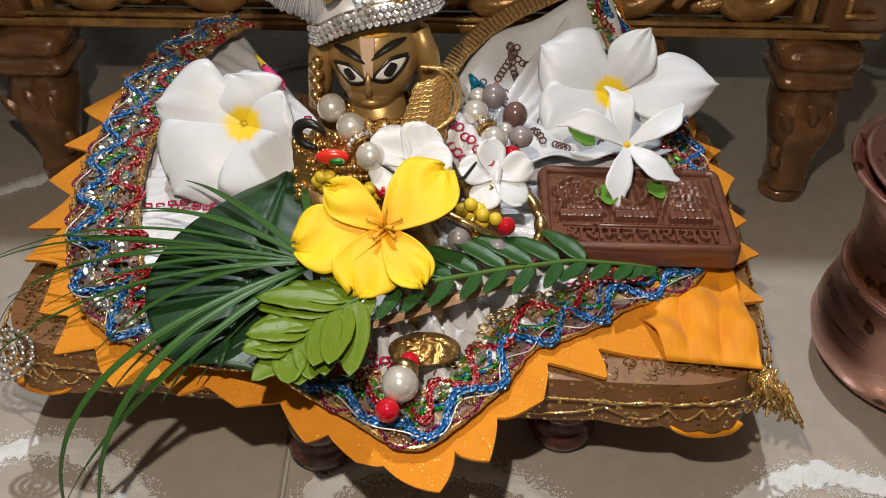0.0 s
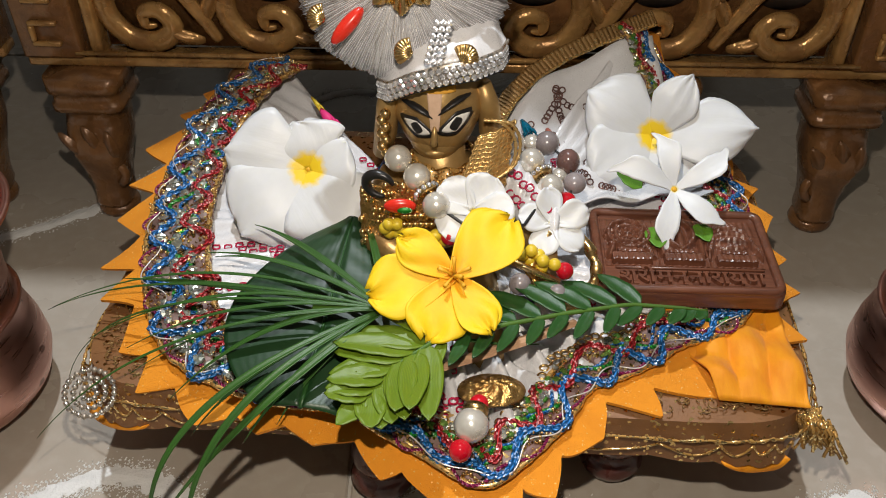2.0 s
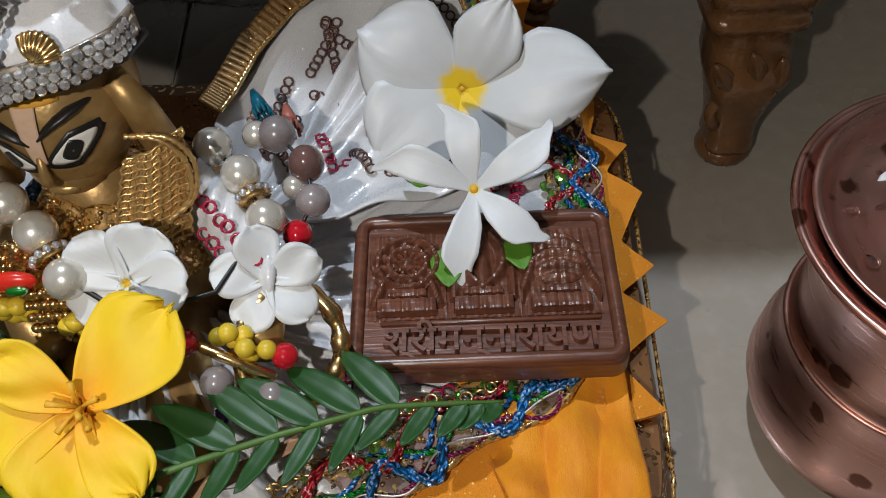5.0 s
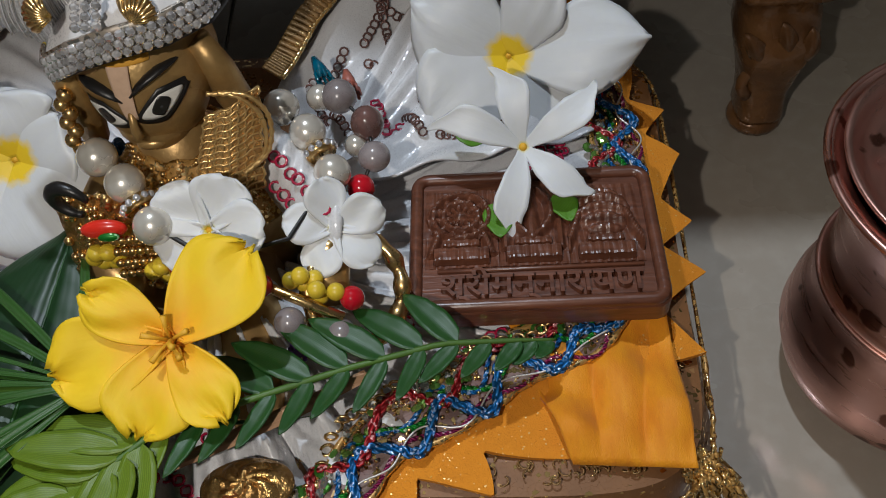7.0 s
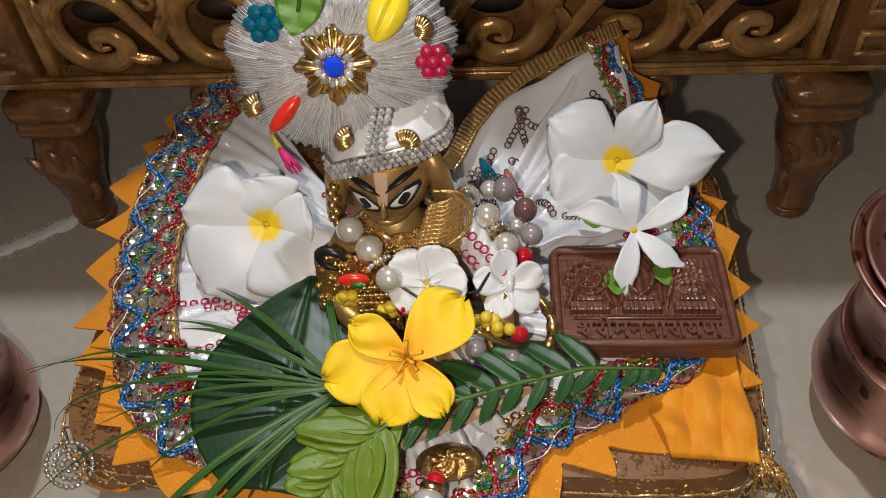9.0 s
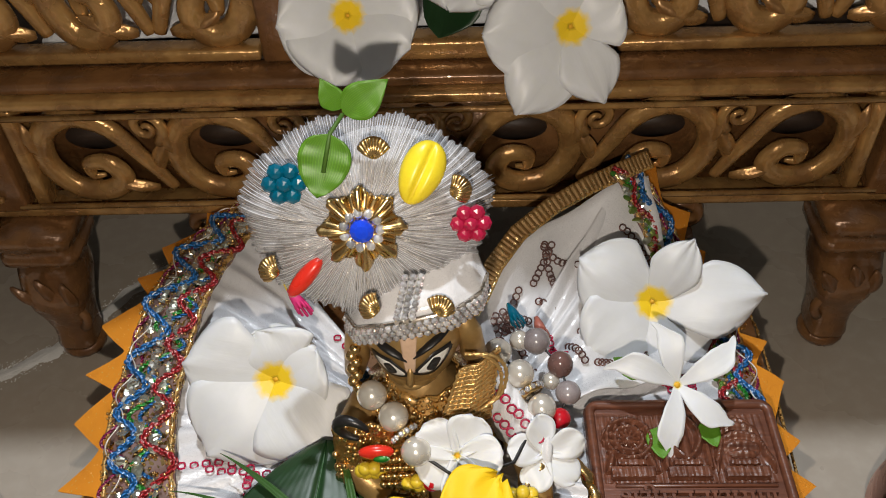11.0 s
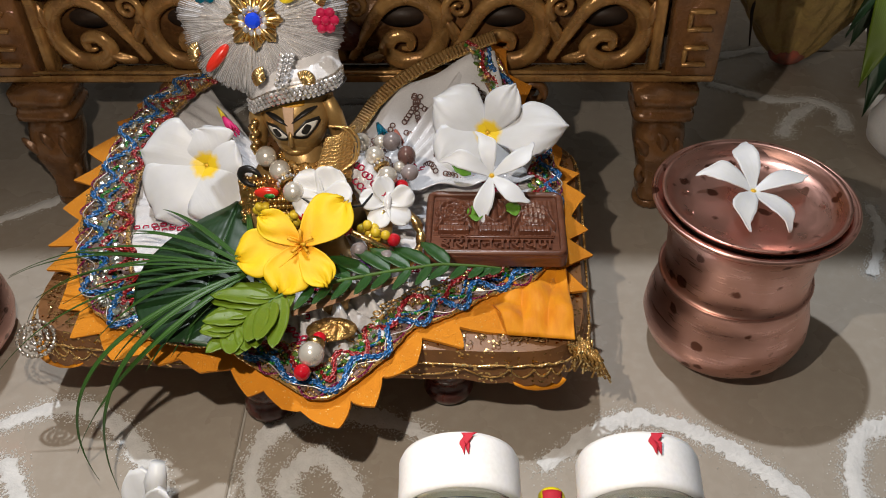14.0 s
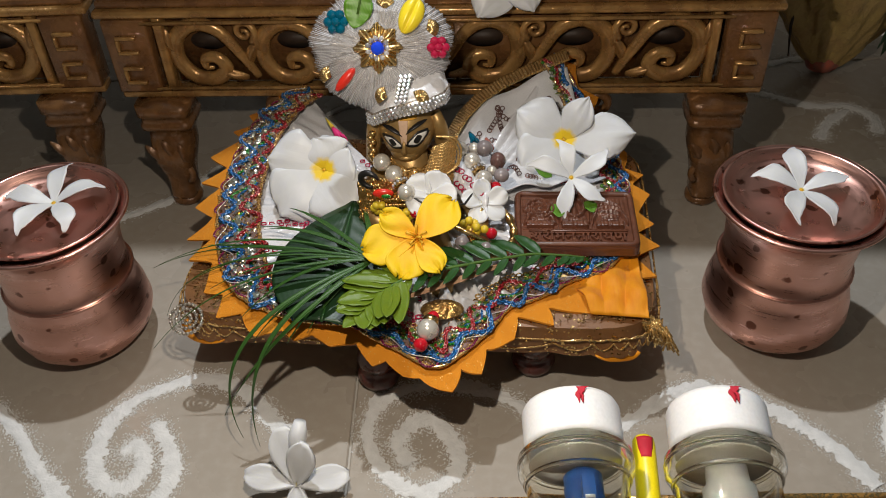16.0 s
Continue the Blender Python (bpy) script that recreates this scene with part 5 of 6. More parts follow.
def sleeve_fn(u, v):
    r = 0.0112 - 0.001 * v
    return (-0.001 + 0.021 * v + 0.003 * math.sin(6.28 * u), 0.304 - 0.024 * v + r * math.cos(6.28 * u), 0.1150 - 0.010 * v + r * math.sin(6.28 * u) + 0.0009 * math.sin(28 * v + 3 * u))


sleeve = thing("white_sleeve", pose(0, 0, 0), "white shimmering cloth sleeve with crimson stitching", "sleeve")
part("cloth", sheet(sleeve_fn, 32, 26, 0.0008, True), M_WHITECLOTH, sleeve)
loops = bmesh.new()
for k in range(14):
    c = Vector(sleeve_fn(0.34 + 0.12 * (k % 2), 0.12 + 0.055 * k)) + Vector((0, -0.0012, 0.0012))
    tube([(c.x + 0.0017 * math.cos(t), c.y + 0.0012 * math.sin(t), c.z + 0.0010 * math.sin(t)) for t in (2 * math.pi * j / 10 for j in range(10))], 0.00045, 5, True, bm=loops)
tagged(part("crimson_loop", loops, M_PINKGEM, sleeve, "crimson chain-stitch loops"), kind="stuff")
bangle = thing("gold_bangle", pose(0.0245, 0.262, 0.0985, 35, 12, 0), "twisted gold bangle resting on the cloth", "bangle")
part("ring", tube([(0.0135 * math.cos(a), 0.0155 * math.sin(a), 0.0008 * math.sin(9 * a)) for a in (2 * math.pi * k / 60 for k in range(60))], [0.0024 + 0.0005 * math.sin(2 * math.pi * k / 5) for k in range(60)], 8, True), M_GOLD, bangle)
stickf = to_object("gold_flute", tube([(-0.008, 0.2645, 0.1075), (0.006, 0.2585, 0.104), (0.0215, 0.252, 0.1)], 0.0016, 8), M_GOLD)
tagged(stickf, "thin gold flute with fine ridges", "flute")
pend = thing("pearl_pendant", pose(-0.0095, 0.2, 0.075), "pearl pendant with red crystals on a gold cap", "pendant")
def cap_fn(u, v):
    a = 2 * math.pi * u
    return (0.003 + 0.0125 * v * math.cos(a), 0.012 + 0.0078 * v * math.sin(a), 0.0112 - 0.0042 * v ** 2.2 + 0.0007 * math.sin(7 * a + 9 * v) * math.sin(math.pi * v))


part("gold_cap", sheet(cap_fn, 72, 16, 0.0012, True), M_EMBOSS, pend, "embossed gold medallion")
bead("pearl", M_PEARL, 0.0064, (-0.005, -0.006, 0.0095), pend)
bead("red_crystal", M_RUBY, 0.0042, (-0.009, -0.014, 0.0055), pend)
bead("red_crystal", M_RUBY, 0.0036, (-0.002, 0.003, 0.0105), pend)
part("ring", lathe([(0.002, -0.0015), (0.0048, -0.0015), (0.0048, 0.0015), (0.002, 0.0015)], 16), M_GOLD, pend, at=facing((-0.0035, -0.0005, 0.0105), (0.2, 1, 0.1)))


# ---- flowers ----
def petal_fn(L, W, cup=0.3, tipw=0.45, curl=0.0, twist=0.0, wave=0.0, ph=0.0, foot=0.16):
    """A petal along +y from the throat: L long, W wide, hollowed and curled."""
    def fn(u, v):
        s = 2 * u - 1
        w = W / 2 * (foot + (1 - foot) * math.sin(math.pi / 2 * min(1, v / (1 - 0.35 * tipw)))) * max(0.24, math.sqrt(max(0.0, 1 - max(0, (v - tipw) / (1 - tipw)) ** (1.7 if foot > 0.2 else 2.4))))
        x = s * w
        y = L * v
        z = cup * L * (v ** 1.5) * 0.5 - 0.5 * curl * L * v ** 3 + 0.10 * W * (s * s) * (1 - v) + twist * x * v + wave * math.sin(7 * v + 4 * s + ph) * v
        return (x, y, z)
    return fn


def blossom(name, at, label, category, mt, petals, nu=12, nv=16, th=0.0006, centre=None, group=""):
    f = thing(name, at, label, category, group)
    for ang, lift, fn in petals:
        part("petal", sheet(fn, nu, nv, th), mt, f, at=pose(0, 0, 0, lift, 0, ang))
    if centre:
        part("throat", centre, M_STAMEN, f)
    return f


def broad_petal(L, W, r):
    point = r.uniform(0.3, 1.0)
    ph, tw, lean = r.random() * 6, r.uniform(0.05, 0.09), r.uniform(-0.08, 0.08)
    def fn(u, v):
        s = 2 * u - 1
        w = W / 2 * min(1.0, 0.20 + 1.35 * v ** 0.85) * max(0.0, 1 - max(0.0, (v - 0.52) / 0.48) ** 2.0) ** (0.5 + 0.22 * point)
        w = max(w, 0.0006)
        y = L * (v - 0.05 * s * s * v)
        return (s * w + lean * L * v * v, y, 0.10 * L * math.sin(2.4 * v) - 0.06 * L * v ** 3 + tw * s * w + 0.0009 * math.sin(5 * v + 3 * s + ph) * v + 0.0005 * math.sin(11 * s + 2 * ph) * v * v - 0.07 * W * s * s * v)
    return fn


def frangipani(at, label, angles, sizes, lifts, seed=0, group="frangipani blossoms"):
    r = random.Random(seed)
    pet = []
    for a, (L, W), li in zip(angles, sizes, lifts):
        pet.append((a, 0.75 * li, broad_petal(L, 1.28 * W, r)))
    return blossom("frangipani_flower", at, label, "flower", M_PLUME, pet, 14, 18, 0.0008, lathe([(0, -0.002), (0.0012, -0.002), (0.0016, 0.0006), (0, 0.0012)], 10), group)


frangipani(facing((-0.0845, 0.317, 0.1090), (-0.05, -0.72, 0.62), 0), "large white frangipani with yellow throat resting on the dress",
           (80, 22, 308, 214, 140), ((0.038, 0.036), (0.022, 0.034), (0.022, 0.030), (0.037, 0.036), (0.042, 0.038)), (8, 14, 10, 12, 8), 3)
frangipani(facing((0.0775, 0.3563, 0.1012), (0.02, -0.72, 0.62), 0), "large white frangipani with yellow throat resting behind the tablet",
           (60, 328, 268, 222, 128), ((0.039, 0.031), (0.034, 0.018), (0.049, 0.027), (0.034, 0.032), (0.037, 0.032)), (8, 26, 14, 8, 6), 5)
frangipani(facing((-0.050, 0.432, 0.206), (0.05, -0.8, 0.5)), "white frangipani hanging over the throne's threshold", (20, 92, 164, 236, 308), ((0.031, 0.036),) * 5, (26,) * 5, 8)
frangipani(facing((0.044, 0.428, 0.1985), (0.1, -0.8, 0.45)), "white frangipani hanging over the throne's threshold", (15, 85, 140, 196, 300), ((0.034, 0.032), (0.040, 0.032), (0.044, 0.026), (0.036, 0.022), (0.024, 0.028)), (24, 14, 6, 8, 24), 9)
frangipani(facing((0.004, 0.462, 0.222), (0, -0.7, 0.6)), "white frangipani on the throne seat", (20, 92, 164, 236, 308), ((0.034, 0.036),) * 5, (20,) * 5, 10)
tl = to_object("dark_leaf", sheet(leaf_fn(0.05, 0.032, -0.1), 8, 14, 0.0006), M_DARKLEAF)
tl.matrix_basis = pose(-0.012, 0.450, 0.182, 40, 0, -35)
tagged(tl, "dark green leaf under the blossoms on the throne", "leaf")


def jasmine(at, label, L=0.025, W=0.0125, double=False, seed=1, lift=8, curl=0.5):
    r = random.Random(seed)
    n = 5
    pet = [(72 * k + r.uniform(-6, 6), lift + r.uniform(-5, 5), petal_fn(L * r.uniform(0.92, 1.06), W, 0.25, 0.45, curl * r.uniform(0.5, 1.4), r.uniform(-0.5, 0.5), 0.0006, 6 * r.random())) for k in range(n)]
    if double:
        pet += [(72 * k + 36 + r.uniform(-8, 8), 38, petal_fn(L * 0.8, W * 0.9, 0.3, 0.5, 0.4, r.uniform(-0.4, 0.4), 0.0006, 6 * r.random())) for k in range(n)]
    return blossom("jasmine_flower", at, label, "flower", M_JASMINE, pet, 8, 14, 0.0006, lathe([(0, -0.001), (0.0011, -0.001), (0.0013, 0.0008), (0, 0.001)], 10), "white jasmine flowers")


def spent_jasmine(at, label, angles, lens, seed, W=0.0132):
    """A crepe jasmine with long twisted petals whose tips bend aside."""
    f = thing("jasmine_flower", at, label, "flower", "white jasmine flowers")
    r = random.Random(seed)
    for a, L in zip(angles, lens):
        hook = r.uniform(0.5, 1.3) * r.choice((-1, -1, 1))
        bow = r.uniform(-0.06, 0.06)
        def fn(u, v, L=L, W=W, hook=hook, bow=bow):
            s = 2 * u - 1
            w = W / 2 * float(np.interp(v, (0, 0.12, 0.35, 0.62, 0.76, 0.86, 0.95, 1), (0.22, 0.36, 0.80, 1.0, 0.86, 0.42, 0.30, 0.12)))
            return (s * w + hook * L * max(0, v - 0.72) ** 1.3 + bow * L * math.sin(3 * v), L * v * (1 - 0.12 * max(0, v - 0.8)), 0.12 * L * math.sin(2.6 * v) - 0.14 * L * v ** 3 + 0.5 * s * w * v * v + 0.10 * w * s * s)
        part("petal", sheet(fn, 8, 26, 0.0006), M_JASMINE, f, at=pose(0, 0, 0, 10, 0, a))
    part("throat", lathe([(0, -0.001), (0.0011, -0.001), (0.0013, 0.001), (0, 0.0012)], 10), M_STAMEN, f)
    return f


spent_jasmine(facing((0.0776, 0.309, 0.1035), (0.0, -0.60, 0.8)), "wilting white jasmine leaning on the tablet", (4, 66, 160, 224, 300), (0.027, 0.031, 0.031, 0.027, 0.031), 2, 0.0108)
jasmine(facing((-0.0125, 0.270, 0.1215), (-0.1, -0.62, 0.75), -20), "white jasmine on the statue's chest", 0.0165, 0.0185, False, 4, 14, 0.25)
jasmine(facing((0.0200, 0.2755, 0.1115), (0.1, -0.62, 0.78)), "white jasmine on the statue's arm", 0.0150, 0.0135, False, 6, 12, 0.4)

# yellow flower
yf = thing("yellow_flower", facing((-0.0205, 0.2395, 0.1145), (0.02, -0.56, 0.83)), "bright yellow five-petalled flower lying on the leaves", "flower")
for a, L, W, li in ((-46, 0.031, 0.026, 10), (54, 0.025, 0.016, 18), (100, 0.032, 0.025, 6), (156, 0.0255, 0.024, 8), (211, 0.0250, 0.017, 14)):
    fn0 = petal_fn(L, W, 0.22, 0.66, 0.4, 0.10, 0.0013, a)
    part("petal", sheet(lambda u, v: (fn0(u, v)[0], fn0(u, v)[1] + (0.0008 * math.sin(17 * u + a) + 0.0005 * math.sin(41 * u + 2 * a)) * max(0, v - 0.6) * 3, fn0(u, v)[2] + 0.0004 * math.sin(13 * u + a) * v), 22, 20, 0.0006), M_YELLOW, yf, at=pose(0, 0, 0, li, 0, a))
for k in range(5):
    a = 2 * math.pi * k / 5 + 0.3
    part("stamen", tube([(0, 0, 0.001), (0.003 * math.cos(a), 0.003 * math.sin(a), 0.005), (0.0062 * math.cos(a), 0.0062 * math.sin(a), 0.0068)], [0.0006, 0.0005, 0.0009], 6), M_STAMEN, yf)
part("style", tube([(0, 0, 0), (0.0008, -0.001, 0.006), (0.0026, -0.002, 0.009)], [0.0012, 0.0007, 0.0009], 6), M_STAMEN, yf)

# ---- leaves and grass ----
def big_fn(u, v):
    return (0.078 * (u - 0.5) * math.sin(math.pi * (0.06 + 0.92 * v) ** 0.85) ** 0.75, -0.044 + 0.092 * v, 0.004 * math.cos(3 * (u - 0.5)) + 0.010 * (v - 0.5) + 0.00012 * math.sin(60 * v + 22 * abs(u - 0.5)) - 0.0016 * math.exp(-((u - 0.5) / 0.02) ** 2))


big = thing("broad_leaf", pose(-0.070, 0.2445, 0.0905, 4, 2, -8), "broad dark glossy green leaf under the flower", "leaf")
part("blade", sheet(big_fn, 40, 40, 0.0006), M_DARKLEAF, big)
part("midrib", tube([tuple(np.array(big_fn(0.5, k / 20)) + (0, 0, 0.0006)) for k in range(21)], [0.0011 - 0.0008 * k / 20 for k in range(21)], 6), M_FERN, big)

fern = thing("leaf_sprig", pose(0, 0, 0), "green compound leaf sprig with paired leaflets", "leaf sprig")
FERN = [(-0.052, 0.1945, 0.098), (-0.040, 0.210, 0.100), (-0.028, 0.220, 0.1005), (-0.003, 0.2285, 0.100), (0.0225, 0.2365, 0.0985), (0.0485, 0.243, 0.097), (0.070, 0.2440, 0.094), (0.080, 0.2445, 0.092)]
part("stem", tube([along(FERN, k / 40) for k in range(41)], [0.0005 + 0.0005 * math.sin(math.pi * min(1, k / 40 + 0.1)) ** 0.5 for k in range(41)], 8), M_STEM, fern)
for k in range(20):
    u = 0.02 + 0.96 * (k / 19) ** 1.2
    p, q = along(FERN, u), along(FERN, min(1, u + 0.02))
    head = math.degrees(math.atan2(q.y - p.y, q.x - p.x))
    for sd in (-1, 1):
        young = u < 0.30
        L = 0.026 - 0.004 * abs(u - 0.45) if u < 0.72 else 0.024 - 0.050 * (u - 0.72)
        if young:
            L = 0.014 + 0.024 * u / 0.3
        if sd == -1 and u > 0.35:
            L *= 0.72
        if sd == 1 and u > 0.80:
            continue
        sh = leaf_fn(L, 0.0112 if young else (0.0084 if sd == 1 else 0.0052), 0.10 if sd == 1 else -0.15, 0.25, 0.6)
        part("leaflet", sheet(sh, 6, 10, 0.0004), M_FERNLIGHT if u < 0.34 else M_FERN, fern, at=Matrix.Translation(p) @ pose(0, 0, 0, 0, 0, head + 90 - sd * (44 + 8 * rnd.random())) @ pose(0, 0, 0, rnd.uniform(-6, 8), 0, 0))
tip = part("leaflet", sheet(leaf_fn(0.014, 0.009, -0.1, 0.2, 0.7), 6, 10, 0.0004), M_FERNLIGHT, fern, at=Matrix.Translation(FERN[0]) @ pose(0, 0, 0, 0, 0, 142))

grass = thing("grass_tuft", pose(0, 0, 0), "tuft of long green grass blades fanned over the stool's edge", "grass tuft")
ROOT = Vector((-0.046, 0.2345, 0.1025))
for tip_at, mid, w in (((-0.192, 0.2677, 0.072), (-0.12, 0.258, 0.100), 0.0016), ((-0.160, 0.2705, 0.086), (-0.11, 0.252, 0.098), 0.0040), ((-0.186, 0.2134, 0.052), (-0.125, 0.226, 0.094), 0.0016),
                       ((-0.131, 0.2180, 0.070), (-0.09, 0.228, 0.098), 0.0034), ((-0.1287, 0.1698, 0.018), (-0.118, 0.190, 0.083), 0.0034), ((-0.1187, 0.1664, 0.014), (-0.104, 0.187, 0.085), 0.0036),
                       ((-0.140, 0.1793, 0.028), (-0.098, 0.190, 0.085), 0.0034), ((-0.1946, 0.2612, 0.032), (-0.14, 0.248, 0.090), 0.0014), ((-0.2, 0.2762, 0.062), (-0.13, 0.256, 0.096), 0.0015),
                       ((-0.126, 0.2772, 0.094), (-0.09, 0.262, 0.102), 0.0024), ((-0.118, 0.268, 0.100), (-0.085, 0.258, 0.104), 0.0032), ((-0.105, 0.289, 0.100), (-0.08, 0.268, 0.104), 0.0034),
                       ((-0.150, 0.236, 0.080), (-0.10, 0.238, 0.100), 0.0020), ((-0.120, 0.204, 0.066), (-0.09, 0.215, 0.092), 0.0030), ((-0.098, 0.1960, 0.072), (-0.075, 0.212, 0.094), 0.0040),
                       ((-0.170, 0.247, 0.074), (-0.11, 0.246, 0.099), 0.0018), ((-0.086, 0.201, 0.076), (-0.068, 0.217, 0.094), 0.0036), ((-0.147, 0.226, 0.076), (-0.10, 0.232, 0.0985), 0.0014),
                       ((-0.060, 0.298, 0.103), (-0.052, 0.265, 0.106), 0.0036), ((0.012, 0.2265, 0.092), (-0.02, 0.226, 0.096), 0.0022)):
    tv, mv = Vector(tip_at), Vector(mid)
    def blade(u, v, tv=tv, mv=mv, w=w):
        ctrl = mv * 2 - (ROOT + tv) * 0.5
        p = ROOT * (1 - v) ** 2 + ctrl * 2 * v * (1 - v) + tv * v * v
        d = (ctrl - ROOT) * (1 - v) + (tv - ctrl) * v
        sd = d.cross(Vector((0, 0, 1))).normalized()
        ww = w * (0.55 + 0.45 * math.sin(math.pi * min(1, v * 1.2))) * (1 - v ** 4) if v < 1 else 0.0001
        s = u - 0.5
        q = p + sd * s * ww * 0.95
        return (q.x, q.y, q.z + abs(s) * ww * 0.5)
    part("blade", sheet(blade, 4, 26, 0.0003), M_GRASS, grass)
part("stalk", tube([ROOT + Vector((-0.028, 0.002, -0.001)), ROOT, ROOT + Vector((0.020, 0.003, -0.002))], 0.0013, 8), M_STEM, grass)

stick = to_object("sandalwood_stick", tube([(-0.026, 0.2155, 0.0905), (-0.010, 0.2215, 0.0915), (0.008, 0.2285, 0.0925), (0.027, 0.2375, 0.0925)], [0.0018, 0.0024, 0.0025, 0.0018], 7, flat=0.6), M_SANDAL, smooth=False)
tagged(stick, "split piece of pale sandalwood", "wood stick")

# ---- carved tablet ----
TAB = pose(0.0785, 0.2835, 0.0815, 0, 0, -2.6)
tablet = thing("wooden_tablet", TAB, "carved brown wooden tablet with raised emblems and lettering", "tablet")


def rounded_slab(w, d, r, z0, z1, seg=8):
    bm = bmesh.new()
    prof = [(-0.0012, z0), (0, z0 + 0.001), (0, z1 - 0.0012), (-0.0004, z1 - 0.0004), (-0.0012, z1)]
    rings = []
    for g, z in prof:
        ring = []
        for cx, cy, a0 in ((1, 1, 0), (-1, 1, 90), (-1, -1, 180), (1, -1, 270)):
            for k in range(seg + 1):
                a = math.radians(a0 + 90 * k / seg)
                ring.append(bm.verts.new((cx * (w / 2 - r) + (r + g) * math.cos(a), cy * (d / 2 - r) + (r + g) * math.sin(a), z)))
        rings.append(ring)
    grid_faces(bm, rings, False, True)
    bm.faces.new(rings[0])
    bm.faces.new(rings[-1])
    return bm


part("body", rounded_slab(0.0775, 0.0545, 0.005, 0, 0.0085), M_TABLET, tablet, smooth=False)
rimp = []
for cx, cy, a0 in ((1, 1, 0), (-1, 1, 90), (-1, -1, 180), (1, -1, 270)):
    for k in range(7):
        a = math.radians(a0 + 15 * k)
        rimp.append((cx * 0.0328 + 0.0038 * math.cos(a), cy * 0.0213 + 0.0038 * math.sin(a), 0.0086))
part("raised_rim", tube(rimp, 0.0021, 8, True), M_TABLET, tablet)
part("divider", box(0.062, 0.0012, 0.0012, (0.001, -0.0125, 0.0084), 0.0003, 1), M_TABLET, tablet)


def relief(cx, w, h_of):
    """A carved emblem: a raised field of w by 0.031 with its own relief."""
    return sheet(lambda u, v: (cx + w * (u - 0.5), -0.0112 + 0.0310 * v, 0.0086 + 1.25 * h_of(w * (u - 0.5), 0.031 * v) + 0.00025 * math.sin(300 * u) * math.sin(7 * v + 9 * u)), 56, 72, 0.0006)


def ridge(d, width, height):
    return height * math.exp(-(d / width) ** 2)


def plinth(x, y):
    return 0.0022 * (abs(x) < 0.0082 and 0.0015 < y < 0.0058) + 0.0018 * (abs(x) < 0.0056 and 0.0072 < y < 0.0094)


def wheel(x, y):
    d = math.hypot(x, y - 0.0190)
    a = math.atan2(y - 0.019, x)
    return max(plinth(x, y), ridge(d - 0.0088, 0.0010, 0.0026), ridge(d - 0.0055, 0.0011, 0.0024), ridge(d, 0.0022, 0.0024), 0.0016 * (d < 0.0105) * (0.5 + 0.5 * math.sin(12 * a)), ridge(abs(x) - 0.0088 + 0.3 * (y - 0.006), 0.0011, 0.002) * (0.004 < y < 0.013))


def upright(x, y):
    arms = ridge(abs(x) - 0.0062 + 9 * (y - 0.020) ** 2 * 6, 0.0013, 0.0026) * (0.009 < y < 0.029)
    return max(plinth(x, y), arms, ridge(x, 0.0018, 0.0026) * (0.009 < y < 0.030), ridge(abs(x) - 0.0085, 0.0010, 0.0018) * (0.006 < y < 0.016))


def conch(x, y):
    d = math.hypot(x / 0.0088, (y - 0.0195) / 0.0098)
    body = 0.0030 * max(0.0, 1 - d * d) ** 0.5 * (0.75 + 0.25 * math.sin(1500 * (y - 0.0195) + 500 * x * x / 0.0088))
    return max(plinth(x, y), body, ridge(abs(x) - 0.0095 + 0.35 * (y - 0.012), 0.0011, 0.0022) * (0.004 < y < 0.019))


part("disc_emblem", relief(-0.0225, 0.0225, wheel), M_TABLET, tablet, "round wheel emblem carved in relief", smooth=False)
part("trident_emblem", relief(-0.0005, 0.0212, upright), M_TABLET, tablet, "upright mark carved in relief", smooth=False)
part("shell_emblem", relief(0.0215, 0.0225, conch), M_TABLET, tablet, "conch shell emblem carved in relief", smooth=False)
font_data = bpy.data.curves.new("lettering", "FONT")
font_data.body = "\u0936\u094d\u0930\u0940\u092e\u0928\u094d\u0928\u093e\u0930\u093e\u092f\u0923"
font_data.size, font_data.extrude, font_data.offset, font_data.align_x = 0.0092, 0.0011, 0.0001, "CENTER"
tmp = new("lettering_curve", font_data)
bpy.context.view_layer.update()
lett = bpy.data.meshes.new_from_object(tmp.evaluated_get(bpy.context.evaluated_depsgraph_get()))
bpy.data.objects.remove(tmp)
lett.materials.clear()
lett.materials.append(M_TABLET)
lo = new("lettering", lett)
lo.parent = tablet
xs = [v.co.x for v in lett.vertices] or [0, 1]
ys = [v.co.y for v in lett.vertices] or [0, 1]
sx = 0.060 / max(1e-6, max(xs) - min(xs))
lo.matrix_basis = Matrix.Translation((0.001 - sx * (max(xs) + min(xs)) / 2, -0.0188 - (max(ys) + min(ys)) / 2 * 1.2, 0.0090)) @ Matrix.Diagonal((sx, 1.2, 1.3, 1))
tagged(lo, "raised carved lettering")

for at, L in ((pose(0.0685, 0.2965, 0.0925, 0, 0, 178), 0.0145), (pose(0.0880, 0.2985, 0.0925, 0, 0, 190), 0.0125), (pose(0.066, 0.318, 0.098, 20, 0, 60), 0.014)):
    o = to_object("basil_leaf", sheet(leaf_fn(L, L * 0.72, -0.05, 0.1, 0.8), 8, 10, 0.0004), M_TULSI)
    o.matrix_basis = at
    tagged(o, "small fresh green basil leaf on the tablet", "leaf", "basil leaves")


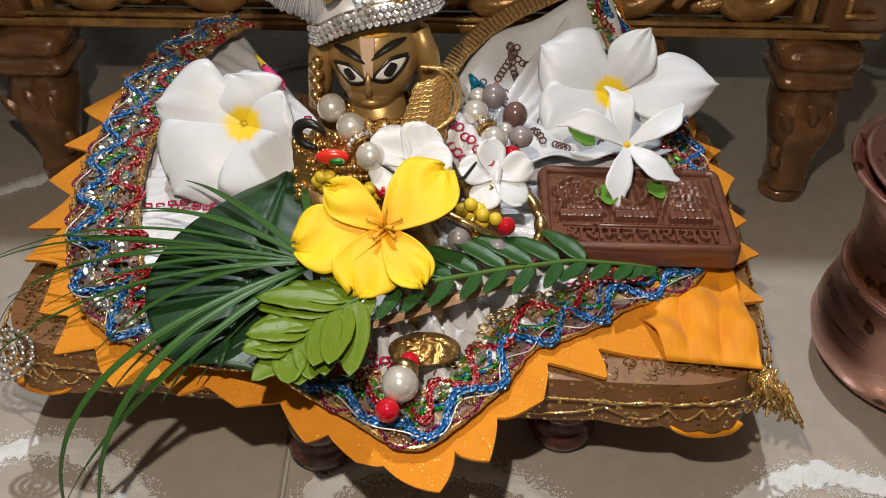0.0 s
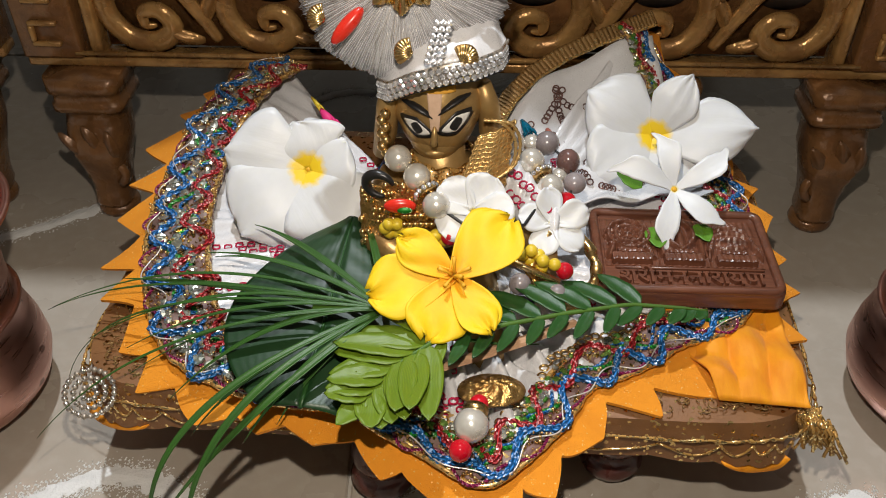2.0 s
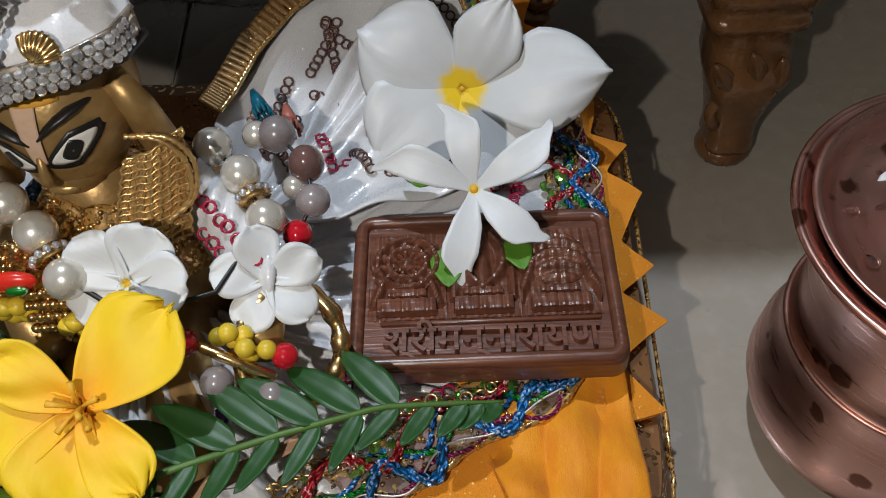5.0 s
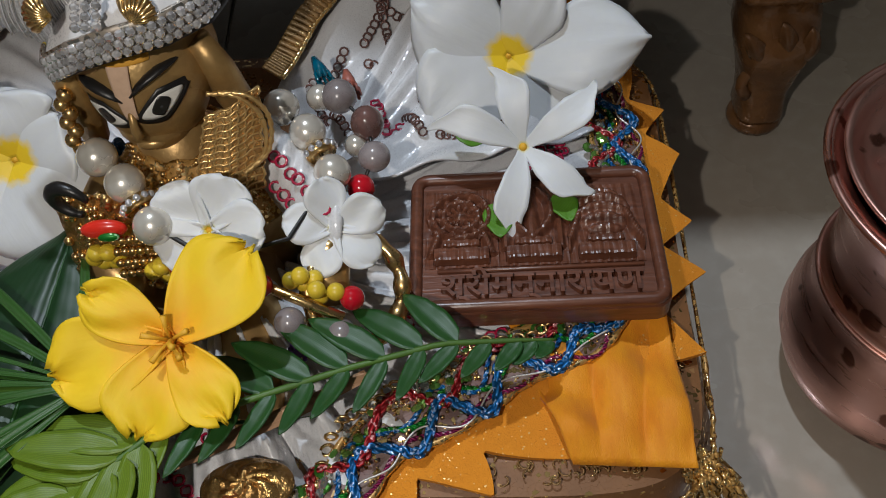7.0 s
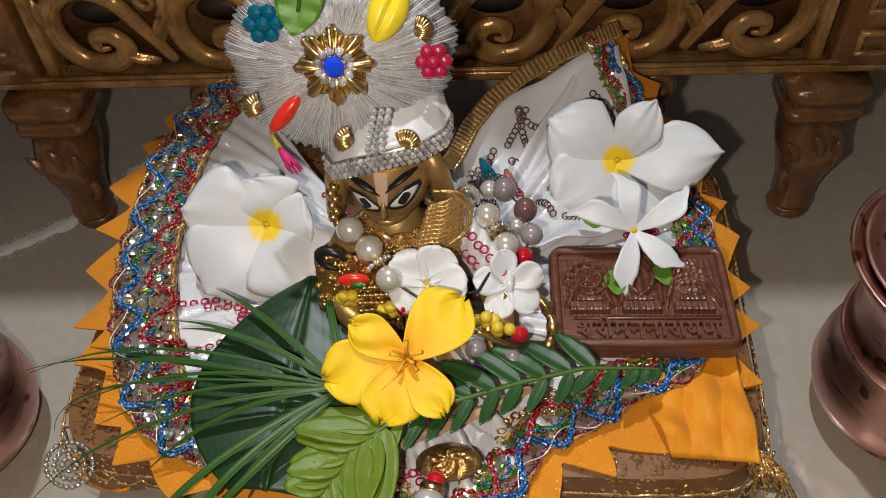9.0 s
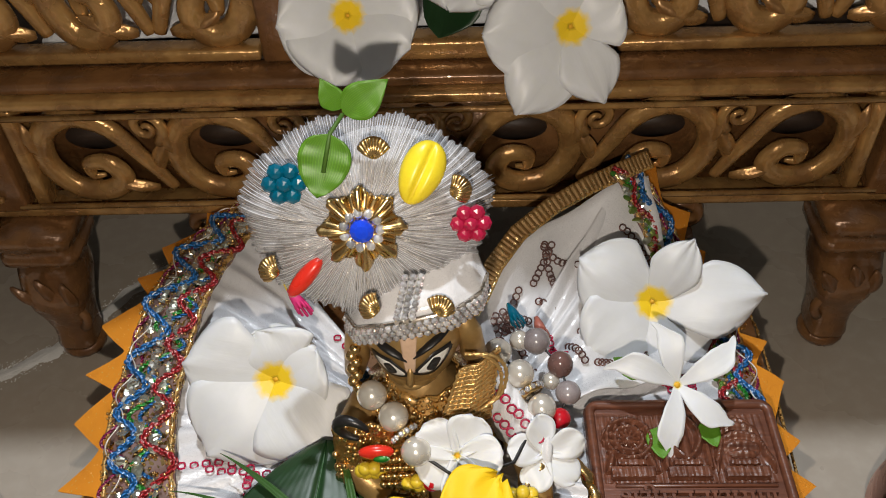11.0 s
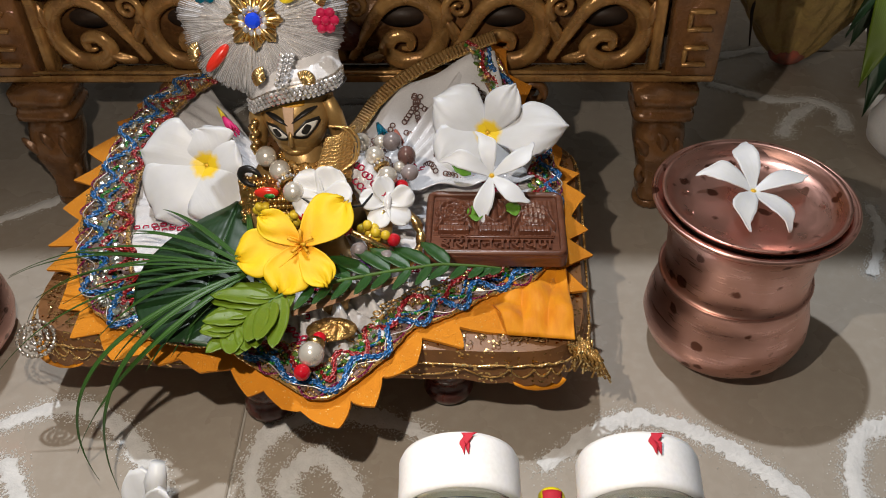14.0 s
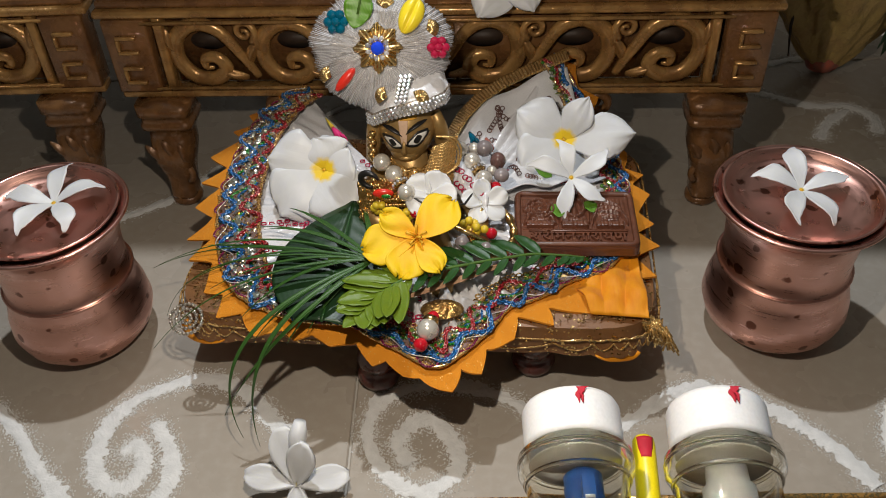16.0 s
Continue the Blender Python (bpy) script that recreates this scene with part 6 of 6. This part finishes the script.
# ---- copper pots ----
def copper_pot(at, spin, label):
    p = thing("copper_pot", at, label, "pot", "copper water pots")
    prof = [(0, 0), (0.020, 0), (0.0285, 0.0022), (0.0375, 0.0075), (0.0445, 0.0160), (0.0472, 0.0255), (0.0462, 0.036), (0.0432, 0.0475), (0.0408, 0.0560), (0.0416, 0.0578), (0.0426, 0.0588), (0.0416, 0.0600), (0.0402, 0.0612),
            (0.0402, 0.072), (0.0412, 0.085), (0.0436, 0.0965), (0.0475, 0.1045), (0.0508, 0.1085), (0.0522, 0.1094), (0.0529, 0.1104), (0.0522, 0.1116), (0.0506, 0.1114), (0.0490, 0.1100), (0.0476, 0.1096), (0.0462, 0.1080), (0.0425, 0.096), (0.039, 0.085), (0.038, 0.06), (0.044, 0.03), (0.028, 0.006), (0, 0.005)]
    part("body", lathe(prof, 72), M_COPPER, p, "hammered spotted copper body with flared rim")
    part("rim", tube([(0.0524 * math.cos(a), 0.0524 * math.sin(a), 0.1106) for a in (2 * math.pi * k / 72 for k in range(72))], 0.0013, 8, True), M_COPPER, p, "rolled copper rim")
    part("waist_ring", tube([(0.0418 * math.cos(a), 0.0418 * math.sin(a), 0.0589) for a in (2 * math.pi * k / 72 for k in range(72))], 0.0012, 8, True), M_COPPER, p, "raised ring round the waist")
    return p


PR, PL = Vector((0.2155, 0.276, 0)), Vector((-0.259, 0.277, 0))
copper_pot(Matrix.Translation(PR), 0, "spotted copper pot with a flared rim and ringed waist")
copper_pot(Matrix.Translation(PL), 0, "spotted copper pot with a flared rim and ringed waist")
for c in (PR, PL):
    d = thing("copper_dish", Matrix.Translation(c), "shallow copper dish with a little water covering the pot", "dish", "copper dishes")
    part("dish", lathe([(0, 0.1030), (0.030, 0.1030), (0.0400, 0.1052), (0.0450, 0.1082), (0.0466, 0.1112), (0.0486, 0.1134), (0.0483, 0.1144), (0.0460, 0.1134), (0.0442, 0.1094), (0.0390, 0.1064), (0.030, 0.1044), (0, 0.1044)], 72), M_COPPER, d)
    for k in range(6):
        a = 1.1 + 1.7 * k
        part("droplet", ball(0.0016 + 0.0005 * (k % 3), (0, 0, 0), 1, 1, 0.5, 12, 8), M_WATER, d, at=pose(0.036 * math.cos(a), 0.036 * math.sin(a), 0.1062))
spent_jasmine(pose(PR.x + 0.001, PR.y + 0.006, 0.1095, 8, 0, 10), "wilting white jasmine floating in the copper dish", (356, 48, 142, 198, 270), (0.036, 0.031, 0.033, 0.034, 0.033), 11)
spent_jasmine(pose(PL.x + 0.004, PL.y + 0.010, 0.1095, 8, 0, 4), "wilting white jasmine floating in the copper dish", (0, 70, 142, 215, 290), (0.034, 0.032, 0.033, 0.032, 0.034), 12)

# jasmine lying on the floor
jf = thing("jasmine_flower", facing((-0.093, 0.141, 0.013), (0.0, -0.55, 0.83)), "thick-petalled white flower lying on the floor", "flower", "white jasmine flowers")
for a, L, li, W in ((80, 0.031, 4, 0.018), (-82, 0.031, 4, 0.018), (14, 0.036, 26, 0.022), (-20, 0.032, 44, 0.020), (180, 0.02, -10, 0.016)):
    part("petal", sheet(petal_fn(L, W, 0.3, 0.4, 0.3, 0.1, 0.0003, a), 10, 14, 0.0024), M_JASMINE, jf, at=pose(0, 0, 0, li, 0, a))
part("bud", tube([(0, 0.012, 0.004), (0.003, 0.026, 0.018), (0.005, 0.034, 0.022)], [0.004, 0.0055, 0.0035], 12), M_JASMINE, jf, "folded white bud")

# ---- bottles on the low box in front ----
boxy = thing("low_box", pose(0.11, 0.030, 0), "low dark cloth-covered box with a gold edge", "box")
part("body", box(0.30, 0.10, 0.088, (0, 0, 0), 0.003), M_BOX, boxy)
part("gold_edge", tube([(-0.149, 0.0495, 0.0885), (0.149, 0.0495, 0.0885)], 0.0016, 8), M_GOLDLACE, boxy)


def bottle(at, label):
    b = thing("glass_bottle", at, label, "bottle", "capped bottles")
    outer = [(0.0205, -0.075), (0.0215, -0.073), (0.0218, -0.030), (0.0222, 0.004), (0.0258, 0.010), (0.0262, 0.014), (0.0255, 0.018), (0.0215, 0.021), (0.0195, 0.024), (0.0195, 0.034)]
    inner = [(r - 0.0022, z) for r, z in reversed(outer)]
    part("glass", lathe([(0, -0.075)] + outer + inner + [(0, -0.0725)], 48), M_GLASS, b, "clear glass body with a swollen shoulder")
    part("cap", lathe([(0.0196, 0.0215), (0.0222, 0.0215), (0.0226, 0.024), (0.0226, 0.040), (0.0215, 0.0425), (0.019, 0.0435), (0, 0.0437)], 48), M_CAP, b, "white plastic screw cap")
    # Opaque disc added inside to imitate floor showing through clear glass.
    part("inner_seal", lathe([(0, 0.0140), (0.0205, 0.0140), (0.0208, 0.0147), (0.0202, 0.0154), (0, 0.0154)], 32), M_FLOORTONE, b, "added beige disc imitating the floor seen through the glass")
    for r0, z0 in ((0.0250, 0.0150), (0.0228, 0.0055)):
        part("glass_ring", tube([(r0 * math.cos(a), r0 * math.sin(a), z0) for a in (2 * math.pi * k / 48 for k in range(48))], 0.0011, 8, True), M_GLASS, b, "moulded glass ring on the shoulder")
    return b


b1 = bottle(pose(0.0555, 0.064, 0.1155) @ pose(0, 0, 0, -82, 0, 0), "capped glass bottle with a blue pen inside, lying on the box")
pn = part("pen", tube([(0.003, 0.003, -0.06), (0.003, 0.003, -0.004)], 0.0085, 16), M_CAP, b1, "white pen barrel")
part("pen_cap", tube([(0.003, 0.003, -0.004), (0.003, 0.003, 0.010), (0.003, 0.003, 0.0125)], [0.0088, 0.0088, 0.006], 16), M_BLUEPLASTIC, b1, "blue pen top")
part("pen_clip", box(0.006, 0.002, 0.03, (0.003, -0.0125, -0.026), 0.0006), M_BLUEPLASTIC, b1, "blue clip with pale bars of print")
for k in range(4):
    part("print_bar", box(0.004, 0.0006, 0.0014, (0.003, -0.0137, -0.022 + 0.005 * k), 0), M_CAP, b1)
b2 = bottle(pose(0.1195, 0.062, 0.1165) @ pose(0, 0, 0, -82, 0, -3), "capped glass bottle with a white tube inside, lying on the box")
part("tube", tube([(0.001, 0.002, -0.06), (0.001, 0.002, 0.004), (0.001, 0.002, 0.006), (0.001, 0.002, 0.014)], [0.0115, 0.0115, 0.0095, 0.009], 20), M_CAP, b2, "white plastic tube")
part("blue_band", tube([(0.001, 0.002, -0.014), (0.001, 0.002, -0.007)], 0.0118, 20), M_SKYBLUE, b2, "sky-blue band")
for b, sx in ((b1, 0.003), (b2, 0.004)):
    km = bmesh.new()
    sheet(lambda u, v: (sx + (0.0052 - 0.0034 * v) * (u - 0.5) * (1 + 0.25 * math.sin(11 * v + 900 * sx)) + 0.0009 * math.sin(4 * v + 700 * sx), -0.0229, 0.0412 - (0.0062 + 0.0022 * math.sin(9 * u + 500 * sx)) * v), 12, 10, 0.0005, bm=km)
    part("red_mark", km, M_KUMKUM, b, "smear of red kumkum paste")
marker = thing("yellow_marker", pose(0.0875, 0.046, 0.095, -86, 0, -4), "yellow plastic marker smeared with red paste", "marker")
part("body", tube([(0, 0, -0.06), (0, 0, 0.055), (0, 0, 0.0585), (0, 0, 0.060)], [0.0055, 0.0055, 0.0052, 0.0042], 20), M_YELLOWPLASTIC, marker)
part("red_mark", sheet(lambda u, v: (0.0056 * math.sin(1.5 * (u - 0.5) * (1 - 0.3 * v)), -0.0057 * math.cos(1.5 * (u - 0.5)), 0.058 - 0.011 * v), 8, 8, 0.0004), M_KUMKUM, marker, "smear of red paste")

# ---- things behind on the floor ----
bag = thing("wrapped_bundle", pose(0.360, 0.612, 0), "crumpled tan-yellow translucent wrapping tied at its foot", "bundle")
def bag_fn(u, v):
    a = 2 * math.pi * u
    r = (0.010 + 0.088 * v ** 0.75) * (1 + 0.10 * math.sin(5 * a + 6 * v) + 0.06 * math.sin(13 * a + 9 * v) + 0.03 * math.sin(29 * a - 14 * v))
    return (r * math.cos(a), r * 0.6 * math.sin(a), 0.004 + 0.15 * v)
part("wrapping", sheet(bag_fn, 120, 24, 0.001, True), M_BAG, bag)
part("knot", ball(0.013, (-0.004, -0.004, 0.012), 1.3, 0.9, 0.85, 18, 12), M_CORAL, bag, "reddish twisted knot")
part("loose_end", tube([(-0.050, -0.02, 0.088), (-0.0505, -0.022, 0.060), (-0.047, -0.024, 0.030)], [0.0016, 0.0014, 0.0006], 6), M_DARKBROWN_SHADE, bag, "dark hanging string end")
plant = thing("dark_plant", pose(0, 0, 0), "dark potted plant with drooping leaves and one bright leaf", "plant")
part("pot", lathe([(0, 0), (0.022, 0), (0.030, 0.03), (0.032, 0.06), (0.034, 0.062), (0.030, 0.062), (0, 0.055)], 32), M_DARKBROWN_SHADE, plant, at=pose(0.452, 0.606, 0))


def hanging_leaf(base, tip, W, mt, label=""):
    b, e = Vector(base), Vector(tip)
    side = (e - b).cross(Vector((0.45, 0.70, -0.55))).normalized()
    def fn(u, v):
        w = W * math.sin(math.pi * (0.04 + 0.96 * v) ** 0.7) * (u - 0.5) if v < 1 else 0
        p = b + (e - b) * v + side * w
        return (p.x, p.y - 0.10 * abs(w), p.z + 0.02 * math.sin(math.pi * v) + 0.0015 * math.sin(14 * v + 5 * u))
    part("leaf", sheet(fn, 10, 20, 0.0007), mt, plant, label)


for base, tip, W in (((0.450, 0.600, 0.150), (0.384, 0.503, 0.012), 0.052), ((0.445, 0.612, 0.140), (0.398, 0.585, 0.030), 0.045), ((0.455, 0.600, 0.150), (0.440, 0.500, 0.020), 0.055), ((0.450, 0.604, 0.120), (0.372, 0.545, 0.060), 0.020)):
    hanging_leaf(base, tip, W, M_DARKLEAF)
part("stalk", tube([(0.452, 0.606, 0.055), (0.451, 0.604, 0.11), (0.450, 0.600, 0.152)], 0.003, 8), M_DARKBROWN_SHADE, plant)
hanging_leaf((0.430, 0.560, 0.165), (0.357, 0.473, 0.058), 0.050, M_FERNLIGHT, "long yellow-green leaf")
wv = thing("white_vase", pose(0.408, 0.468, 0), "small round white vase", "vase")
part("body", lathe([(0, 0), (0.02, 0), (0.032, 0.012), (0.034, 0.026), (0.026, 0.042), (0.014, 0.050), (0.015, 0.056), (0.012, 0.056), (0.010, 0.048), (0, 0.046)], 40), M_CAP, wv)

# ---- rice-powder drawing on the floor ----
def powder(name, pts, w, seed):
    """A hand-strewn line of powder with grainy edges."""
    r = random.Random(seed)
    P = [Vector((*p, 0)) for p in pts]
    fine = []
    n = len(P)
    for i in range(n - 1):
        p0, p1, p2, p3 = P[max(0, i - 1)], P[i], P[i + 1], P[min(n - 1, i + 2)]
        for k in range(14):
            t = k / 14
            fine.append(0.5 * ((2 * p1) + (p2 - p0) * t + (2 * p0 - 5 * p1 + 4 * p2 - p3) * t * t + (3 * p1 - p0 - 3 * p2 + p3) * t ** 3))
    bm = bmesh.new()
    rows = []
    for i, p in enumerate(fine):
        d = (fine[min(i + 1, len(fine) - 1)] - fine[max(i - 1, 0)]).normalized()
        sd = Vector((-d.y, d.x, 0))
        ww = 0.72 * w * (0.85 + 0.45 * noise.noise(p * 60))
        row = []
        for k in range(7):
            s = -1 + k / 3
            edge = 1 + (0.38 * r.uniform(-1, 1) if abs(s) > 0.9 else 0.05 * r.uniform(-1, 1))
            h = 0.0003 + 0.0011 * (1 - s * s) * (0.6 + 0.4 * r.random())
            row.append(bm.verts.new((p.x + sd.x * s * ww * edge, p.y + sd.y * s * ww * edge, h)))
        rows.append(row)
    grid_faces(bm, rows)
    for i in range(len(fine) * 60):
        p = r.choice(fine) + Vector((r.gauss(0, 0.56 * w), r.gauss(0, 0.56 * w), 0))
        q = r.uniform(0.0002, 0.0006)
        vs = [bm.verts.new((p.x + q * x, p.y + q * y, z)) for x, y, z in ((-1, -1, 0.0002), (1, -0.8, 0.0002), (0.2, 1, 0.0002), (0, 0, 0.0002 + q))]
        for tri in ((0, 1, 3), (1, 2, 3), (2, 0, 3)):
            bm.faces.new([vs[x] for x in tri])
    ob = to_object(name, bm, M_POWDER, smooth=False)
    return tagged(ob, "hand-drawn white rice-powder curl on the floor", "floor drawing", "powder drawing", "stuff")


powder("powder_line", [(-0.028, 0.162), (-0.037, 0.178), (-0.022, 0.196), (-0.005, 0.182), (0.000, 0.158), (-0.019, 0.142), (-0.041, 0.152), (-0.056, 0.181), (-0.051, 0.207), (-0.033, 0.220), (-0.009, 0.223), (0.014, 0.219), (0.042, 0.204), (0.070, 0.175), (0.085, 0.140)], 0.0078, 1)
powder("powder_line", [(-0.209, 0.172), (-0.201, 0.180), (-0.193, 0.164), (-0.199, 0.149), (-0.212, 0.149), (-0.224, 0.166), (-0.225, 0.192), (-0.216, 0.210), (-0.196, 0.224), (-0.171, 0.232), (-0.142, 0.222), (-0.120, 0.199), (-0.105, 0.180), (-0.100, 0.155)], 0.0078, 2)
powder("powder_line", [(-0.194, 0.196), (-0.181, 0.178), (-0.174, 0.157), (-0.178, 0.141), (-0.190, 0.128)], 0.0076, 11)
powder("powder_line", [(-0.34, 0.240), (-0.300, 0.207), (-0.276, 0.184), (-0.255, 0.158), (-0.240, 0.142), (-0.22, 0.11)], 0.0078, 3)
powder("powder_line", [(0.100, 0.185), (0.135, 0.210), (0.155, 0.217), (0.179, 0.211), (0.195, 0.201), (0.213, 0.186), (0.229, 0.168), (0.245, 0.14)], 0.0078, 4)
powder("powder_line", [(0.335, 0.215), (0.294, 0.209), (0.276, 0.201), (0.266, 0.182), (0.263, 0.164), (0.275, 0.145), (0.300, 0.142), (0.312, 0.160), (0.300, 0.176), (0.288, 0.168)], 0.0078, 5)
powder("powder_line", [(0.282, 0.577), (0.301, 0.565), (0.330, 0.548), (0.362, 0.546), (0.378, 0.525), (0.372, 0.500)], 0.007, 6)
powder("powder_line", [(0.321, 0.495), (0.335, 0.519), (0.360, 0.540)], 0.007, 9)
powder("powder_line", [(0.270, 0.618), (0.300, 0.624), (0.334, 0.633), (0.366, 0.638)], 0.008, 10)
powder("powder_line", [(-0.15, 0.52), (-0.10, 0.57), (-0.02, 0.56), (0.05, 0.60)], 0.007, 7)
powder("powder_line", [(-0.29, 0.40), (-0.24, 0.43), (-0.19, 0.49), (-0.12, 0.50)], 0.006, 8)
powder("powder_line", [(0.33, 0.33), (0.352, 0.372), (0.356, 0.405)], 0.006, 12)
